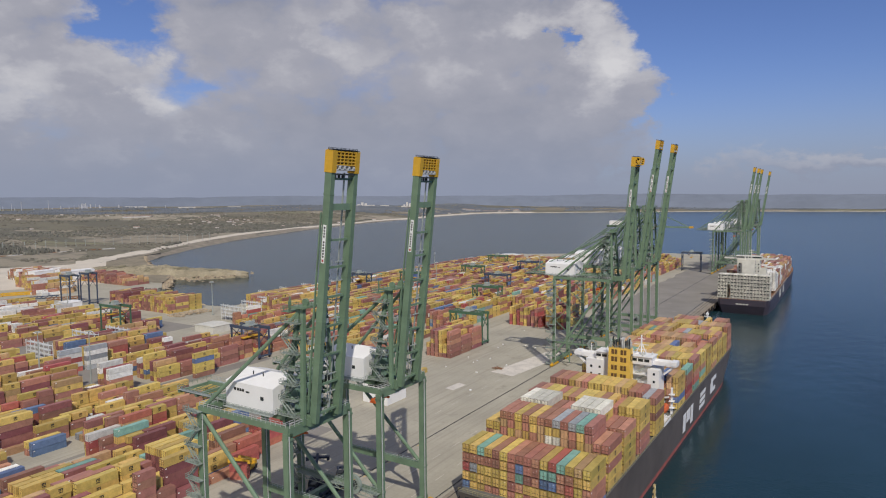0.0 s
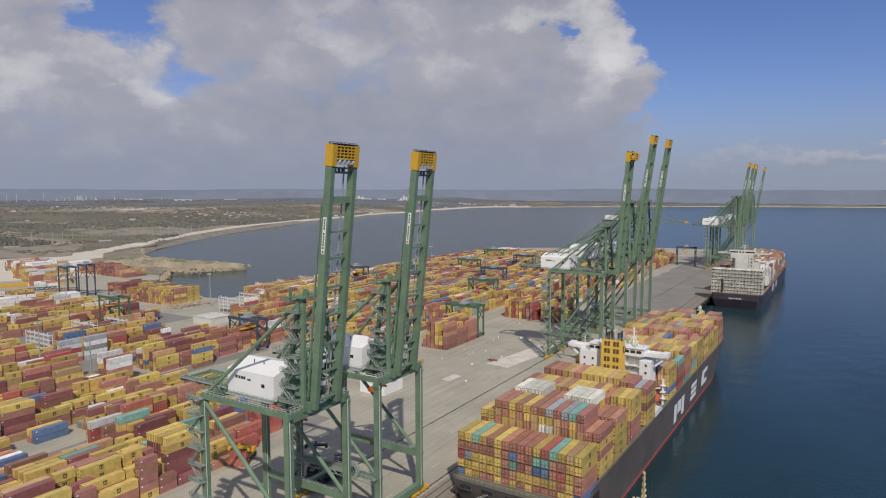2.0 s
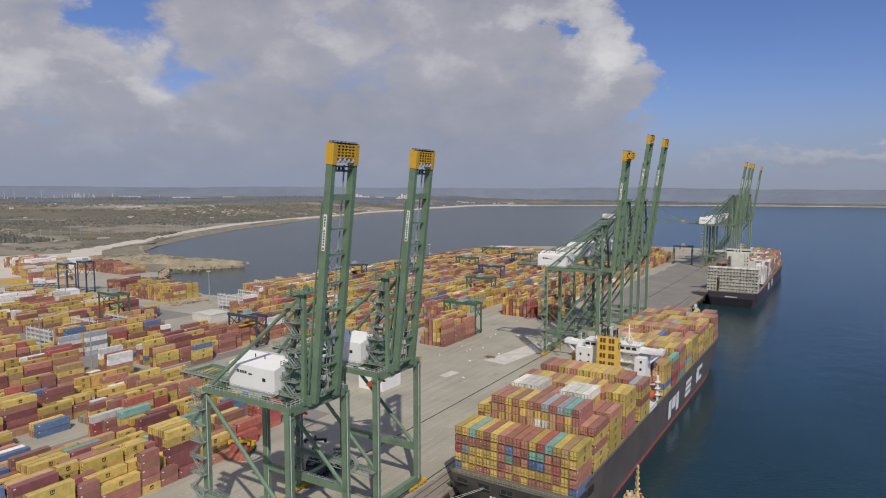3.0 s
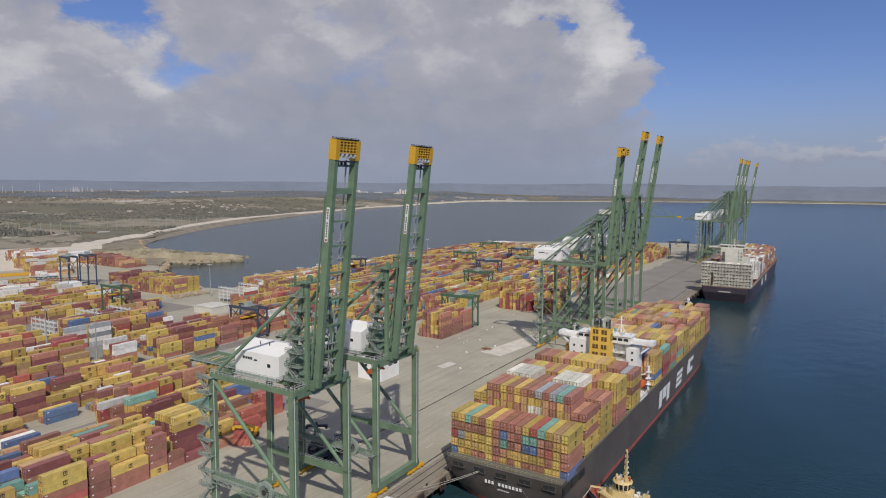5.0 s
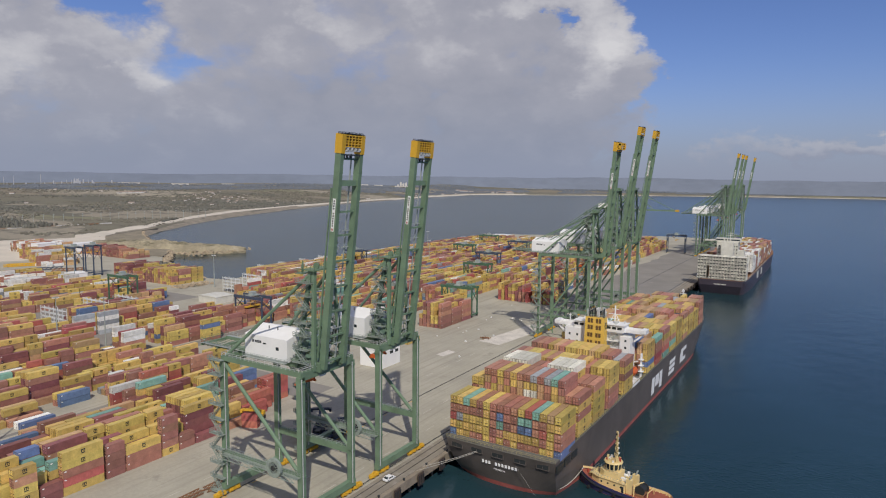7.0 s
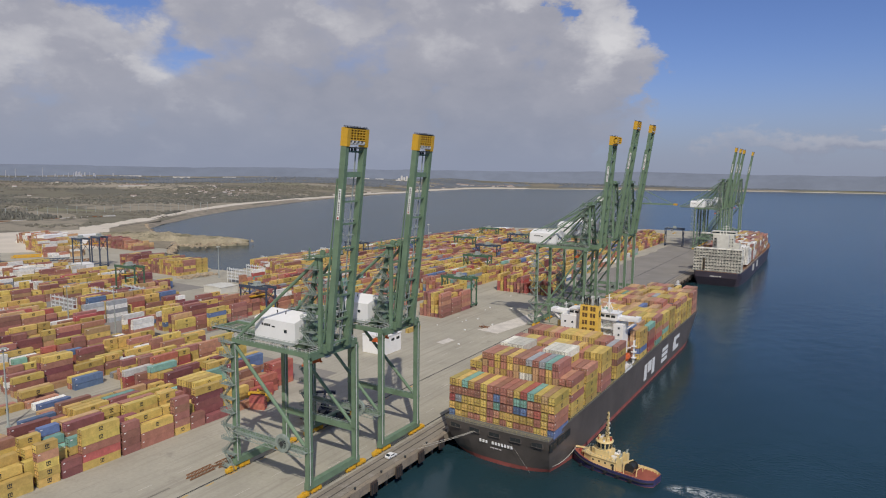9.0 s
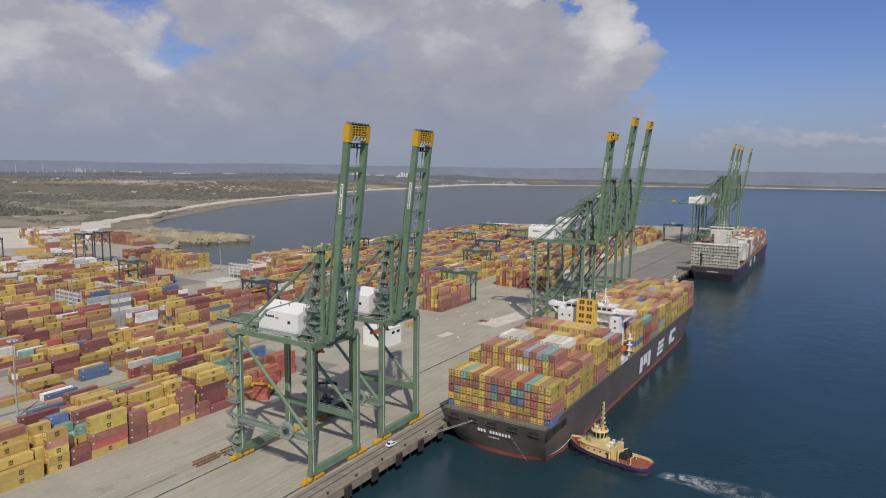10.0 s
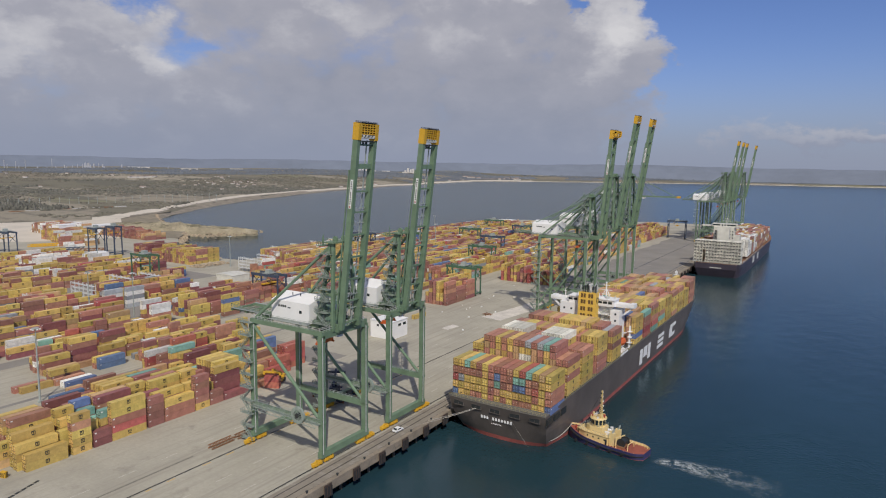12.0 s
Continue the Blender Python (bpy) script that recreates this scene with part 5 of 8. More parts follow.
part("bridge_roof", bm, WHITE, bridge)
for s in (-1, 1):
    bm = bmesh.new()
    span(bm, s * 10.6, s * 20.4, 50.2, 54.6, 28.1, 28.5)
    span(bm, s * 18.2, s * 20.4, 50.0, 54.8, 28.5, 30.0)
    span(bm, s * 10.6, s * 18.2, 50.15, 50.35, 28.5, 29.7)
    span(bm, s * 10.6, s * 18.2, 54.4, 54.6, 28.5, 29.7)
    wing = part("wing", bm, WHITE, bridge)
    bm = bmesh.new()
    beam(bm, (s * 15.4, 51.2, 24.6), (s * 19.4, 51.2, 28.2), 0.7)
    part("strut", bm, WHITE, wing)
    bm = bmesh.new()
    railing(bm, [(s * 11, 50.2, 29.7), (s * 18.2, 50.2, 29.7)], 0.5, 1.6, 0.07)
    part("railing", bm, WHITE, wing)
for x, z1 in ((18.4, 19.5), (-18.6, 19.0)):
    bm = bmesh.new()
    span(bm, x - 0.35, x + 0.35, 52.0, 52.8, 9.0, z1)
    for z in (11.6, 14.2, 16.8):
        span(bm, x - 1.0, x + 1.0, 51.2, 53.6, z, z + 0.12)
    P("stair_tower", bm, WHITE)
for z in (15.5, 18.5, 21.5, 24.5):
    for x in ((-12.5, -8.5) if z < 20 else (-12.5, -9.0, 12.5)):
        bm = bmesh.new()
        span(bm, x - 0.4, x + 0.4, 48.12, 48.2, z, z + 0.9)
        part("window", bm, GLASS, acc)
for k in range(9):
    bm = bmesh.new()
    x = -9.6 + k * 2.4
    span(bm, x - 0.95, x + 0.95, 48.54, 48.6, 29.2, 30.3)
    part("window", bm, GLASS, bridge)
for z in (18.4, 21.4, 24.4):
    bm = bmesh.new()
    span(bm, 4.0, 10.0, 48.4, 51.6, z - 0.5, z - 0.35)
    railing(bm, [(4.0, 48.4, z - 0.35), (10.0, 48.4, z - 0.35)], 1.0, 1.3, 0.09)
    part("gallery", bm, WHITE, acc)
    bm = bmesh.new()
    beam(bm, (4.8, 49.8, z - 0.4), (8.6, 49.8, z + 2.5), 0.8, 0.18, up=(0, 1, 0))
    part("stair", bm, GREY, acc)
rm = random.Random(12)
for k in range(16):
    bm = bmesh.new()
    x, yy, h = rm.uniform(-9, 11), rm.uniform(49.5, 55), rm.uniform(0.6, 2.4)
    if k % 3:
        tube(bm, (x, yy, 31.2), (x, yy, 31.2 + h), rm.uniform(0.1, 0.5), 8)
    else:
        box(bm, (x, yy, 31.2 + h / 3), (rm.uniform(0.8, 2), rm.uniform(0.8, 2), h / 1.5))
    part("roof_fitting", bm, RACK_GREY if k % 2 else WHITE, bridge)
bm = bmesh.new()
a = [bm.verts.new((x, y, 9)) for x, y in ((-4.9, 44.6), (4.5, 44.6), (4.5, 49), (-4.9, 49))]
b = [bm.verts.new((x, y, 34.2)) for x, y in ((-4.4, 45.2), (4.0, 45.2), (4.0, 49), (-4.4, 49))]
bm.faces.new(a), bm.faces.new(b[::-1])
for i in range(4):
    bm.faces.new((a[i], a[(i + 1) % 4], b[(i + 1) % 4], b[i]))
fun = P("funnel", bm, mat("funnel_yellow", (0.72, 0.47, 0.09), 0.5, var=0.1, stain=(0.3, 0.18, 0.05), stain_at=0.68), "mustard yellow funnel casing with dark louvres")
LOUVRE = mat("louvre_brown", (0.12, 0.07, 0.02), 0.7)
for z in (18.9, 22.2, 25.5, 28.8, 31.7):
    for x in (-2.75, -1.45, 0.85, 2.15):
        bm = bmesh.new()
        yb = 44.6 + 0.6 * (z - 9) / 25.2
        span(bm, x - 0.5, x + 0.5, yb - 0.06, yb + 0.3, z, z + 1.9)
        lv = part("louvre", bm, LOUVRE, fun)
        for q in range(3):
            bm = bmesh.new()
            span(bm, x - 0.53, x + 0.53, yb - 0.14, yb, z + 0.42 + q * 0.55, z + 0.52 + q * 0.55)
            part("slat", bm, RUST, lv)
bm = bmesh.new()
for k in range(14):     # plain ring on the starboard face
    q0, q1 = 2 * math.pi * k / 14, 2 * math.pi * (k + 1) / 14
    beam(bm, (4.16, 47.1 + 1.35 * math.cos(q0), 30.6 + 1.35 * math.sin(q0)), (4.16, 47.1 + 1.35 * math.cos(q1), 30.6 + 1.35 * math.sin(q1)), 0.12, 0.4, up=(1, 0, 0))
part("ring_mark", bm, DARK, fun, "plain dark ring")
rr = random.Random(2)
for k in range(26):
    bm = bmesh.new()
    x, yy = rr.uniform(-4.1, 3.8), rr.uniform(45.6, 48.7)
    h = rr.uniform(1.6, 4.0)
    tube(bm, (x, yy, 34.1), (x, yy, 34.1 + h), rr.uniform(0.18, 0.4), 8)
    tube(bm, (x, yy, 34.1 + h), (x, yy + 0.7, 34.5 + h), 0.3, 8)
    part("exhaust_pipe", bm, (RACK_GREY, GREY, RACK_GREY, DARK)[k % 4], fun)
bm = bmesh.new()
railing(bm, [(-4.4, 45.2, 34.2), (4.0, 45.2, 34.2), (4.0, 49, 34.2)], 1.1, 1.2, 0.08)
part("railing", bm, GREY, fun)
bm = bmesh.new()
tube(bm, (6.5, 52, 31.2), (6.5, 52, 39), 0.3, 8)
for z, w in ((33.2, 2.2), (35.2, 2.8), (37.4, 1.4)):
    beam(bm, (6.5 - w, 52, z), (6.5 + w, 52, z), 0.22)
tube(bm, (4.2, 52, 31.2), (6.5, 52, 36), 0.16, 6), tube(bm, (8.8, 52, 31.2), (6.5, 52, 36), 0.16, 6)
P("radar_mast", bm, WHITE)
bm = bmesh.new()
tube(bm, (0, 221, 9), (0, 221, 21.5), 0.7, 8, 0.35)
beam(bm, (-1.8, 221, 18.6), (1.8, 221, 18.6), 0.5)
box(bm, (0, 221, 20.2), (1.6, 1.2, 1.4))
P("foremast", bm, WHITE, "white foremast with a crossarm")
bm = bmesh.new()
tube(bm, (-14.5, 54, 28), (-14.5, 54, 33), 0.16, 6)
beam(bm, (-15.3, 54, 32), (-13.7, 54, 32), 0.2)
P("signal_mast", bm, WHITE)
for s in (-1, 1):
    bm = bmesh.new()
    secs = ((36.4, 0.2, 15.2), (37.5, 1.15, 14.8), (39.2, 1.55, 14.6), (42.2, 1.55, 14.6), (43.6, 1.15, 14.8), (44.6, 0.2, 15.2))
    rings = []
    for yy, w, z in secs:
        rings.append([bm.verts.new((s * 18.3 + w * math.cos(q * math.pi / 4), yy, z + w * 1.05 * math.sin(q * math.pi / 4))) for q in range(8)])
    for a, b in zip(rings, rings[1:]):
        for q in range(8):
            bm.faces.new((a[q], a[(q + 1) % 8], b[(q + 1) % 8], b[q]))
    bm.faces.new(rings[0]), bm.faces.new(rings[-1][::-1])
    lb = P("lifeboat", bm, ORANGE, "orange enclosed lifeboat under white davits")
    bm = bmesh.new()
    span(bm, s * 18.3 - 0.55, s * 18.3 + 0.55, 39.0, 40.6, 16.0, 16.7)
    part("canopy", bm, ORANGE, lb)
    for yy in (37.4, 43.6):
        bm = bmesh.new()
        beam(bm, (s * 16.6, yy, 9.2), (s * 16.8, yy, 17.6), 0.5)
        beam(bm, (s * 16.8, yy, 17.6), (s * 19.4, yy, 18.4), 0.45)
        beam(bm, (s * 16.7, yy, 12.0), (s * 19.6, yy, 10.4), 0.35)
        P("davit", bm, WHITE, "white lifeboat davit")
    bm = bmesh.new()
    span(bm, min(s * 15.0, s * 19.7), max(s * 15.0, s * 19.7), 36.2, 46.4, 9.2, 10.2)
    railing(bm, [(s * 19.6, 36.4, 10.2), (s * 19.6, 46.2, 10.2)], 1.0, 1.4, 0.08)
    P("boat_deck", bm, WHITE)
# bold hull letters drawn as plain slanted shapes, stern bars, port of registry
X = 19.92


def hull_mark(y0, y1, z0, z1, cuts):
    """A plain slanted white block with dark notches."""
    for a, b, c, d in cuts:
        bm = bmesh.new()
        ya, yb = y0 + (y1 - y0) * a, y0 + (y1 - y0) * b
        za, zb = z0 + (z1 - z0) * c, z0 + (z1 - z0) * d
        lo, hi = 0.12 * (za - z0), 0.12 * (zb - z0)
        q = [(ya + lo, za), (yb + lo, za), (yb + hi, zb), (ya + hi, zb)]
        f0 = [bm.verts.new((X, y, z)) for y, z in q]
        f1 = [bm.verts.new((X + 0.06, y, z)) for y, z in q]
        bm.faces.new(f0), bm.faces.new(f1[::-1])
        for i in range(4):
            bm.faces.new((f0[i], f0[(i + 1) % 4], f1[(i + 1) % 4], f1[i]))
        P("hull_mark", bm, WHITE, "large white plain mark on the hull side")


hull_mark(65.5, 84, -2.6, 4.8, ((0, 0.25, 0, 1), (0.75, 1, 0, 1), (0.33, 0.67, 0.34, 1)))
hull_mark(97.5, 110.5, -2.0, 5.0, ((0.1, 1, 0.74, 1), (0.05, 0.95, 0.37, 0.63), (0, 0.9, 0, 0.26)))
hull_mark(122.5, 136.5, -1.6, 5.4, ((0.1, 1, 0.72, 1), (0, 0.45, 0.28, 0.72), (0, 0.9, 0, 0.28)))

# stern fittings, mooring lines
for x in (-15.3, -7.8, -0.2, 7.6, 15.2):
    yt = transom_y(x, 5.6)
    bm = bmesh.new()
    span(bm, x - 1.9, x + 1.9, yt - 0.14, yt + 0.6, 4.9, 6.4)
    mp = P("mooring_port", bm, DARK, "dark mooring opening in the stern")
    bm = bmesh.new()
    for a, b, c, d in ((-2.1, 2.1, 6.4, 6.6), (-2.1, 2.1, 4.7, 4.9), (-2.1, -1.9, 4.9, 6.4), (1.9, 2.1, 4.9, 6.4), (-0.06, 0.06, 4.9, 5.8)):
        span(bm, x + a, x + b, yt - 0.22, yt + 0.3, c, d)
    part("rim", bm, HULL, mp)
for yy in (-44, -38, -32):
    bm = bmesh.new()
    span(bm, 19.4, 19.98, yy, yy + 4.6, 4.4, 6.6)
    P("mooring_port", bm, DARK)
for k in range(11):
    if k != 3:
        bm = bmesh.new()
        yt = transom_y(0, 2.1)
        span(bm, -6.2 + k * 1.17, -5.55 + k * 1.17, yt - 0.22, yt + 0.5, 1.65, 2.65)
        P("name_bar", bm, WHITE, "plain white bar")
tx = bpy.data.curves.new("port_of_registry", "FONT")
tx.body, tx.size, tx.align_x, tx.extrude = "PANAMA", 1.0, "CENTER", 0.03
tx.materials.append(WHITE)
to = new("port_of_registry", tx)
to.parent = ship
to.matrix_basis = pose(-0.2, transom_y(0, 0.0) - 0.2, -0.1, 90 - 16.6, 0, 0)
bm = bmesh.new()
railing(bm, [(-19.3, -44.6, 7.6), (19.3, -44.6, 7.6)], step=1.6, r=0.07)
railing(bm, [(19.6, -27, 9.2), (19.6, 166, 9.2)], step=2.2, r=0.13)
P("deck_railing", bm, mat("olive_railing_paint", (0.33, 0.29, 0.15), 0.6, var=0.2))
for yy in [-28.6, -14.0, 0.6, 20.2] + [55.8 + 14.1 * k for k in range(11)]:
    bm = bmesh.new()
    hw = 19.4 if yy < 170 else 14.0
    for x in range(-19 if yy < 170 else -14, 20 if yy < 170 else 15, 5):
        beam(bm, (x, yy, 9.2), (x, yy, 15.0), 0.35)
    for z in (12.0, 15.0):
        beam(bm, (-hw, yy, z), (hw, yy, z), 0.3)
    P("lashing_bridge", bm, RUST)

def rope(name, p, q, sag, r, label):
    bm = bmesh.new()
    p, q = Vector(p), Vector(q)
    pts = [p.lerp(q, k / 10) - Vector((0, 0, 4 * sag * (k / 10) * (1 - k / 10))) for k in range(11)]
    side = Vector((q.y - p.y, p.x - q.x, 0)).normalized()
    rings = [[bm.verts.new(c + side * (r * math.cos(k * 1.2566)) + Vector((0, 0, r * math.sin(k * 1.2566)))) for k in range(5)] for c in pts]
    for a, b in zip(rings, rings[1:]):
        for k in range(5):
            bm.faces.new((a[k], a[(k + 1) % 5], b[(k + 1) % 5], b[k]))
    tagged(finish(name, bm, mat("pale_rope", (0.45, 0.43, 0.38), 0.9)), label, "rope", "mooring lines")


for p, q in (((19.0, -44.7, 5.2), (5.5, -55.2, 0.8)), ((19.6, -44.7, 5.2), (5.5, -58.8, 0.8))):
    rope("mooring_line", p, q, 0.25, 0.07, "pale mooring rope from stern to bollard")
rope("tow_line", (44.6, -38.5, -3.6), (47.6, -22.4, -1.7), 1.4, 0.14, "slack pale tow rope between ship and tug")
rope("mooring_line", (33.5, -45.1, 4.0), (39.0, -42.0, -5.6), 0.1, 0.06, "thin rope hanging from the stern")

# ---- second ship, along the quay ahead ----
ship2 = thing("container_ship", "dark-hulled container ship with white refrigerated boxes astern", "ship", "", (29.0, 0, 0))
NAVY = mat("dark_navy_hull_paint", (0.05, 0.042, 0.058), 0.45, var=0.2, scale=0.1, stain=(0.10, 0.05, 0.05), stain_at=0.6)
hull_mesh(ship2, 318.0, 41.0, lambda u: 6.5 + (4.5 * max(0, (u - 0.8) / 0.2) ** 1.3), 383.0, boot_z=-6.3, mats=[NAVY, BOOT, RUST])
IVORY = mat("ivory_ship_paint", (0.60, 0.59, 0.53), 0.55, var=0.12, scale=0.3, stain=(0.4, 0.33, 0.25), stain_at=0.62)
P2 = lambda name, b, m, lab="", par=None: part(name, b, m, par or ship2, lab)
bm = bmesh.new()
span(bm, -9, 9, 415, 426, 7, 37.5)
ac = P2("accommodation", bm, IVORY, "white accommodation tower")
bm = bmesh.new()
span(bm, -10.5, 10.5, 416.5, 425, 37.5, 40.5)
b2 = part("bridge", bm, IVORY, ac)
for s in (-1, 1):
    bm = bmesh.new()
    span(bm, s * 10.5, s * 20, 418, 422, 37.5, 38.7)
    beam(bm, (s * 9, 420, 33), (s * 16, 420, 37.6), 0.6)
    part("wing", bm, IVORY, b2)
bm = bmesh.new()
span(bm, 8.5, 14, 416, 425, 7, 30)
part("deckhouse", bm, IVORY, ac)
for z in (21, 24, 27, 30, 33):
    for x in (-7, -4.5, -2, 0.5, 3, 5.5, 8):
        bm = bmesh.new()
        span(bm, x - 0.5, x + 0.5, 414.9, 415.0, z, z + 1.1)
        part("window", bm, GLASS, ac)
bm = bmesh.new()
span(bm, -10, 10, 416.4, 416.5, 38.7, 39.8)
part("window", bm, GLASS, b2)
bm = bmesh.new()
span(bm, -4, 6, 406, 412, 7, 38)
for x in (-2, 0.5, 3):
    tube(bm, (x, 409, 38), (x, 409, 41.5), 0.6, 8)
P2("funnel", bm, IVORY)
bm = bmesh.new()
tube(bm, (1.5, 420, 40.5), (1.5, 420, 46), 0.35, 8)
beam(bm, (-2, 420, 43), (5, 420, 43), 0.3), beam(bm, (-1, 420, 45), (4, 420, 45), 0.25)
P2("radar_mast", bm, IVORY)
bm = bmesh.new()
for yy in (640, 455, 500, 545, 590):
    tube(bm, (0, yy, 9), (0, yy, 22), 0.3, 6)
P2("mast", bm, IVORY)
for k in range(9):
    bm = bmesh.new()
    span(bm, -5 + k * 1.1, -4.2 + k * 1.1, 382.9, 383.0, 2.2, 3.1)
    P2("name_bar", bm, IVORY)
for y0, y1 in ((470, 484), (505, 517)):
    bm = bmesh.new()
    span(bm, 20.5, 20.58, y0, y1, -1.5, 5.0)
    P2("hull_mark", bm, IVORY)
bm = bmesh.new()
railing(bm, [(-20, 383.5, 6.5), (20, 383.5, 6.5), (20.3, 560, 6.5)], step=3, r=0.12)
for k in range(17):
    beam(bm, (-20 + 2.5 * k, 384.2, 6.5), (-20 + 2.5 * k, 384.2, 9.0), 0.3)
P2("deck_railing", bm, GREY)
load2 = Stack()
fan_v, fan_f = [], []
for i in range(16):
    for k in range(7):
        if i == 3 and k < 4:
            continue
        x, z = 29 + (i - 7.5) * 2.5, 6.9 + k * 2.86
        load2.add(x, 392.2, z, "reefer", 12.19, 2.84)
        for x0, x1, z0, z1 in ((-0.75, 0.75, 1.3, 2.35), (-0.3, 0.5, 0.4, 0.8)):
            b = len(fan_v)
            fan_v += [(x + p, 386.05, z + q) for p, q in ((x0, z0), (x1, z0), (x1, z1), (x0, z1))]
            fan_f.append((b, b + 1, b + 2, b + 3))
r2 = random.Random(77)
for b in range(17):
    y = 432 + 14.6 * b
    n = 16 if b < 13 else 12
    white = b in (0, 1, 3)
    for i in range((16 - n) // 2, (16 + n) // 2):
        for k in range(r2.choice((5, 6, 6)) if b < 14 else 4):
            load2.add(29 + (i - 7.5) * 2.5, y + 6.1, 9.0 + k * 2.75, "white" if white and i > 9 else r2.choice(["brown", "rust", "yellow", "white", "tan", "brown", "rust"]), 12.19, 2.74)
load2.build("deck_container_stack", "brown, tan and white containers stacked on the far ship")


# ---- tug ----
tug = thing("tugboat", "tugboat with cream wheelhouse, dark blue hull and red deck", "boat", "", (61.2, -24.1, WATER_Z), 81.0)
T = lambda name, b, m, lab="", par=None: part(name, b, m, par or tug, lab)
TUGBLUE = mat("tug_blue_hull", (0.048, 0.046, 0.125), 0.42, var=0.2, stain=(0.1, 0.09, 0.1), stain_at=0.66)
DECKRED = mat("red_deck_paint", (0.30, 0.085, 0.055), 0.7, var=0.2, scale=0.5, stain=(0.18, 0.08, 0.06))
LT = 30.4


def tug_section(u):
    # half breadth along the length, bow at +y
    return 5.2 * (1 - max(0, (u - 0.62) / 0.38) ** 2.4 * 0.93) * (1 - 0.42 * max(0, (0.13 - u) / 0.13) ** 2.0)


def tug_sheer(u):
    return 1.5 + 1.9 * max(0, (u - 0.4) / 0.6) ** 1.5


bm = bmesh.new()
V = []
for i in range(33):
    u = i / 32
    y = -LT / 2 + u * LT
    h = max(0.15, tug_section(u))
    q = tug_sheer(u)
    V.append([[bm.verts.new((s * h * f, y, z)) for f, z in ((0.88, -1.2), (0.92, 0.12), (0.93, 0.14), (1.0, q), (1.02, q + 0.85), (0.97, q + 0.85), (0.95, q))] for s in (-1, 1)])
for i in range(32):
    for s in (0, 1):
        for k in range(6):
            f = bm.faces.new((V[i][s][k], V[i + 1][s][k], V[i + 1][s][k + 1], V[i][s][k + 1]))
            f.material_index = 1 if k < 1 else (3 if k == 5 else 0)
    f = bm.faces.new((V[i][0][6], V[i][1][6], V[i + 1][1][6], V[i + 1][0][6]))
    f.material_index = 2
for k in range(4):
    f = bm.faces.new((V[0][0][k], V[0][1][k], V[0][1][k + 1], V[0][0][k + 1]))
    f.material_index = 1 if k < 1 else 0
th = T("hull", bm, [TUGBLUE, BOOT, DECKRED, CREAM])
bm = bmesh.new()
for i in range(32):
    u, u2 = i / 32, (i + 1) / 32
    for s in (-1, 1):
        tube(bm, (s * (max(0.15, tug_section(u)) + 0.08), -LT / 2 + u * LT, tug_sheer(u) - 0.15), (s * (max(0.15, tug_section(u2)) + 0.08), -LT / 2 + u2 * LT, tug_sheer(u2) - 0.15), 0.2 if u < 0.7 else 0.38, 6)
part("fender_belt", bm, RUBBER, th)
for s in (-1, 1):
    for k in range(5):
        bm = bmesh.new()
        y = -8.5 + 4.4 * k
        tube(bm, (s * 5.3, y, 1.0), (s * 5.62, y, 1.0), 0.55, 12)
        part("tyre_fender", bm, RUBBER, th)
bm = bmesh.new()
slab(bm, [(-3.6, -2.2), (3.6, -2.2), (3.6, 6.4), (2.4, 9.6), (-2.4, 9.6), (-3.6, 6.4)], 1.6, 4.5)
dh = T("deckhouse", bm, CREAM, "cream deckhouse")
bm = bmesh.new()
slab(bm, [(-3.9, -2.6), (3.9, -2.6), (3.9, 6.6), (2.6, 10.0), (-2.6, 10.0), (-3.9, 6.6)], 4.5, 4.62)
part("boat_deck", bm, CREAM, dh)
bm = bmesh.new()
slab(bm, [(-2.5, 0.6), (2.5, 0.6), (2.5, 5.4), (1.5, 7.2), (-1.5, 7.2), (-2.5, 5.4)], 4.62, 6.6)
part("upper_house", bm, CREAM, dh)
bm = bmesh.new()
tube(bm, (0, 3.4, 6.6), (0, 3.4, 7.2), 2.3, 12, 2.5)
tube(bm, (0, 3.4, 7.2), (0, 3.4, 9.3), 2.5, 12, 2.8)
tube(bm, (0, 3.4, 9.3), (0, 3.4, 9.75), 3.05, 12, 2.85)
wh = T("wheelhouse", bm, CREAM, "cream wheelhouse with windows all round")
for k in range(12):
    a = 2 * math.pi * (k + 0.5) / 12
    bm = bmesh.new()
    c, sn = math.cos(a), math.sin(a)
    d = Vector((-sn, c, 0))
    o = Vector((2.5 * c, 3.4 + 2.5 * sn, 0))
    q = [o - d * 0.46 + Vector((0, 0, 7.35)), o + d * 0.46 + Vector((0, 0, 7.35)), o + d * 0.52 + Vector((0.26 * c, 0.26 * sn, 9.2)), o - d * 0.52 + Vector((0.26 * c, 0.26 * sn, 9.2))]
    f0 = [bm.verts.new(v) for v in q]
    f1 = [bm.verts.new(v + Vector((-0.3 * c, -0.3 * sn, 0))) for v in q]
    bm.faces.new(f0), bm.faces.new(f1[::-1])
    for i in range(4):
        bm.faces.new((f0[i], f0[(i + 1) % 4], f1[(i + 1) % 4], f1[i]))
    part("window", bm, GLASS, wh)
for s in (-1, 1):
    for y in (-1, 1.2, 3.4, 5.6):
        bm = bmesh.new()
        tube(bm, (s * 3.56, y, 3.3), (s * 3.66, y, 3.3), 0.32, 10)
        part("porthole", bm, GLASS, dh)
    bm = bmesh.new()
    span(bm, s * 3.58, s * 3.64, -1.9 if s < 0 else 6.0, -1.2 if s < 0 else 6.4, 1.7, 3.7) if s < 0 else span(bm, 3.58, 3.64, 2.1, 2.7, 1.7, 3.7)
    part("door", bm, DARK, dh)
bm = bmesh.new()
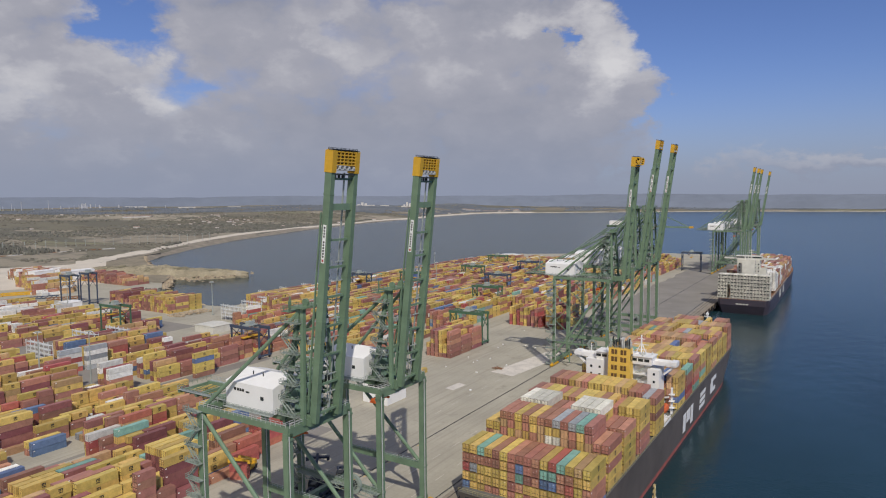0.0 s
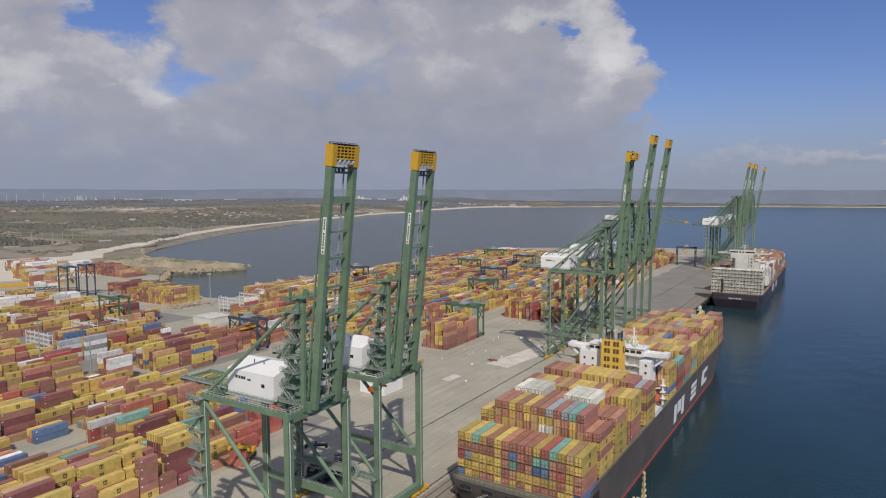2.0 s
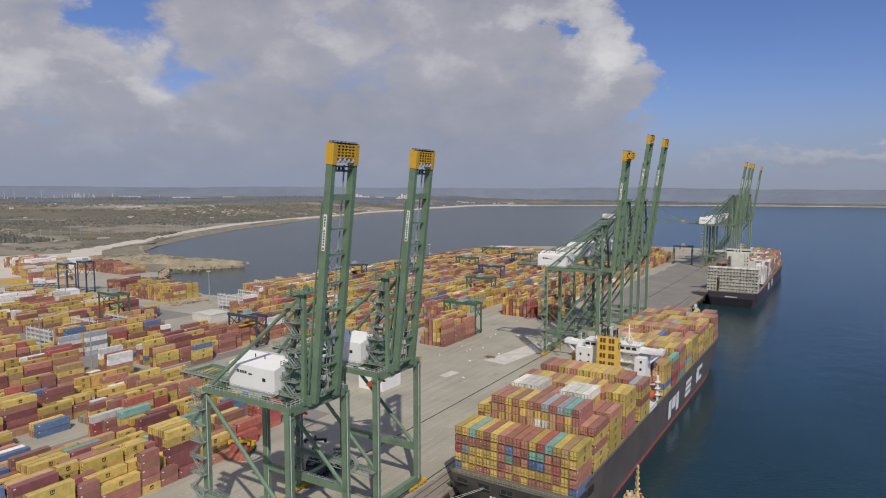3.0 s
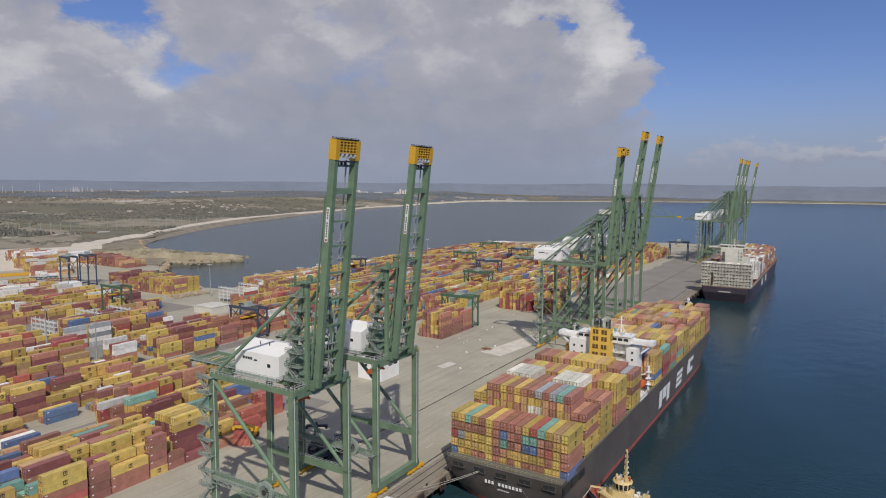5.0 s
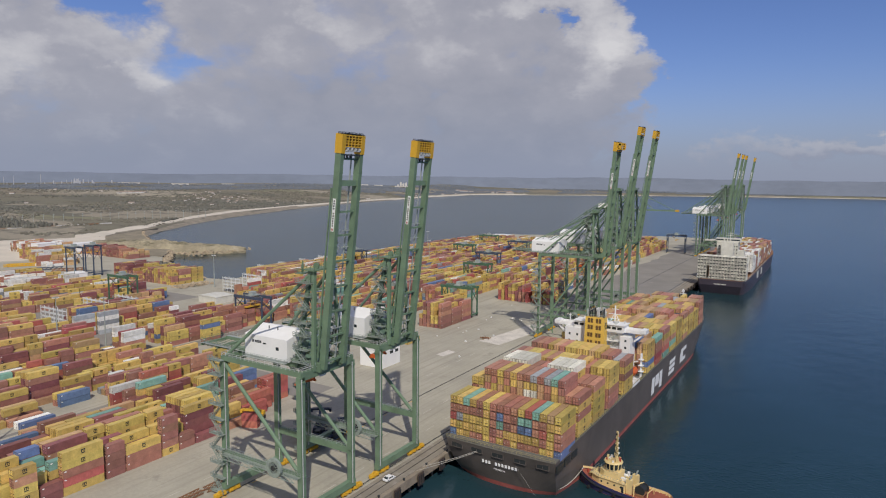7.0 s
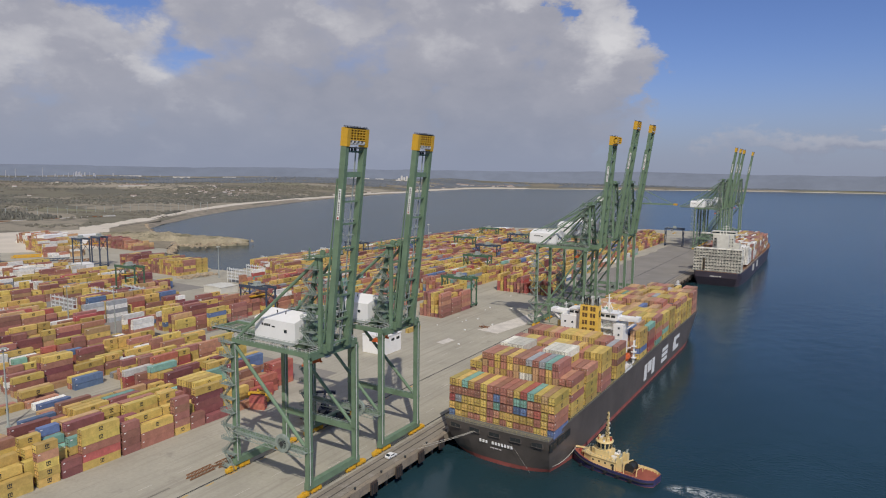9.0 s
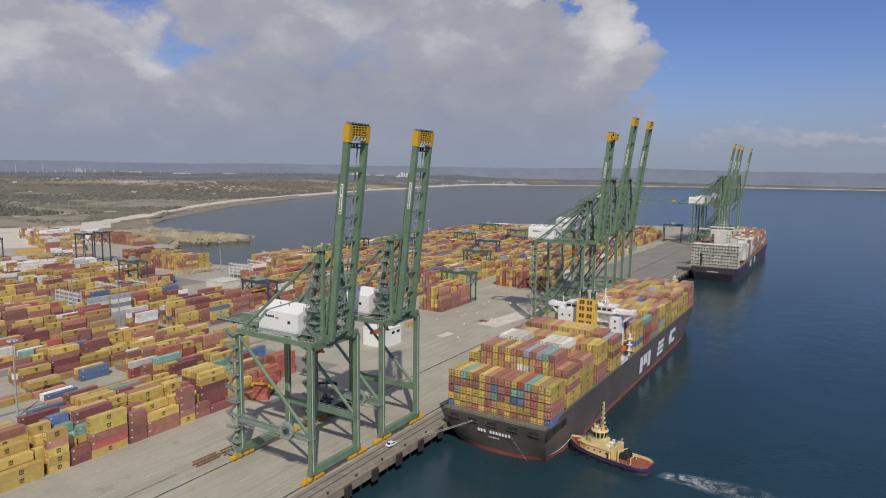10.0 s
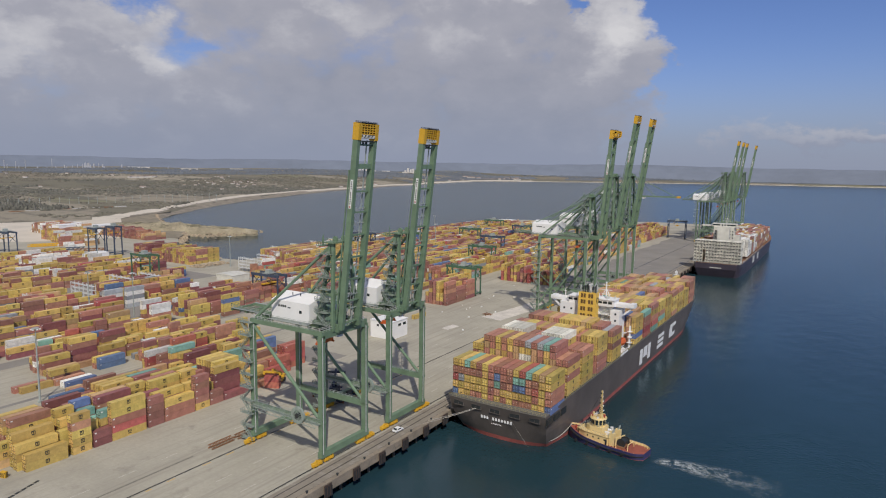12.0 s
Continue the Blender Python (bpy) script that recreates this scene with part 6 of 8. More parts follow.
for sx in (-0.45, 0.45):
    for sy in (-0.45, 0.45):
        tube(bm, (sx, 2.6 + sy, 9.7), (sx * 0.35, 2.4 + sy * 0.35, 19.6), 0.09, 5)
for k in range(12):
    z = 9.9 + 0.8 * k
    w = 0.45 * (1 - 0.65 * k / 12)
    beam(bm, (-w, 2.5 - w, z), (w, 2.5 + w, z + 0.8), 0.09)
    beam(bm, (w, 2.5 - w, z), (-w, 2.5 + w, z + 0.8), 0.09)
for z, w in ((11.4, 1.9), (13.2, 1.5), (15.0, 1.2), (16.8, 0.9), (18.4, 0.6)):
    beam(bm, (-w, 2.5, z), (w, 2.5, z), 0.14)
mast = T("mast", bm, CREAM, "cream lattice mast with lamps")
for z, w in ((11.4, 1.9), (13.2, 1.5), (15.0, 1.2), (16.8, 0.9), (18.4, 0.6)):
    for q in (-0.9, 0.9):
        bm = bmesh.new()
        box(bm, (w * q, 2.5, z + 0.3), (0.42, 0.42, 0.45))
        part("lamp", bm, WHITE if q > 0 else DARK, mast)
bm = bmesh.new()
tube(bm, (2.2, 1.2, 9.7), (2.4, 1.0, 17.0), 0.05, 5)
tube(bm, (0, 2.5, 18.8), (0, -2.4, 4.6), 0.04, 5)
tube(bm, (0, 2.5, 18.8), (0, 9.6, 4.6), 0.04, 5)
part("stay", bm, DARK, mast)
bm = bmesh.new()
beam(bm, (-1.3, 4.4, 10.6), (1.3, 4.4, 10.6), 0.28)
tube(bm, (0, 4.4, 9.7), (0, 4.4, 10.6), 0.14, 6)
part("radar_bar", bm, WHITE, mast)
tr = random.Random(21)
for k in range(9):
    bm = bmesh.new()
    q = 6.283 * k / 9
    h = tr.uniform(0.5, 1.3)
    box(bm, (2.1 * math.cos(q), 3.4 + 2.1 * math.sin(q), 9.7 + h / 2), (tr.uniform(0.3, 0.8), tr.uniform(0.3, 0.8), h))
    part("roof_fitting", bm, (CREAM, WHITE, CREAM, RED)[k % 4], wh)
for k in range(7):
    bm = bmesh.new()
    x, y, h = tr.uniform(-3.0, 3.0), tr.uniform(-2.2, -0.4), tr.uniform(0.6, 1.7)
    box(bm, (x, y, 4.6 + h / 2), (tr.uniform(0.4, 1.1), tr.uniform(0.4, 0.9), h))
    part("deck_fitting", bm, (CREAM, GREY, CREAM, WHITE)[k % 4], dh)
bm = bmesh.new()
tube(bm, (1.5, 1.9, 9.75), (1.5, 1.9, 10.5), 0.4, 8)
part("fire_monitor", bm, RED, wh)
for s in (-1, 1):
    bm = bmesh.new()
    span(bm, s * 2.3 - 0.65, s * 2.3 + 0.65, -4.2, -2.4, 1.6, 6.2)
    fn = T("funnel", bm, CREAM, "cream funnel casing")
    for q in (-0.3, 0.3):
        bm = bmesh.new()
        tube(bm, (s * 2.3 + q, -3.4, 6.2), (s * 2.3 + q, -3.8, 7.5), 0.22, 8)
        part("exhaust_pipe", bm, GREY, fn)
bm = bmesh.new()
tube(bm, (-1.5, -6.4, 3.2), (1.5, -6.4, 3.2), 1.15, 14)
wn = T("towing_winch", bm, DARK, "dark towing winch drum")
for x in (-1.7, 1.7):
    bm = bmesh.new()
    tube(bm, (x - 0.12, -6.4, 3.2), (x + 0.12, -6.4, 3.2), 1.6, 16)
    part("drum_flange", bm, DARK, wn)
bm = bmesh.new()
span(bm, -2.4, 2.4, -7.6, -5.2, 1.5, 2.1)
part("bed", bm, RUST, wn)
bm = bmesh.new()
for s in (-1, 1):
    tube(bm, (s * 2.6, -9.2, 1.5), (s * 2.2, -9.2, 3.6), 0.16, 6)
tube(bm, (-2.2, -9.2, 3.6), (2.2, -9.2, 3.6), 0.16, 6)
T("towing_bow", bm, CREAM)
bm = bmesh.new()
tube(bm, (-2.9, -5.0, 1.5), (-2.9, -5.0, 5.2), 0.22, 8)
beam(bm, (-2.9, -5.0, 5.1), (-1.4, -7.6, 6.4), 0.28)
T("deck_crane", bm, CREAM, "small cream deck crane")
bm = bmesh.new()
railing(bm, [(-3.8, -2.5, 4.62), (-3.8, 6.5, 4.62), (-2.5, 9.8, 4.62), (2.5, 9.8, 4.62), (3.8, 6.5, 4.62), (3.8, -2.5, 4.62), (-3.8, -2.5, 4.62)], 1.0, 1.0, 0.05)
T("railing", bm, GREY)
bm = bmesh.new()
railing(bm, [(-2.4, 0.7, 6.6), (-2.4, 5.4, 6.6), (-1.5, 7.0, 6.6), (1.5, 7.0, 6.6), (2.4, 5.4, 6.6), (2.4, 0.7, 6.6)], 0.9, 0.9, 0.05)
T("railing", bm, GREY)
for s in (-1, 1):
    for k in range(9):
        bm = bmesh.new()
        y = -13.6 + 1.15 * k
        beam(bm, (s * (tug_section(max(0, y + LT / 2) / LT) - 0.15), y, 2.3), (s * (tug_section((y + LT / 2) / LT) - 0.75), y, 1.5), 0.22)
        T("bulwark_stay", bm, CREAM)
for y, x in ((12.2, 0), (10.8, -1.2), (10.8, 1.2)):
    bm = bmesh.new()
    tube(bm, (x, y, 2.6), (x, y, 4.2), 0.25, 8)
    T("bitt", bm, RED if x == 0 else CREAM)
bm = bmesh.new()
box(bm, (-1.2, -0.9, 5.1), (1.0, 1.8, 0.9))
T("deck_locker", bm, WHITE)
bm = bmesh.new()
tube(bm, (1.5, -1.4, 5.2), (1.5, 0.2, 5.2), 0.55, 10)
T("life_raft", bm, WHITE)

# ---- yard cranes ----


def rtg(x, y, material, label, span_x=23.5, h=19.0, rz=0.0, wheelbase=7.5):
    """Rubber-tyred gantry over the stacks; x, y at its middle."""
    g = thing("gantry_crane", label, "crane", "yard gantry cranes", (x, y, 0), rz)
    for sx in (-span_x / 2, span_x / 2):
        bm = bmesh.new()
        span(bm, sx - 0.5, sx + 0.5, -wheelbase / 2 - 1.2, wheelbase / 2 + 1.2, 1.3, 2.2)
        part("sill_beam", bm, material, g)
        for sy in (-wheelbase / 2, wheelbase / 2):
            bm = bmesh.new()
            beam(bm, (sx, sy, 2.0), (sx, sy, h), 0.9, 0.8)
            part("leg", bm, material, g)
            bm = bmesh.new()
            tube(bm, (sx - 0.3, sy, 0.75), (sx + 0.3, sy, 0.75), 0.75, 12)
            part("wheel", bm, RUBBER, g)
        bm = bmesh.new()
        beam(bm, (sx, -wheelbase / 2, h * 0.55), (sx, wheelbase / 2, h - 0.5), 0.35)
        beam(bm, (sx, wheelbase / 2, h * 0.55), (sx, -wheelbase / 2, h - 0.5), 0.35)
        part("brace", bm, material, g)
    for sy in (-wheelbase / 2, wheelbase / 2):
        bm = bmesh.new()
        span(bm, -span_x / 2 - 1.0, span_x / 2 + 1.0, sy - 0.5, sy + 0.5, h - 0.2, h + 1.5)
        gi = part("girder", bm, material, g)
        bm = bmesh.new()
        railing(bm, [(-span_x / 2, sy, h + 1.5), (span_x / 2, sy, h + 1.5)], step=2.4, r=0.08)
        part("railing", bm, GREY, gi)
    bm = bmesh.new()
    span(bm, -2.5, 2.5, -wheelbase / 2, wheelbase / 2, h + 1.5, h + 2.0)
    span(bm, -1.8, 1.6, -1.8, 1.6, h + 2.0, h + 4.0)
    part("trolley", bm, GREY, g)
    bm = bmesh.new()
    span(bm, -4.6, -2.6, -1, 1, h - 2.8, h - 0.3)
    part("cabin", bm, WHITE, g)
    bm = bmesh.new()
    span(bm, -1.2, 1.2, -6.0, 6.0, h - 5.4, h - 4.8)
    for s in (-2, 2):
        beam(bm, (0, s, h - 4.8), (0, s, h + 1.4), 0.1)
    part("spreader", bm, YELLOW, g)
    return g


DGREEN = mat("dark_green_paint", (0.06, 0.13, 0.08), 0.55, var=0.15)
DBLUE = mat("dark_blue_grey_paint", (0.05, 0.07, 0.11), 0.55, var=0.15)
rtg(-103.5, 156, DGREEN, "dark green gantry crane straddling a container stack")
rtg(-330, 55, DGREEN, "dark green gantry crane over the rear stacks")
rtg(-197, 58, DBLUE, "dark blue gantry crane over the yard stacks", h=17)
rtg(-489, 108, DBLUE, "dark blue gantry crane beside the rear basin road", span_x=15, h=25)
rtg(-474, 117, DBLUE, "dark blue gantry crane beside the rear basin road", span_x=13, h=27)
rtg(-565, 62, DBLUE, "dark blue gantry crane beside the rear yard road", span_x=26, h=20)
for x, y in ((-150, 268), (-180, 345), (-262, 320), (-238, 400), (-300, 285), (-205, 470), (-270, 520)):
    rtg(x, y, DBLUE if (x + y) % 2 else DGREEN, "dark gantry crane over the far yard stacks")
rtg(-62, 640, DBLUE, "dark blue gantry crane on the far apron", span_x=22, h=22)

# ---- buildings and masts of the yard ----


def building(name, x0, x1, y0, y1, h, material, label, windows=(), slope=0.6):
    b = thing(name, label, "building", "", ((x0 + x1) / 2, (y0 + y1) / 2, 0))
    w, l = abs(x1 - x0) / 2, abs(y1 - y0) / 2
    bm = bmesh.new()
    span(bm, -w, w, -l, l, 0, h)
    wall = part("wall", bm, material, b)
    bm = bmesh.new()
    prof = [(-w - 0.3, h), (w + 0.3, h), (w + 0.3, h + 0.25), (0, h + 0.25 + slope), (-w - 0.3, h + 0.25)]
    a = [bm.verts.new((p, -l - 0.3, z)) for p, z in prof]
    c = [bm.verts.new((p, l + 0.3, z)) for p, z in prof]
    bm.faces.new(a), bm.faces.new(c[::-1])
    for i in range(5):
        bm.faces.new((a[i], a[(i + 1) % 5], c[(i + 1) % 5], c[i]))
    part("roof", bm, material, b)
    for sx, yc, z0, ww, hh in windows:
        bm = bmesh.new()
        if sx == "x":
            span(bm, w, w + 0.06, yc - ww / 2, yc + ww / 2, z0, z0 + hh)
        else:
            span(bm, yc - ww / 2, yc + ww / 2, -l - 0.06, -l, z0, z0 + hh)
        part("window", bm, GLASS, wall)
    return b


building("hut", -85, -71, 25.5, 40, 9.2, WHITE, "white two-storey hut standing on the apron", (("x", 0.0, 6.2, 2.6, 1.4), ("x", 4.4, 6.2, 2.6, 1.4), ("y", -2, 6.2, 1.4, 1.2)), 0.3)
building("shed", -287, -268, 87, 103, 4.8, IVORY, "plain cream shed behind the yard stacks")
building("shed", -490, -476, 62, 80, 5, WHITE, "small white flat shed in the rear yard")
building("shed", -478, -462, 92, 104, 5, WHITE, "small white flat shed in the rear yard")
building("shed", -684, -668, 165, 185, 13, WHITE, "tall white store in the rear yard")
building("shed", -690, -672, 205, 235, 9, WHITE, "low white store beside the rear road")
building("shed", -720, -690, 60, 100, 7, WHITE, "low white shed beside the rear road")
building("shed", -350, -322, 640, 700, 5, WHITE, "white warehouse at the far quay")
building("shed", -330, -300, 590, 628, 5, WHITE, "white warehouse at the far quay")
building("shed", -250, -215, 660, 700, 7, WHITE, "white warehouse at the far quay")


def light_mast(x, y, h):
    m = thing("light_mast", "tall galvanised light mast with lamp ring", "mast", "light masts", (x, y, 0))
    bm = bmesh.new()
    tube(bm, (0, 0, 0), (0, 0, h), 0.42, 10, 0.18)
    box(bm, (0, 0, 0.3), (1.4, 1.4, 0.6))
    part("pole", bm, GREY, m)
    bm = bmesh.new()
    tube(bm, (0, 0, h - 0.2), (0, 0, h), 1.3, 12)
    part("ring", bm, GREY, m)
    for k in range(6):
        a = k * math.pi / 3
        bm = bmesh.new()
        box(bm, (1.4 * math.cos(a), 1.4 * math.sin(a), h - 0.45), (0.55, 0.55, 0.4))
        part("lamp", bm, WHITE, m)


for x, y, h in ((-128, -122, 29), (-331, 137, 27), (-239, -40, 28), (-218, -26, 28), (-240, 330, 30), (-170, 420, 30), (-95, 560, 30), (-60, 760, 32), (-430, 75, 28), (-300, 420, 30)):
    light_mast(x, y, h)


RACK = mat("pale_grey_rack_paint", (0.66, 0.67, 0.66), 0.5, var=0.1)


def reefer_rack(x, y, n, tiers=4):
    """White steel access gantry for refrigerated boxes, along x."""
    g = thing("reefer_rack", "white steel access rack for refrigerated containers", "rack", "reefer racks", (x, y, 0))
    for k in range(n):
        bm = bmesh.new()
        for s in (-1.2, 1.2):
            beam(bm, (-k * 5.0, s, 0), (-k * 5.0, s, tiers * 2.7 + 1.2), 0.3)
        part("post", bm, RACK, g)
    for t in range(1, tiers + 1):
        bm = bmesh.new()
        span(bm, -(n - 1) * 5.0, 0, -1.1, 1.1, t * 2.7 - 0.12, t * 2.7)
        railing(bm, [(-(n - 1) * 5.0, -1.2, t * 2.7), (0, -1.2, t * 2.7)], step=2.5, r=0.14)
        part("platform", bm, RACK, g)


for x, y, n in ((-262, -52, 6), (-280, -14, 6), (-286, 16, 6), (-284, 34, 5), (-256, -84, 5), (-288, 128, 5), (-290, 150, 5), (-296, 172, 5), (-322, 196, 5), (-322, 222, 5), (-322, 250, 5), (-324, 280, 5)):
    reefer_rack(x, y, n, 4)

# ---- quay furniture ----
FENDER = mat("weathered_fender", (0.06, 0.042, 0.035), 0.9, var=0.35, scale=0.8, stain=(0.13, 0.09, 0.07), stain_at=0.55)
for k in range(46):
    y = -135.2 + 12.75 * k
    f = thing("fender", "black rubber quay fender hanging on the wall", "fender", "quay fenders", (EDGE, y, -1.4))
    bm = bmesh.new()
    for z in (-0.9, 0.9):
        tube(bm, (0, 0, z * 0.7), (0.7, 0, z * 0.7), 0.55, 10)
    part("cone", bm, RUBBER, f)
    bm = bmesh.new()
    span(bm, 0.7, 1.05, -1.5, 1.5, -1.9, 1.85)
    part("panel", bm, FENDER, f)
    bm = bmesh.new()
    for q in (-1.2, 0.0, 1.2):
        tube(bm, (1.15, q, 1.3), (1.15, q, -1.9), 0.28, 8)
    part("roller", bm, RUBBER, f)
    if k < 30:
        b = thing("bollard", "dark cast mooring bollard on the coping", "bollard", "bollards", (EDGE - 0.9, y + 6.0, 0.25))
        bm = bmesh.new()
        tube(bm, (0, 0, 0), (0, 0, 0.5), 0.28, 8, 0.22)
        tube(bm, (0, 0, 0.5), (0, 0, 0.68), 0.42, 8, 0.36)
        part("post", bm, DARK, b)
for x in (-4.0, -34.0):
    bm = bmesh.new()
    span(bm, x - 0.08, x + 0.08, -900, 880, 0.004, 0.12)
    for s in (-1, 1):
        span(bm, x + s * 0.3 - 0.05, x + s * 0.3 + 0.05, -900, 880, 0.004, 0.016)
    tagged(finish("crane_rail", bm, DARK), "dark steel crane rail set in the apron", "rail", kind="structure")
PAINT = mat("worn_road_paint", (0.55, 0.52, 0.45), 0.8, var=0.2, scale=0.8, stain=(0.33, 0.3, 0.26), stain_at=0.5)
STREAK = mat("tyre_dark_concrete", (0.25, 0.22, 0.175), 0.9, var=0.15, scale=0.08, fine=0.7, stain=(0.34, 0.31, 0.27), stain_at=0.52)
for x in (-11, -21.4, -47):
    bm = bmesh.new()
    for k in range(48):
        y = -420 + k * 14
        span(bm, x - 0.12, x + 0.12, y, y + 5.5, 0.004, 0.012)
    tagged(finish("lane_marking", bm, PAINT), "worn white lane marking on the apron", "marking", kind="structure")
ry = random.Random(6)
for k in range(16):
    bm = bmesh.new()
    y = -150 + 9.5 * k + ry.uniform(-3, 3)
    span(bm, -33.2, -32.85, y, y + ry.uniform(1.2, 3.5), 0.004, 0.012)
    tagged(finish("rail_marking", bm, YELLOW), "worn yellow paint mark beside the crane rail", "marking", kind="structure")
bm = bmesh.new()
span(bm, -2.6, EDGE - 1.7, -600, 880, 0.004, 0.008)
tagged(finish("quay_strip", bm, STREAK), "brown stained strip along the quay edge", "pavement", kind="structure")
SLOT = mat("dark_slot_steel", (0.09, 0.08, 0.07), 0.8, var=0.3, scale=0.3)
for x0, x1, h in ((-1.15, -0.75, 0.03), (1.7, 1.95, 0.14), (4.25, 4.55, 0.05)):
    bm = bmesh.new()
    span(bm, x0, x1, -600, 880, 0.004, h)
    tagged(finish("cable_slot", bm, SLOT), "dark cable slot along the quay edge", "slot", kind="structure")
bm = bmesh.new()
span(bm, -300, -72, -27, -9, 0.004, 0.01)
for x0, x1 in ((-135, -132.5), (-191, -181), (-252, -240)):
    span(bm, x0, x1, -600, -27, 0.004, 0.01)
    span(bm, x0, x1, -9, 60, 0.004, 0.01)
span(bm, -420, -302, -500, 100, 0.004, 0.01)
# far apron: cloud shade laid down as a darker patch with a wobbling edge
shade_edge = [(-2.7, 880), (-2.7, 226)]
for k in range(60):
    u = k / 59
    wobble = noise.noise(Vector((k * 0.37, 3, 0))) + 0.6 * noise.noise(Vector((k * 1.1, 9, 0)))
    if u < 0.25:
        shade_edge.append((-3 - 216 * u + 4 * wobble, 226 + 160 * u + 9 * wobble))
    else:
        shade_edge.append((-57 - 12 * math.sin(3.0 * u) + 7 * wobble, 266 + 810 * (u - 0.25)))
slab(bm, shade_edge, 0.004, 0.01)
tagged(finish("yard_road", bm, ROAD_AND_SHADE), "worn asphalt yard road between stacks, and cloud shade painted on the far apron", "road", kind="structure")
bm = bmesh.new()
slab(bm, [(-58, 100), (-44, 98), (-40, 128), (-42, 158), (-50, 156), (-54, 124)], 0.004, 0.02)
slab(bm, [(-63, 62), (-58, 61), (-57, 72), (-62, 73)], 0.004, 0.02)
tagged(finish("spill", bm, mat("pale_cement_dust", (0.6, 0.56, 0.5), 0.95, var=0.15, scale=0.15, stain=(0.4, 0.37, 0.32), stain_at=0.55)), "pale cement dust spilled on the apron", "spill", kind="structure")
rb = random.Random(31)
for k in range(15):
    s = rb.uniform(0.5, 0.9)
    bm = bmesh.new()
    box(bm, (0, 0, s * 0.4), (s, s * 1.2, s * 0.8))
    bmesh.ops.bevel(bm, geom=bm.edges[:], offset=s * 0.12, segments=1, affect="EDGES")
    o = tagged(finish("block", bm, WHITE), "small white concrete block on the apron", "block", "apron blocks")
    o.matrix_basis = pose(rb.uniform(-88, -50), rb.uniform(60, 215), 0, 0, 0, rb.uniform(0, 90))
rp = thing("scrap_pile", "pile of dark scrap and timber on the apron", "pile", "", (-57, 106, 0))
bm = bmesh.new()
for k in range(40):
    a, d = rb.uniform(0, 6.28), rb.uniform(0, 3.2)
    p = Vector((d * math.cos(a), d * math.sin(a), rb.uniform(0.1, 1.6 - 0.4 * d)))
    p.z = max(0.15, p.z)
    beam(bm, p, p + Vector((rb.uniform(-1.2, 1.2), rb.uniform(-1.2, 1.2), rb.uniform(-0.1, 0.4))), 0.25)
tagged(part("scrap", bm, RUST, rp), kind="stuff")


# ---- vehicles ----
def car(x, y, rz, paint, label):
    c = thing("car", label, "car", "", (x, y, 0), rz)
    bm = bmesh.new()
    prof = [(-2.1, 0.35), (2.1, 0.35), (2.15, 0.75), (1.3, 0.92), (0.75, 1.45), (-1.1, 1.48), (-1.75, 0.98), (-2.15, 0.9)]
    a = [bm.verts.new((-0.86, p, z)) for p, z in prof]
    b = [bm.verts.new((0.86, p, z)) for p, z in prof]
    bm.faces.new(a), bm.faces.new(b[::-1])
    for i in range(len(prof)):
        bm.faces.new((a[i], a[(i + 1) % 8], b[(i + 1) % 8], b[i]))
    bmesh.ops.bevel(bm, geom=bm.edges[:], offset=0.06, segments=1, affect="EDGES")
    part("body", bm, paint, c)
    bm = bmesh.new()
    for s in (-1, 1):
        span(bm, s * 0.865, s * 0.875, -1.0, 0.7, 0.98, 1.38)
    beam(bm, (0, 0.78, 1.44), (0, 1.3, 0.95), 1.5, 0.03)
    beam(bm, (0, -1.14, 1.46), (0, -1.74, 1.0), 1.5, 0.03)
    part("window", bm, GLASS, c)
    for sx in (-0.8, 0.8):
        for sy in (-1.3, 1.35):
            bm = bmesh.new()
            tube(bm, (sx - 0.11, sy, 0.33), (sx + 0.11, sy, 0.33), 0.33, 12)
            w = part("wheel", bm, RUBBER, c)
            bm = bmesh.new()
            tube(bm, (sx - 0.12, sy, 0.33), (sx + 0.12, sy, 0.33), 0.18, 8)
            part("rim", bm, GREY, w)


car(1.0, -67.3, -6, WHITE, "white estate car parked on the quay edge")


def lift_truck(x, y, rz, paint, label, arm=True):
    v = thing("reach_stacker", label, "truck", "", (x, y, 0), rz)
    bm = bmesh.new()
    span(bm, -1.7, 1.7, -4, 3.4, 1.0, 2.2)
    span(bm, -1.6, 1.6, -4.4, -2.4, 1.4, 3.0)
    part("chassis", bm, paint, v)
    bm = bmesh.new()
    span(bm, -0.9, 0.9, -1.2, 1.0, 2.2, 4.0)
    part("cabin", bm, GLASS, v)
    for sx in (-1.6, 1.6):
        for sy in (-2.8, 2.4):
            bm = bmesh.new()
            tube(bm, (sx - 0.4, sy, 0.85), (sx + 0.4, sy, 0.85), 0.85, 14)
            part("wheel", bm, RUBBER, v)
    if arm:
        bm = bmesh.new()
        beam(bm, (0, -3.2, 3.2), (0, 5.6, 7.6), 0.8, 0.9)
        part("boom", bm, paint, v)
        bm = bmesh.new()
        span(bm, -3.2, 3.2, 5.0, 6.2, 6.2, 6.9)
        for s in (-1, 1):
            span(bm, s * 3.9, s * 3.0, 5.0, 6.4, 5.5, 6.7)
        part("spreader", bm, paint, v, "yellow telescopic spreader")


lift_truck(-70.1, -55.4, 205, YELLOW, "yellow reach stacker setting down a red container")
for k in range(2):
    ob = container(-67.9, -60.5, 2.6 * k, "red", 6.06, "under a reach stacker", "yard containers")
    ob.rotation_euler.z = radians(115)
NIGHT = mat("blue_black_paint", (0.03, 0.042, 0.075), 0.5, var=0.25, stain=(0.12, 0.09, 0.07), stain_at=0.64)
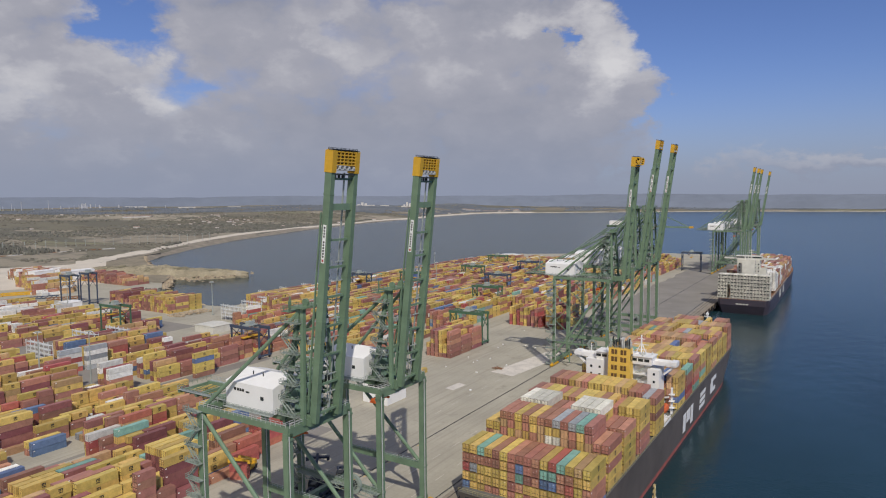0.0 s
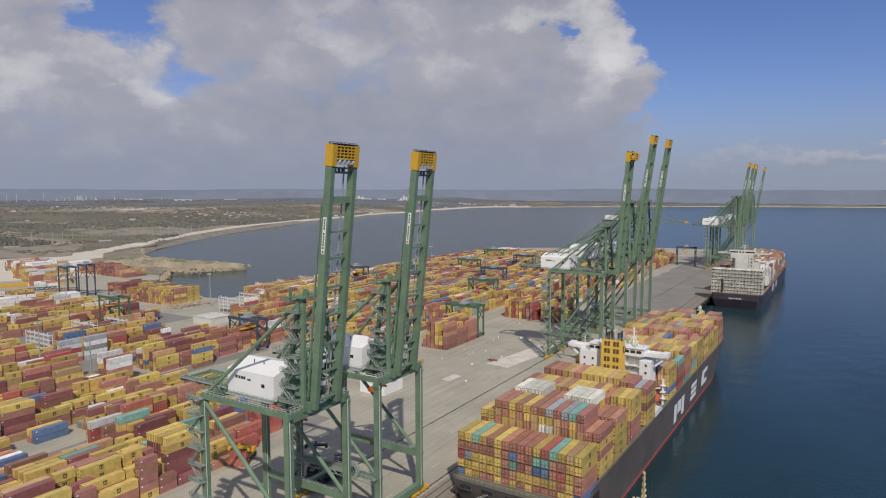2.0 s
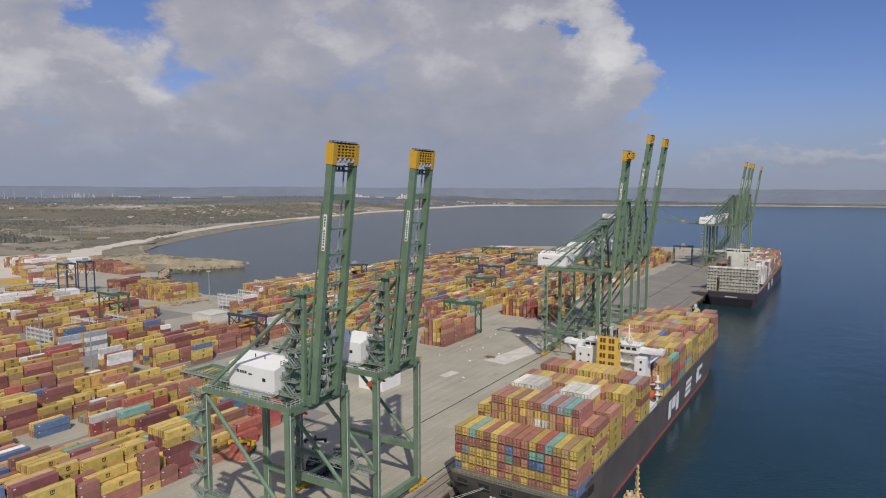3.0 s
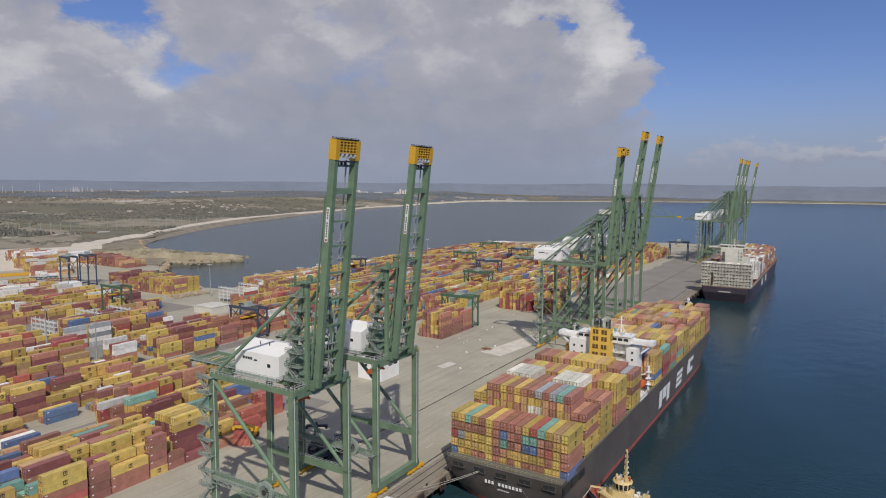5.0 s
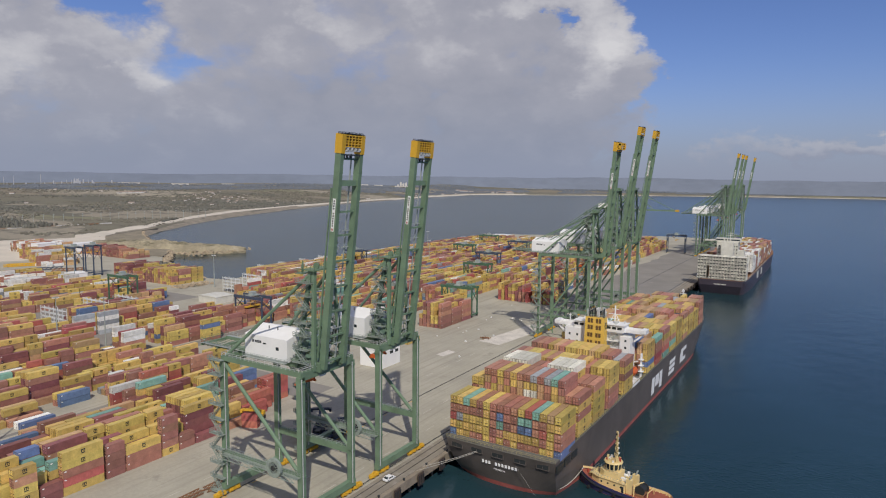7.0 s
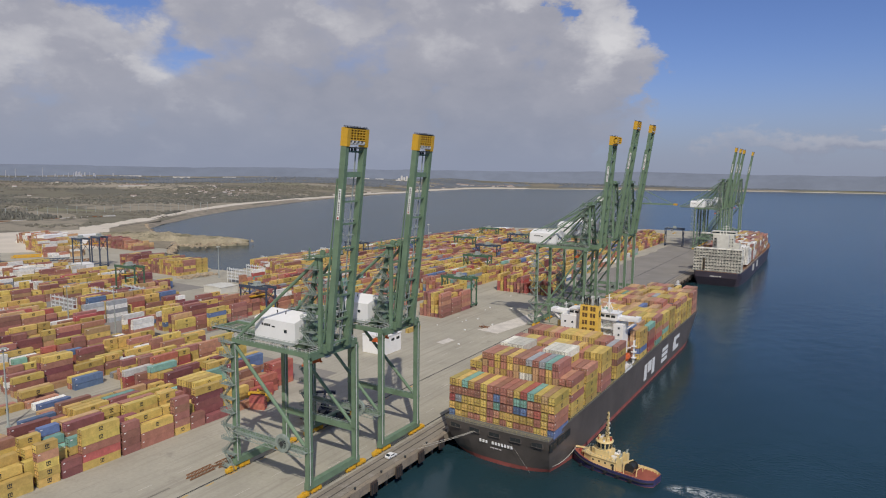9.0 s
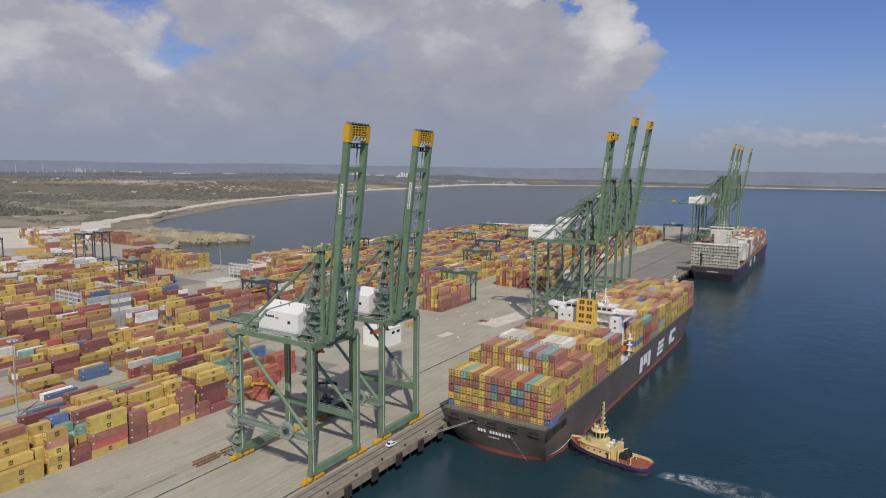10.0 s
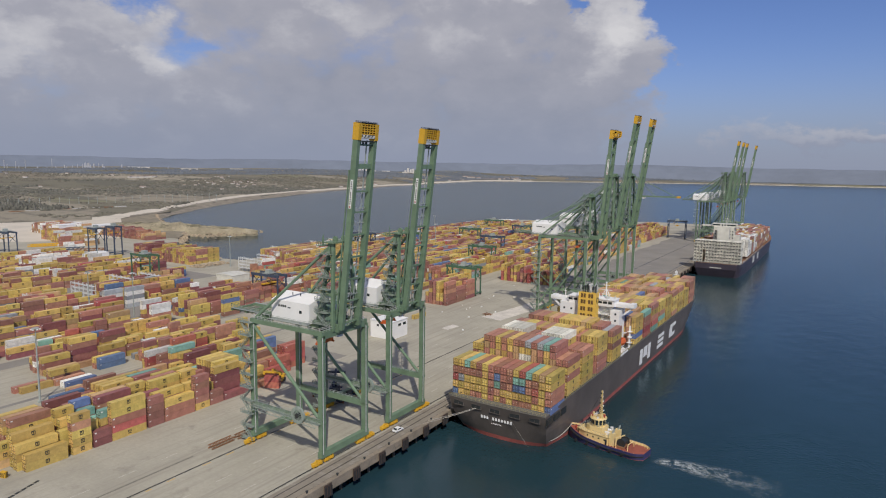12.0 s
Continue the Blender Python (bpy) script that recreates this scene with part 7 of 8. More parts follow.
lift_truck(-43.5, -50, 35, NIGHT, "blue-black lift truck parked under the cranes")


def spreader_stand(x, y, rz, label):
    """Spare spreaders laid one on another on trestles."""
    f = thing("spare_spreader", label, "spreader", "spare spreaders", (x, y, 0), rz)
    for k in range(2):
        z = 0.9 + 1.5 * k
        bm = bmesh.new()
        for sx in (-0.7, 0.7):
            span(bm, sx - 0.22, sx + 0.22, -5.6, 5.6, z, z + 0.6)
        for sy in (-5.8, -2.0, 2.0, 5.8):
            span(bm, -1.2, 1.2, sy - 0.25, sy + 0.25, z - 0.05, z + 0.65)
        fr = part("frame", bm, NIGHT, f)
        bm = bmesh.new()
        span(bm, -0.9, 0.9, -1.4, 1.4, z + 0.6, z + 1.3)
        part("headblock", bm, DARK, fr)
    for sy in (-4.5, 4.5):
        bm = bmesh.new()
        span(bm, -1.4, 1.4, sy - 0.2, sy + 0.2, 0, 0.85)
        part("trestle", bm, RUST, f)


spreader_stand(-38.5, -56, 20, "blue-black spare spreaders stacked on trestles")
spreader_stand(-33.5, -53.5, 5, "blue-black spare spreaders stacked on trestles")
spreader_stand(-37.0, -45.5, 40, "blue-black spare spreaders stacked on trestles")
spreader_stand(-42.0, -60, 65, "blue-black spare spreaders stacked on trestles")
for k, (y0, y1) in enumerate(((-113, -104), (-103, -94))):
    f = thing("frame_bundle", "rusty steel frame bundle lying beside the rail", "frame", "", (-40.5 + k * 0.5, 0, 0))
    bm = bmesh.new()
    for x in (-0.9, 0.9):
        for z in (0.3, 1.3):
            span(bm, x - 0.14, x + 0.14, y0, y1, z - 0.14, z + 0.14)
    n = 7
    for i in range(n):
        u0, u1 = y0 + (y1 - y0) * i / n, y0 + (y1 - y0) * (i + 1) / n
        for x in (-0.9, 0.9):
            beam(bm, (x, u0, 0.3), (x, u1, 1.3), 0.14)
        beam(bm, (-0.9, u0, 1.3), (0.9, u1, 1.3), 0.14)
    part("frame", bm, RUST, f)

# trench cover beside the landward rail, drain slots and a striped guard at the stack corner
bm = bmesh.new()
span(bm, -41.3, -40.6, -175, -119, 0.004, 0.012)
tagged(finish("cable_trench", bm, mat("dark_trench_cover", (0.2, 0.185, 0.15), 0.9, var=0.2)), "dark cover strip of a cable trench", "trench", kind="structure")
for k in range(6):
    bm = bmesh.new()
    span(bm, -0.45, 0.45, -0.9, 0.9, 0.004, 0.014)
    g = tagged(finish("drain_slot", bm, DARK), "dark drain slot set in the apron", "drain", kind="structure")
    g.matrix_basis = pose(-60.2 - 0.75 * k, -164.5 + 2.0 * k, 0, 0, 0, 20)
guard = thing("stack_guard", "yellow and black striped guard at a stack corner", "guard", "", (-74.4, -158.3, 0), 20)
bm = bmesh.new()
span(bm, -0.9, 0.9, -0.5, 0.5, 0, 1.9)
bmesh.ops.bevel(bm, geom=bm.edges[:], offset=0.06, segments=1, affect="EDGES")
body = part("body", bm, YELLOW, guard)
for k in range(4):
    bm = bmesh.new()
    beam(bm, (-0.95 + 0.42 * k, -0.53, 0.2), (-0.45 + 0.42 * k, -0.53, 1.7), 0.16, 0.05, up=(0, 1, 0))
    part("stripe", bm, DARK, body)
for k in range(2):
    bm = bmesh.new()
    beam(bm, (0.93, -0.25 + 0.4 * k, 0.2), (0.93, 0.05 + 0.4 * k, 1.7), 0.05, 0.16, up=(0, 1, 0))
    part("stripe", bm, DARK, body)

# ---- coast, plain and hills ----
CX, CY = 120.0, -230.0
COAST = [(80, 860), (70, 900), (64, 960), (61, 1015), (58.5, 1085), (55.9, 1189), (50.5, 1581), (45.9, 1909), (41.2, 2346), (35.3, 2951), (28.5, 3900), (21.7, 4020), (8.3, 4350), (-2, 4500), (-14, 4550)]


def coast_r(a):
    for (a0, r0), (a1, r1) in zip(COAST, COAST[1:]):
        if a1 <= a <= a0:
            t = (a0 - a) / (a0 - a1)
            return r0 + (r1 - r0) * t
    return COAST[0][1] if a > COAST[0][0] else COAST[-1][1]


def polar(a, r):
    return CX - r * math.sin(radians(a)), CY + r * math.cos(radians(a))


def land_z(a, r):
    d = r - coast_r(a)
    x, y = polar(a, r)
    n = noise.noise(Vector((x * 0.0016, y * 0.0016, 0)))
    z = -6.6 + min(7.2 if a < 57 or r > 1120 else 6.2, d * 0.16) + min(1, max(0, d - 60) / 900) * (9 + 11 * n) + max(0, r - 2200) * 0.013 * min(1, max(0, d) / 1200)
    if a > 57:      # the made ground of the rear yard lies level
        z = min(z, -0.3 + max(0, r - 1080) * 0.02)
    return z


bm = bmesh.new()
na, nr = 190, 60
grid = []
for i in range(na + 1):
    a = 80 - 94 * i / na
    r0 = coast_r(a) + 9 * noise.noise(Vector((a * 0.9, 0, 3)))
    row = []
    for j in range(nr + 1):
        r = r0 + (4880 - r0) * (j / nr) ** 2.2
        x, y = polar(a, r)
        row.append(bm.verts.new((x, y, land_z(a, r) if j else -7.5)))
    grid.append(row)
for i in range(na):
    for j in range(nr):
        bm.faces.new((grid[i][j], grid[i + 1][j], grid[i + 1][j + 1], grid[i][j + 1]))
tagged(finish("coastal_land", bm, LAND, smooth=True), "dry coastal plain with fields and scrub", "land", kind="structure")
bm = bmesh.new()
prev = None
for i in range(161):
    a = 58.3 - 72.3 * i / 160
    r0 = coast_r(a) + 9 * noise.noise(Vector((a * 0.9, 0, 3)))
    w = 34 + 8 * noise.noise(Vector((a * 0.5, 5, 0))) + 70 * min(1, max(0, (a - 41) / 7)) - (26 if a < 24 else 0)
    cur = []
    for k, f in enumerate((-0.12, 0.62 if a > 44 else 0.42 if a > 36 else 0.1, 0.8, 1.0)):
        r = r0 + w * f
        x, y = polar(a, r)
        cur.append(bm.verts.new((x, y, max(-6.4, land_z(a, max(r, r0))) + (0.5, 0.9, 2.2, 2.4 if w > 90 else 1.0)[k])))
    if prev:
        for k in range(3):
            f = bm.faces.new((prev[k], cur[k], cur[k + 1], prev[k + 1]))
            f.material_index = 1 if k == 0 else 0
    prev = cur
SHINGLE = mat("dark_shore_shingle", (0.26, 0.225, 0.175), 0.95, var=0.3, scale=0.05, fine=0.6, stain=(0.16, 0.15, 0.12), stain_at=0.55)
tagged(finish("beach", bm, [SAND, SHINGLE], smooth=True), "pale sand beach along the bay", "beach", kind="structure")

# the white track of dry sand behind the beach
bm = bmesh.new()
prev = None
for i in range(71):
    a = 61 - 17 * i / 70
    fade = min(1, (a - 44) / 5)
    r0 = coast_r(a) + 9 * noise.noise(Vector((a * 0.9, 0, 3)))
    lo = r0 + 68 + 10 * noise.noise(Vector((a * 1.1, 9, 0))) - (20 if a > 58.3 else 0)
    hi = lo + (14 + 62 * fade) * (1 + 0.3 * noise.noise(Vector((a * 1.7, 4, 2))))
    cur = []
    for k in range(7):
        q = lo + (hi - lo) * k / 6
        x, y = polar(a, q)
        cur.append(bm.verts.new((x, y, max(0.0, land_z(a, q), land_z(a - 0.5, q), land_z(a + 0.5, q)) + (1.3 if 0 < k < 6 else -0.6))))
    if prev:
        for k in range(6):
            bm.faces.new((prev[k], cur[k], cur[k + 1], prev[k + 1]))
    prev = cur
tagged(finish("sand_track", bm, SAND, smooth=True), "white dry sand track behind the beach", "sand", kind="structure")

# bluish base colour carries the haze of distance over the hills
HAZE = mat("hazy_far_hills", (0.185, 0.212, 0.262), 1.0, var=0.1, scale=0.002, fine=0.012, spec=0.0)
bm = bmesh.new()
prev = None
for i in range(361):
    a = 84 - 104 * i / 360
    h = 104 + 10 * noise.noise(Vector((a * 0.10, 2.0, 0))) + 7 * noise.noise(Vector((a * 0.45, 2.0, 4))) - 0.55 * max(0, 16 - a) + 0.12 * max(0, a - 30)
    cur = []
    for k in range(7):
        u = k / 6
        x, y = polar(a, 4600 + 250 * u)
        cur.append(bm.verts.new((x, y, 6 + (h - 6) * u ** 0.8 + (6 * noise.noise(Vector((a * 1.3, u * 5, 8))) if 0 < k < 6 else 0))))
    if prev:
        for k in range(6):
            bm.faces.new((prev[k], cur[k], cur[k + 1], prev[k + 1]))
    prev = cur
tagged(finish("backdrop", bm, HAZE, smooth=True), "distant hills behind the bay with haze in their colour", "hills", kind="structure")

def cover(mt, col, flat, scale):
    """Low plants on the level parts of a rock: set by the slope of the ground, broken up by patches."""
    nt = mt.node_tree
    N, L = nt.nodes, nt.links
    b = N["Principled BSDF"]
    base = b.inputs["Base Color"].links[0].from_socket
    geo = N.new("ShaderNodeNewGeometry")
    sep = N.new("ShaderNodeSeparateXYZ")
    L.new(geo.outputs["True Normal"], sep.inputs[0])
    n = N.new("ShaderNodeTexNoise")
    n.inputs["Scale"].default_value, n.inputs["Detail"].default_value = scale, 6.0
    L.new(geo.outputs["Position"], n.inputs["Vector"])
    ad = N.new("ShaderNodeMath")
    ad.operation = "MULTIPLY_ADD"
    ad.inputs[1].default_value = 0.55
    L.new(n.outputs[0], ad.inputs[0])
    L.new(sep.outputs[2], ad.inputs[2])
    r = N.new("ShaderNodeMapRange")
    r.inputs[1].default_value, r.inputs[2].default_value, r.inputs[4].default_value = flat + 0.27, flat + 0.38, 0.85
    L.new(ad.outputs[0], r.inputs[0])
    mx = N.new("ShaderNodeMix")
    mx.data_type = "RGBA"
    mx.inputs[7].default_value = (*col, 1)
    L.new(r.outputs[0], mx.inputs[0])
    L.new(base, mx.inputs[6])
    L.new(mx.outputs[2], b.inputs["Base Color"])


# rocky cape that shelters the inner basin
CLIFF = mat("weathered_cliff", (0.30, 0.26, 0.175), 0.95, var=0.3, scale=0.04, fine=0.5, stain=(0.4, 0.35, 0.27), stain_at=0.55, bump=0.7, bump_scale=0.6)
bm = bmesh.new()
prev = None
path = [Vector((-735, 268, 0)), Vector((-660, 292, 0)), Vector((-600, 316, 0)), Vector((-540, 356, 0))]
for i in range(91):
    u = i / 90
    q = min(2.999, u * 3)
    c = path[int(q)].lerp(path[int(q) + 1], q - int(q))
    wid = 40 * (1 - u ** 1.6) ** 0.8 + 2.5
    top = 7.2 * (1 - max(0, u - 0.5) / 0.5) ** 0.7 * (0.55 + 0.45 * min(1, u / 0.35)) + 0.5
    cur = []
    for k in range(29):
        v = k / 28 * 2 - 1
        n = noise.noise(Vector((u * 14, v * 4, 1))) + 0.6 * noise.noise(Vector((u * 40, v * 12, 2))) + 0.35 * noise.noise(Vector((u * 110, v * 30, 5)))
        z = -7 + (top + 7) * (1 - abs(v) ** 3.4) * (1 + 0.16 * n)
        cur.append(bm.verts.new((c.x + v * wid * 0.72 + 2.5 * n, c.y - v * wid * 0.66 + 2.5 * n, z)))
    if prev:
        for k in range(28):
            bm.faces.new((prev[k], cur[k], cur[k + 1], prev[k + 1]))
    prev = cur
cover(CLIFF, (0.115, 0.105, 0.06), 0.9, 0.05)
tagged(finish("cape", bm, CLIFF), "sandy rock cape reaching into the bay", "rock", kind="structure")


def clump(verts, faces, p, s, r, flat=0.7, n=1):
    """One rough low-poly lump, eight to twenty faces, uneven."""
    b = len(verts)
    ring = 6
    verts.append((p[0], p[1], p[2] + s * flat * r.uniform(0.8, 1.2)))
    for lv, (rad, h) in enumerate(((0.7, 0.65), (1.0, 0.1))):
        for k in range(ring):
            a = 6.283 * (k + 0.5 * lv) / ring
            q = s * rad * r.uniform(0.7, 1.25)
            verts.append((p[0] + q * math.cos(a), p[1] + q * math.sin(a), p[2] + s * flat * h * r.uniform(0.6, 1.3)))
    for k in range(ring):
        k2 = (k + 1) % ring
        faces.append((b, b + 1 + k, b + 1 + k2))
        faces.append((b + 1 + k, b + 1 + ring + k, b + 1 + k2))
        faces.append((b + 1 + k2, b + 1 + ring + k, b + 1 + ring + k2))


def stuff(name, verts, faces, material, label, category):
    me = bpy.data.meshes.new(name)
    me.from_pydata(verts, [], faces)
    me.materials.append(material)
    return tagged(new(name, me), label, category, kind="stuff")


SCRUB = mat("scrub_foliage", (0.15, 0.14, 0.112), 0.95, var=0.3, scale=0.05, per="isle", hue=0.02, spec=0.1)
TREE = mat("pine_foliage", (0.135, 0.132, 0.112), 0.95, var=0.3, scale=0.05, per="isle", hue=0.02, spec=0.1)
# far trees: distance haze mixed into the foliage colour, bluer than TREE
FARTREE = mat("hazed_pine_foliage", (0.14, 0.155, 0.175), 0.95, var=0.25, scale=0.004, fine=0.05, spec=0.1)
r = random.Random(8)
v, f = [], []
n = 0
while n < 12000:
    a = r.uniform(34, 74)
    d = r.random() ** 1.6
    rr = coast_r(a) + 70 + d * (4200 - coast_r(a) - 70) if a > 30 else coast_r(a) + 60 + d * 250
    x, y = polar(a, rr)
    if x > -900 and y < 480 or noise.noise(Vector((x * 0.0035, y * 0.0035, 7))) + 0.4 * noise.noise(Vector((x * 0.015, y * 0.015, 2))) < 0.02:
        continue
    clump(v, f, (x, y, land_z(a, rr) - 0.5), r.uniform(1.6, 4.2) * (0.7 + rr / 3500), r, 0.7)
    n += 1
stuff("scrub", v, f, SCRUB, "dark green scrub and trees on the plain", "scrub")
v, f = [], []


def belt(count, a0, a1, r0, r1, s0, s1, tall=1.1, patchy=-1.0):
    """Trees strewn over a stretch of the plain, in patches."""
    for k in range(count):
        a = r.uniform(a0, a1)
        rr = max(r.uniform(r0, r1) + 90 * noise.noise(Vector((a * 0.35, r0, 0))), coast_r(a) + 110)
        x, y = polar(a, rr)
        if noise.noise(Vector((x * 0.003, y * 0.003, 5))) < patchy:
            continue
        clump(v, f, (x, y, land_z(a, rr) - 0.4), r.uniform(s0, s1), r, tall)


belt(5000, 20, 40, 3000, 4100, 4, 8, 0.8, -0.1)
belt(7000, 34, 72, 3350, 4250, 5, 10, 0.8, -0.2)
belt(9000, -14, 38, 4060, 4600, 4, 9, 0.8, -0.12)
stuff("far_woodland", v, f, FARTREE, "pine forest far off on the plain, haze tinted into its colour", "woodland")
v, f = [], []
belt(900, 46, 72, 2650, 2760, 3, 6, 0.9, -0.1)
belt(1500, 40, 72, 2120, 2330, 3, 6, 0.9, -0.12)
belt(1500, 46, 72, 1740, 1920, 2.5, 5, 0.9, -0.15)
belt(2600, 53, 72, 1300, 1560, 1.8, 3.6, 2.2, -0.3)
belt(2200, 38, 53, 1560, 2600, 2.4, 5, 0.9, 0.0)
stuff("woodland", v, f, TREE, "dark pine woodland belts on the plain", "woodland")
v, f = [], []
for k in range(1500):
    t = r.random()
    if t < 0.45:
        y = r.uniform(168, 780)
        x = -353 + r.uniform(-7, 1)
    elif t < 0.6:
        x, y = r.uniform(-400, -352), 165 + r.uniform(-6, 5)
    elif t < 0.85:
        u = r.random()
        x, y = -400 - 165 * u + r.uniform(-5, 5), 163 + 75 * u + r.uniform(-5, 5) + (60 * max(0, u - 0.6))
    else:
        u = r.random()
        x, y = -560 + r.uniform(-20, 20), 280 + 90 * u
    clump(v, f, (x, y, r.uniform(-4.5, -1.5)), r.uniform(0.9, 2.0), r, 0.9)
for k in range(90):     # heap of boulders at the corner of the inner basin
    u, w = r.random(), r.random()
    clump(v, f, (-358 + 14 * u, 114 + 36 * w, r.uniform(-0.6, 1.4) * (1 - abs(2 * w - 1))), r.uniform(0.8, 2.0), r, 0.9)
for p, q in (((-545, 238), (-575, 268)), ((-575, 268), (-620, 303)), ((-620, 303), (-690, 334)), ((-690, 334), (-762, 364)), ((-762, 364), (-830, 402)), ((-830, 402), (-882, 436)), ((-470, 186), (-545, 238))):
    for k in range(45):
        u = r.random()
        clump(v, f, (p[0] + (q[0] - p[0]) * u + r.uniform(-5, 5), p[1] + (q[1] - p[1]) * u + r.uniform(-4, 5), r.uniform(-5.5, -0.6)), r.uniform(1.2, 3.4), r, 0.7)
stuff("rock_armour", v, f, ROCK, "loose rock armour along the basin edges", "rocks")

v, f = [], []
for k in range(60):
    clump(v, f, (-487 + r.gauss(0, 9), 191 + r.gauss(0, 3.5), r.uniform(-1.0, 1.5)), r.uniform(1.2, 2.6), r, 1.2)
stuff("shrub_thicket", v, f, TREE, "dark shrubs on the bank of the inner basin", "shrubs")

# farmhouses, towers and poles on the plain
HOUSE = mat("whitewashed_wall", (0.55, 0.53, 0.5), 0.8, var=0.08)
TILE = mat("terracotta_roof", (0.32, 0.245, 0.205), 0.85, var=0.15)
# a village on the slope over the beach, a few farms, sheds by the far shore
SITES = [(r.gauss(50.8, 1.7), r.gauss(2500, 190), r.uniform(0.4, 0.9)) for _ in range(46)] + [(r.uniform(24, 68), r.uniform(1900, 3300), r.uniform(0.6, 1.2)) for _ in range(22)]
SITES += [(r.uniform(25.5, 30.5), r.uniform(4020, 4150), r.uniform(0.9, 1.8)) for _ in range(34)] + [(56.2 + 0.16 * k, 2860, 1.3) for k in range(12)]
for a, rr, s in SITES:
    rr = max(rr, coast_r(a) + 90)
    x, y = polar(a, rr)
    h = thing("house", "whitewashed farmhouse on the plain", "house", "far houses", (x, y, land_z(a, rr) - 0.3), r.uniform(0, 90))
    bm = bmesh.new()
    span(bm, -7 * s, 7 * s, -4 * s, 4 * s, 0, 4 * s)
    part("wall", bm, HOUSE, h)
    bm = bmesh.new()
    pr = [(-4.4 * s, 4 * s), (4.4 * s, 4 * s), (0, 6 * s)]
    p0 = [bm.verts.new((-7.4 * s, q, z)) for q, z in pr]
    p1 = [bm.verts.new((7.4 * s, q, z)) for q, z in pr]
    bm.faces.new(p0), bm.faces.new(p1[::-1])
    for i in range(3):
        bm.faces.new((p0[i], p0[(i + 1) % 3], p1[(i + 1) % 3], p1[i]))
    part("roof", bm, TILE, h)
PALE = mat("pale_grey_tower", (0.42, 0.43, 0.46), 0.8)
for a, w, hh, n in ((39.1, 16, 26, 3), (35.1, 12, 34, 4)):
    x, y = polar(a, 4150)
    t = thing("factory", "pale factory with stepped towers far off", "building", "", (x, y, land_z(a, 4150) - 1), a)
    for k in range(n):
        bm = bmesh.new()
        span(bm, (k - n / 2) * w * 1.4, (k - n / 2) * w * 1.4 + w, -10, 10, 0, hh * (0.55, 1.0, 0.75, 0.9)[k])
        part("tower", bm, HOUSE, t)
    bm = bmesh.new()
    span(bm, -w * n, w * n, 10.5, 24, 0, 9)
    part("hall", bm, HOUSE, t)
rt = random.Random(3)
for a, hh, wd in [(64.9, 48, 2), (63.2, 56, 1.8), (66.2, 44, 2), (65.5, 40, 1.5)] + [(rt.gauss(60.9, 0.5), rt.uniform(10, 34), rt.uniform(1.5, 5)) for _ in range(14)] + [(rt.uniform(54.5, 68), rt.uniform(6, 22), rt.uniform(1.5, 5)) for _ in range(12)]:
    x, y = polar(a, 4330)
    t = thing("refinery_tower", "pale refinery tower far off on the plain", "tower", "refinery towers", (x, y, land_z(a, 4330)))
    bm = bmesh.new()
    tube(bm, (0, 0, 0), (0, 0, hh), wd, 10, wd * 0.8)
    part("shaft", bm, PALE, t)
for a, wd in ((57.6, 60), (56.8, 44), (53.5, 90), (49.8, 70), (66.8, 40), (38.6, 70), (37.2, 50)):
    x, y = polar(a, 4300)
    t = thing("warehouse", "long white warehouse far off on the plain", "building", "far warehouses", (x, y, land_z(a, 4300)), a)
    bm = bmesh.new()
    span(bm, -wd * 0.55, wd * 0.55, -14, 14, 0, 7)
    part("wall", bm, HOUSE, t)
    bm = bmesh.new()
    span(bm, -wd * 0.55 - 1, wd * 0.55 + 1, -15, 15, 7, 8)
    part("roof", bm, HOUSE, t)
for k in range(30):
    u = k / 29
    x, y = -1180 + 90 * u, 250 + 480 * u
    p = thing("power_pole", "grey lattice power pole beside the coast road", "pole", "power poles", (x, y, 0))
    bm = bmesh.new()
    tube(bm, (0, 0, -2), (0, 0, 19), 0.45, 6, 0.25)
    for z in (14.5, 17.5):
        beam(bm, (0, -2.4, z), (0, 2.4, z), 0.3)
    part("pole", bm, GREY, p)
bm = bmesh.new()
slab(bm, [(-1000, -120), (-735, 20), (-640, 120), (-590, 235), (-640, 250), (-760, 300), (-860, 360), (-960, 470), (-1020, 400), (-1010, 200)], -1.0, 0.1)
SHORE = mat("brown_shore_earth", (0.25, 0.215, 0.155), 0.95, var=0.3, scale=0.04, fine=0.4, stain=(0.14, 0.13, 0.09), stain_at=0.52)
bank = bmesh.new()
slab(bank, [(-545, 238), (-590, 234), (-640, 250), (-760, 300), (-860, 360), (-960, 470), (-915, 490), (-882, 436), (-830, 402), (-762, 364), (-690, 334), (-620, 303), (-575, 268)], -7.0, 0.3)
tagged(finish("shore_bank", bank, SHORE), "brown earth bank between the lot and the water", "bank", kind="structure")
tagged(finish("sand_lot", bm, SAND), "pale sandy lot beside the coast road", "ground", kind="structure")
for x0, y0, x1, y1 in ((-1003, 250, -1012, 560),):
    for k in range(8):
        w = thing("rail_wagon", "pale rail wagon on the coast line", "wagon", "rail wagons", (x0 - 40, y0 + 40 + 26 * k, 0.35))
        bm = bmesh.new()
        span(bm, -1.5, 1.5, -11, 11, 1.0, 4.2)
        part("body", bm, HOUSE if k % 3 else RUST, w)
        bm = bmesh.new()
        for yy in (-8, 8):
            span(bm, -1.2, 1.2, yy - 1.5, yy + 1.5, 0, 1.0)
        part("bogie", bm, DARK, w)

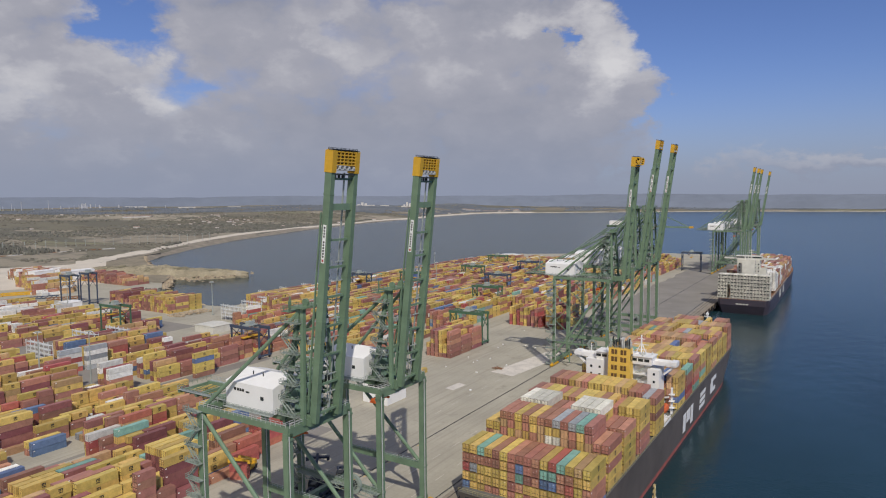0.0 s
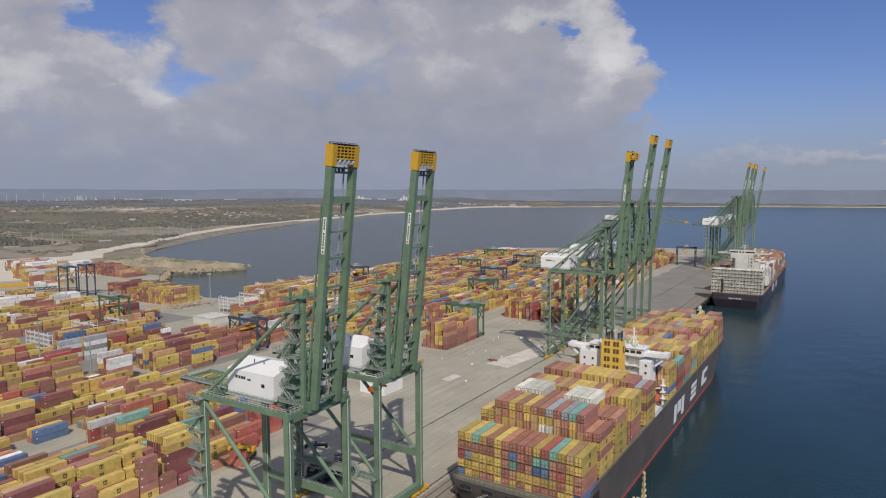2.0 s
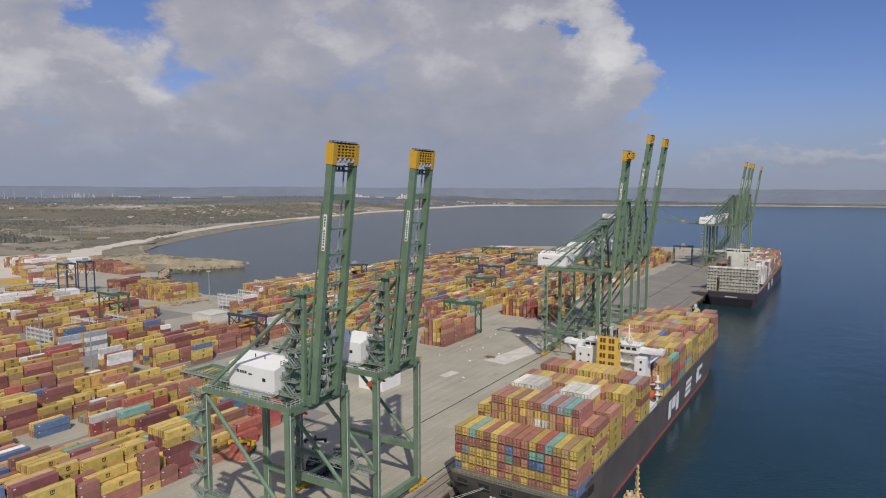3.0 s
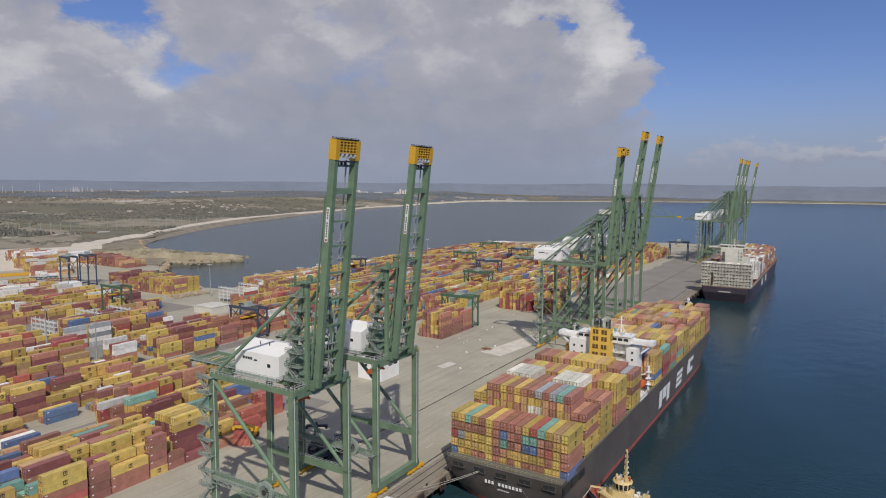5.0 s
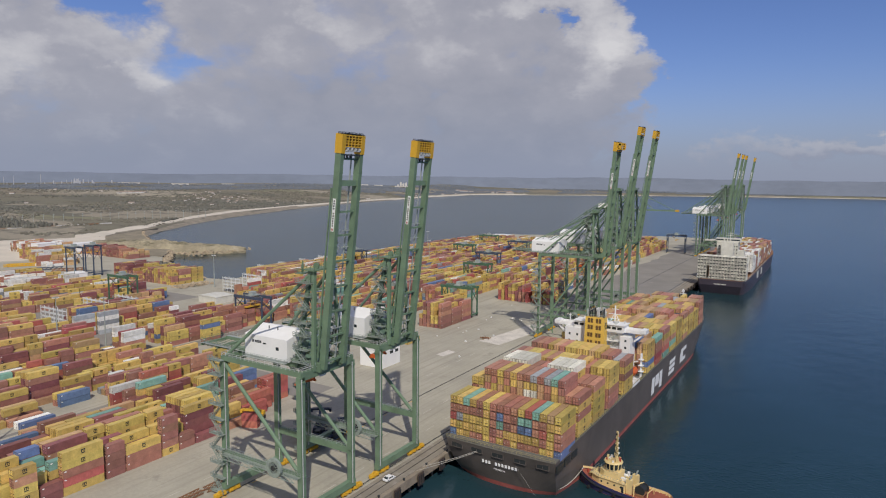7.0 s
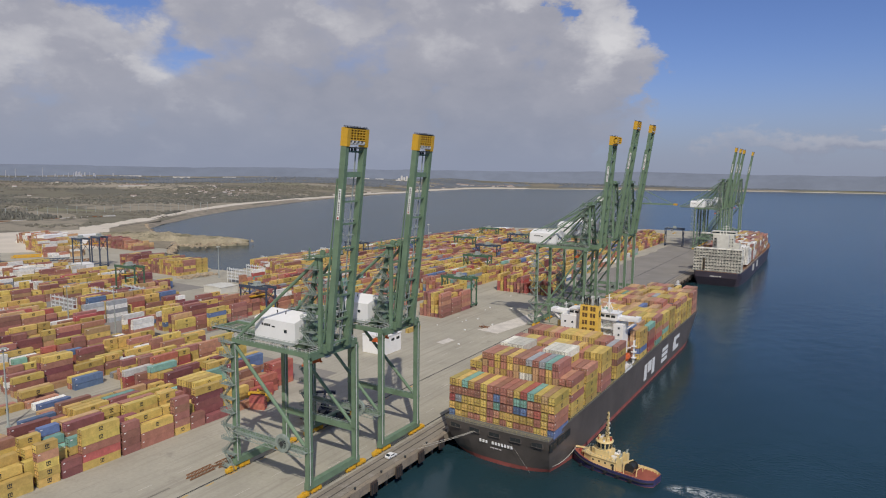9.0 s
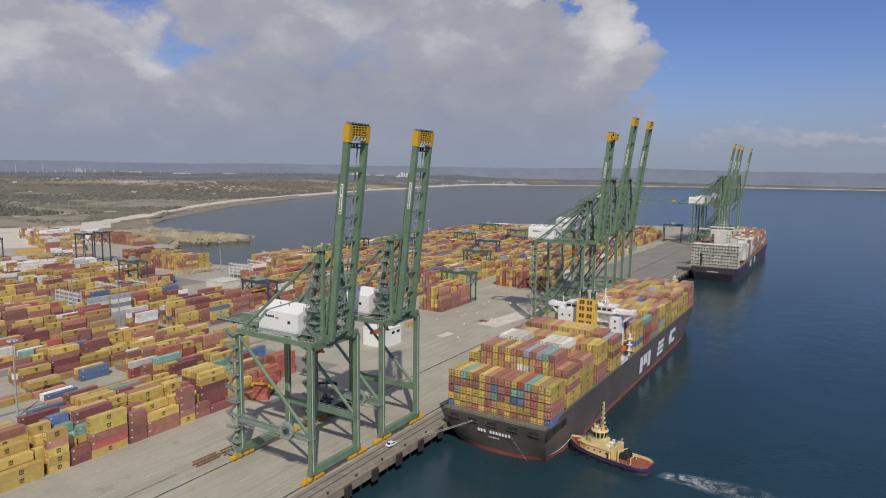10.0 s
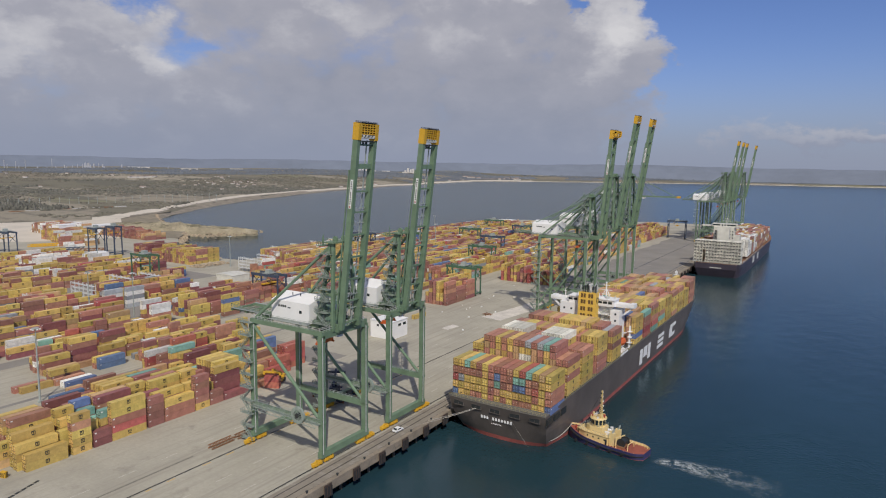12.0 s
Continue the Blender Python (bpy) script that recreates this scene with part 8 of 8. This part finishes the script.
# rear yard: stacks beside the inner basin
rear = Stack()
block(rear, -366, 13, 121, 148, (4, 5), seed=90, empty=0.02, mix=["yellow", "yellow", "tan", "yellow", "rust", "brown"])
block(rear, -402, 17, 121, 148, (3, 5), seed=91, empty=0.05, mix=["rust", "brown", "rust", "maroon", "yellow"])
block(rear, -556, 34, 204, 231, (2, 4), seed=92, empty=0.08, mix=["brown", "brown", "rust", "rust", "maroon", "tan"])
block(rear, -560, 8, 118, 150, (2, 4), seed=93, empty=0.3, mix=["white", "rust", "white", "tan"])
block(rear, -598, 9, 132, 165, (3, 5), seed=94, mix=["yellow", "white", "rust", "yellow", "tan"])
block(rear, -632, 10, 140, 172, (3, 5), seed=95, mix=["rust", "tan", "yellow", "rust"])
block(rear, -668, 26, 168, 200, (3, 5), seed=99, mix=["white", "white", "tan", "rust", "white", "brown"])
block(rear, -426, 26, 26, 76, (2, 4), seed=103, empty=0.06, mix=["white", "brown", "rust", "white", "tan", "yellow"])
block(rear, -424, 9, -40, 14, (1, 4), seed=104, empty=0.1)
for i, x in enumerate((-345, -372, -400)):
    block(rear, x, 7, -260, 88, (2, 4), seed=96 + i, empty=0.14)
for x, y, paint, words in ((-592, 112, YELLOW, "yellow"), (-588, 107, YELLOW, "yellow"), (-543, 110, DBLUE, "dark blue"), (-520, 118, RUST, "rusty")):
    g = thing("spare_girder", words + " spare lattice girder lying on the rear lot", "girder", "", (x, y, 0), 62)
    for q in (-1.3, 1.3):
        for z in (0.5, 2.4):
            bm = bmesh.new()
            beam(bm, (-14, q, z), (14, q, z), 0.45)
            part("chord", bm, paint, g)
    for k in range(7):
        for q in (-1.3, 1.3):
            bm = bmesh.new()
            beam(bm, (-14 + 4 * k, q, 0.5), (-10 + 4 * k, q, 2.4), 0.3)
            part("brace", bm, paint, g)
    for q in (-10, 10):
        bm = bmesh.new()
        span(bm, q - 0.4, q + 0.4, -1.6, 1.6, 0, 0.3)
        part("sleeper", bm, DARK, g)
block(rear, -312, 7, 48, 84, (1, 3), seed=105, empty=0.15)
rear.build("yard_container_stack", "stacked containers in the rear yard beside the basin")

# wake astern of the tug: a thin ragged film of foam
FOAM = mat("sea_foam", (0.55, 0.6, 0.6), 0.6, var=0.2)
nt = FOAM.node_tree
N, L = nt.nodes, nt.links
tc = N.new("ShaderNodeTexCoord")
sep = N.new("ShaderNodeSeparateXYZ")
L.new(tc.outputs["UV"], sep.inputs[0])
geo = N.new("ShaderNodeNewGeometry")


def node(op, a, b, clamp=False):
    n = N.new("ShaderNodeMath")
    n.operation, n.use_clamp = op, clamp
    for i, v in enumerate((a, b)):
        if isinstance(v, (int, float)):
            n.inputs[i].default_value = v
        else:
            L.new(v, n.inputs[i])
    return n.outputs[0]


def foam_noise(scale, sx, sy, dist):
    mp = N.new("ShaderNodeMapping")
    mp.inputs["Scale"].default_value = (sx, sy, 1)
    L.new(geo.outputs["Position"], mp.inputs[0])
    n = N.new("ShaderNodeTexNoise")
    n.inputs["Scale"].default_value, n.inputs["Detail"].default_value, n.inputs["Roughness"].default_value, n.inputs["Distortion"].default_value = scale, 7.0, 0.6, dist
    L.new(mp.outputs[0], n.inputs["Vector"])
    return n.outputs[0]


ridge = node("SUBTRACT", 1.0, node("MULTIPLY", node("ABSOLUTE", node("SUBTRACT", foam_noise(0.42, 0.7, 1.2, 2.2), 0.5), 0), 16.0))
patch = foam_noise(0.16, 1, 1, 0.8)
u, v = sep.outputs[0], sep.outputs[1]
across = node("SUBTRACT", 1.0, node("POWER", node("ABSOLUTE", node("SUBTRACT", node("MULTIPLY", v, 2.0), 1.0), 0), 2.0))
along = node("MULTIPLY", node("MULTIPLY", u, 9.0, True), node("SUBTRACT", 1.0, node("POWER", u, 0.9)))
dens = node("MULTIPLY", node("MULTIPLY", across, along), node("ADD", node("MULTIPLY", node("SUBTRACT", patch, 0.38), 6.0, True), 0.02))
alpha = node("MULTIPLY", node("MULTIPLY", node("ADD", ridge, 0.22, True), dens, True), 1.25, True)
L.new(alpha, N["Principled BSDF"].inputs["Alpha"])
bm = bmesh.new()
uv = bm.loops.layers.uv.new("uv")
grid = []
for i in range(25):
    u = i / 24
    cx, cy, w = 78.5 + 40 * u, -26.6 + 1.8 * math.sin(u * 2.6) - 3.0 * u * u, 2.6 + 6.4 * u ** 0.8
    grid.append([(bm.verts.new((cx + 0.2 * (q - 4), cy + w * (q / 4 - 1), WATER_Z + 0.08)), u, q / 8) for q in range(9)])
for i in range(24):
    for q in range(8):
        quad = (grid[i][q], grid[i + 1][q], grid[i + 1][q + 1], grid[i][q + 1])
        f = bm.faces.new([z[0] for z in quad])
        for lp, z in zip(f.loops, quad):
            lp[uv].uv = z[1:]
tagged(finish("wake_foam", bm, FOAM), "thin white foam of a propeller wake", "foam", kind="stuff")
stuff("cooling_unit_fronts", fan_v, fan_f, DARK, "dark cooling units of refrigerated boxes", "cooling units")
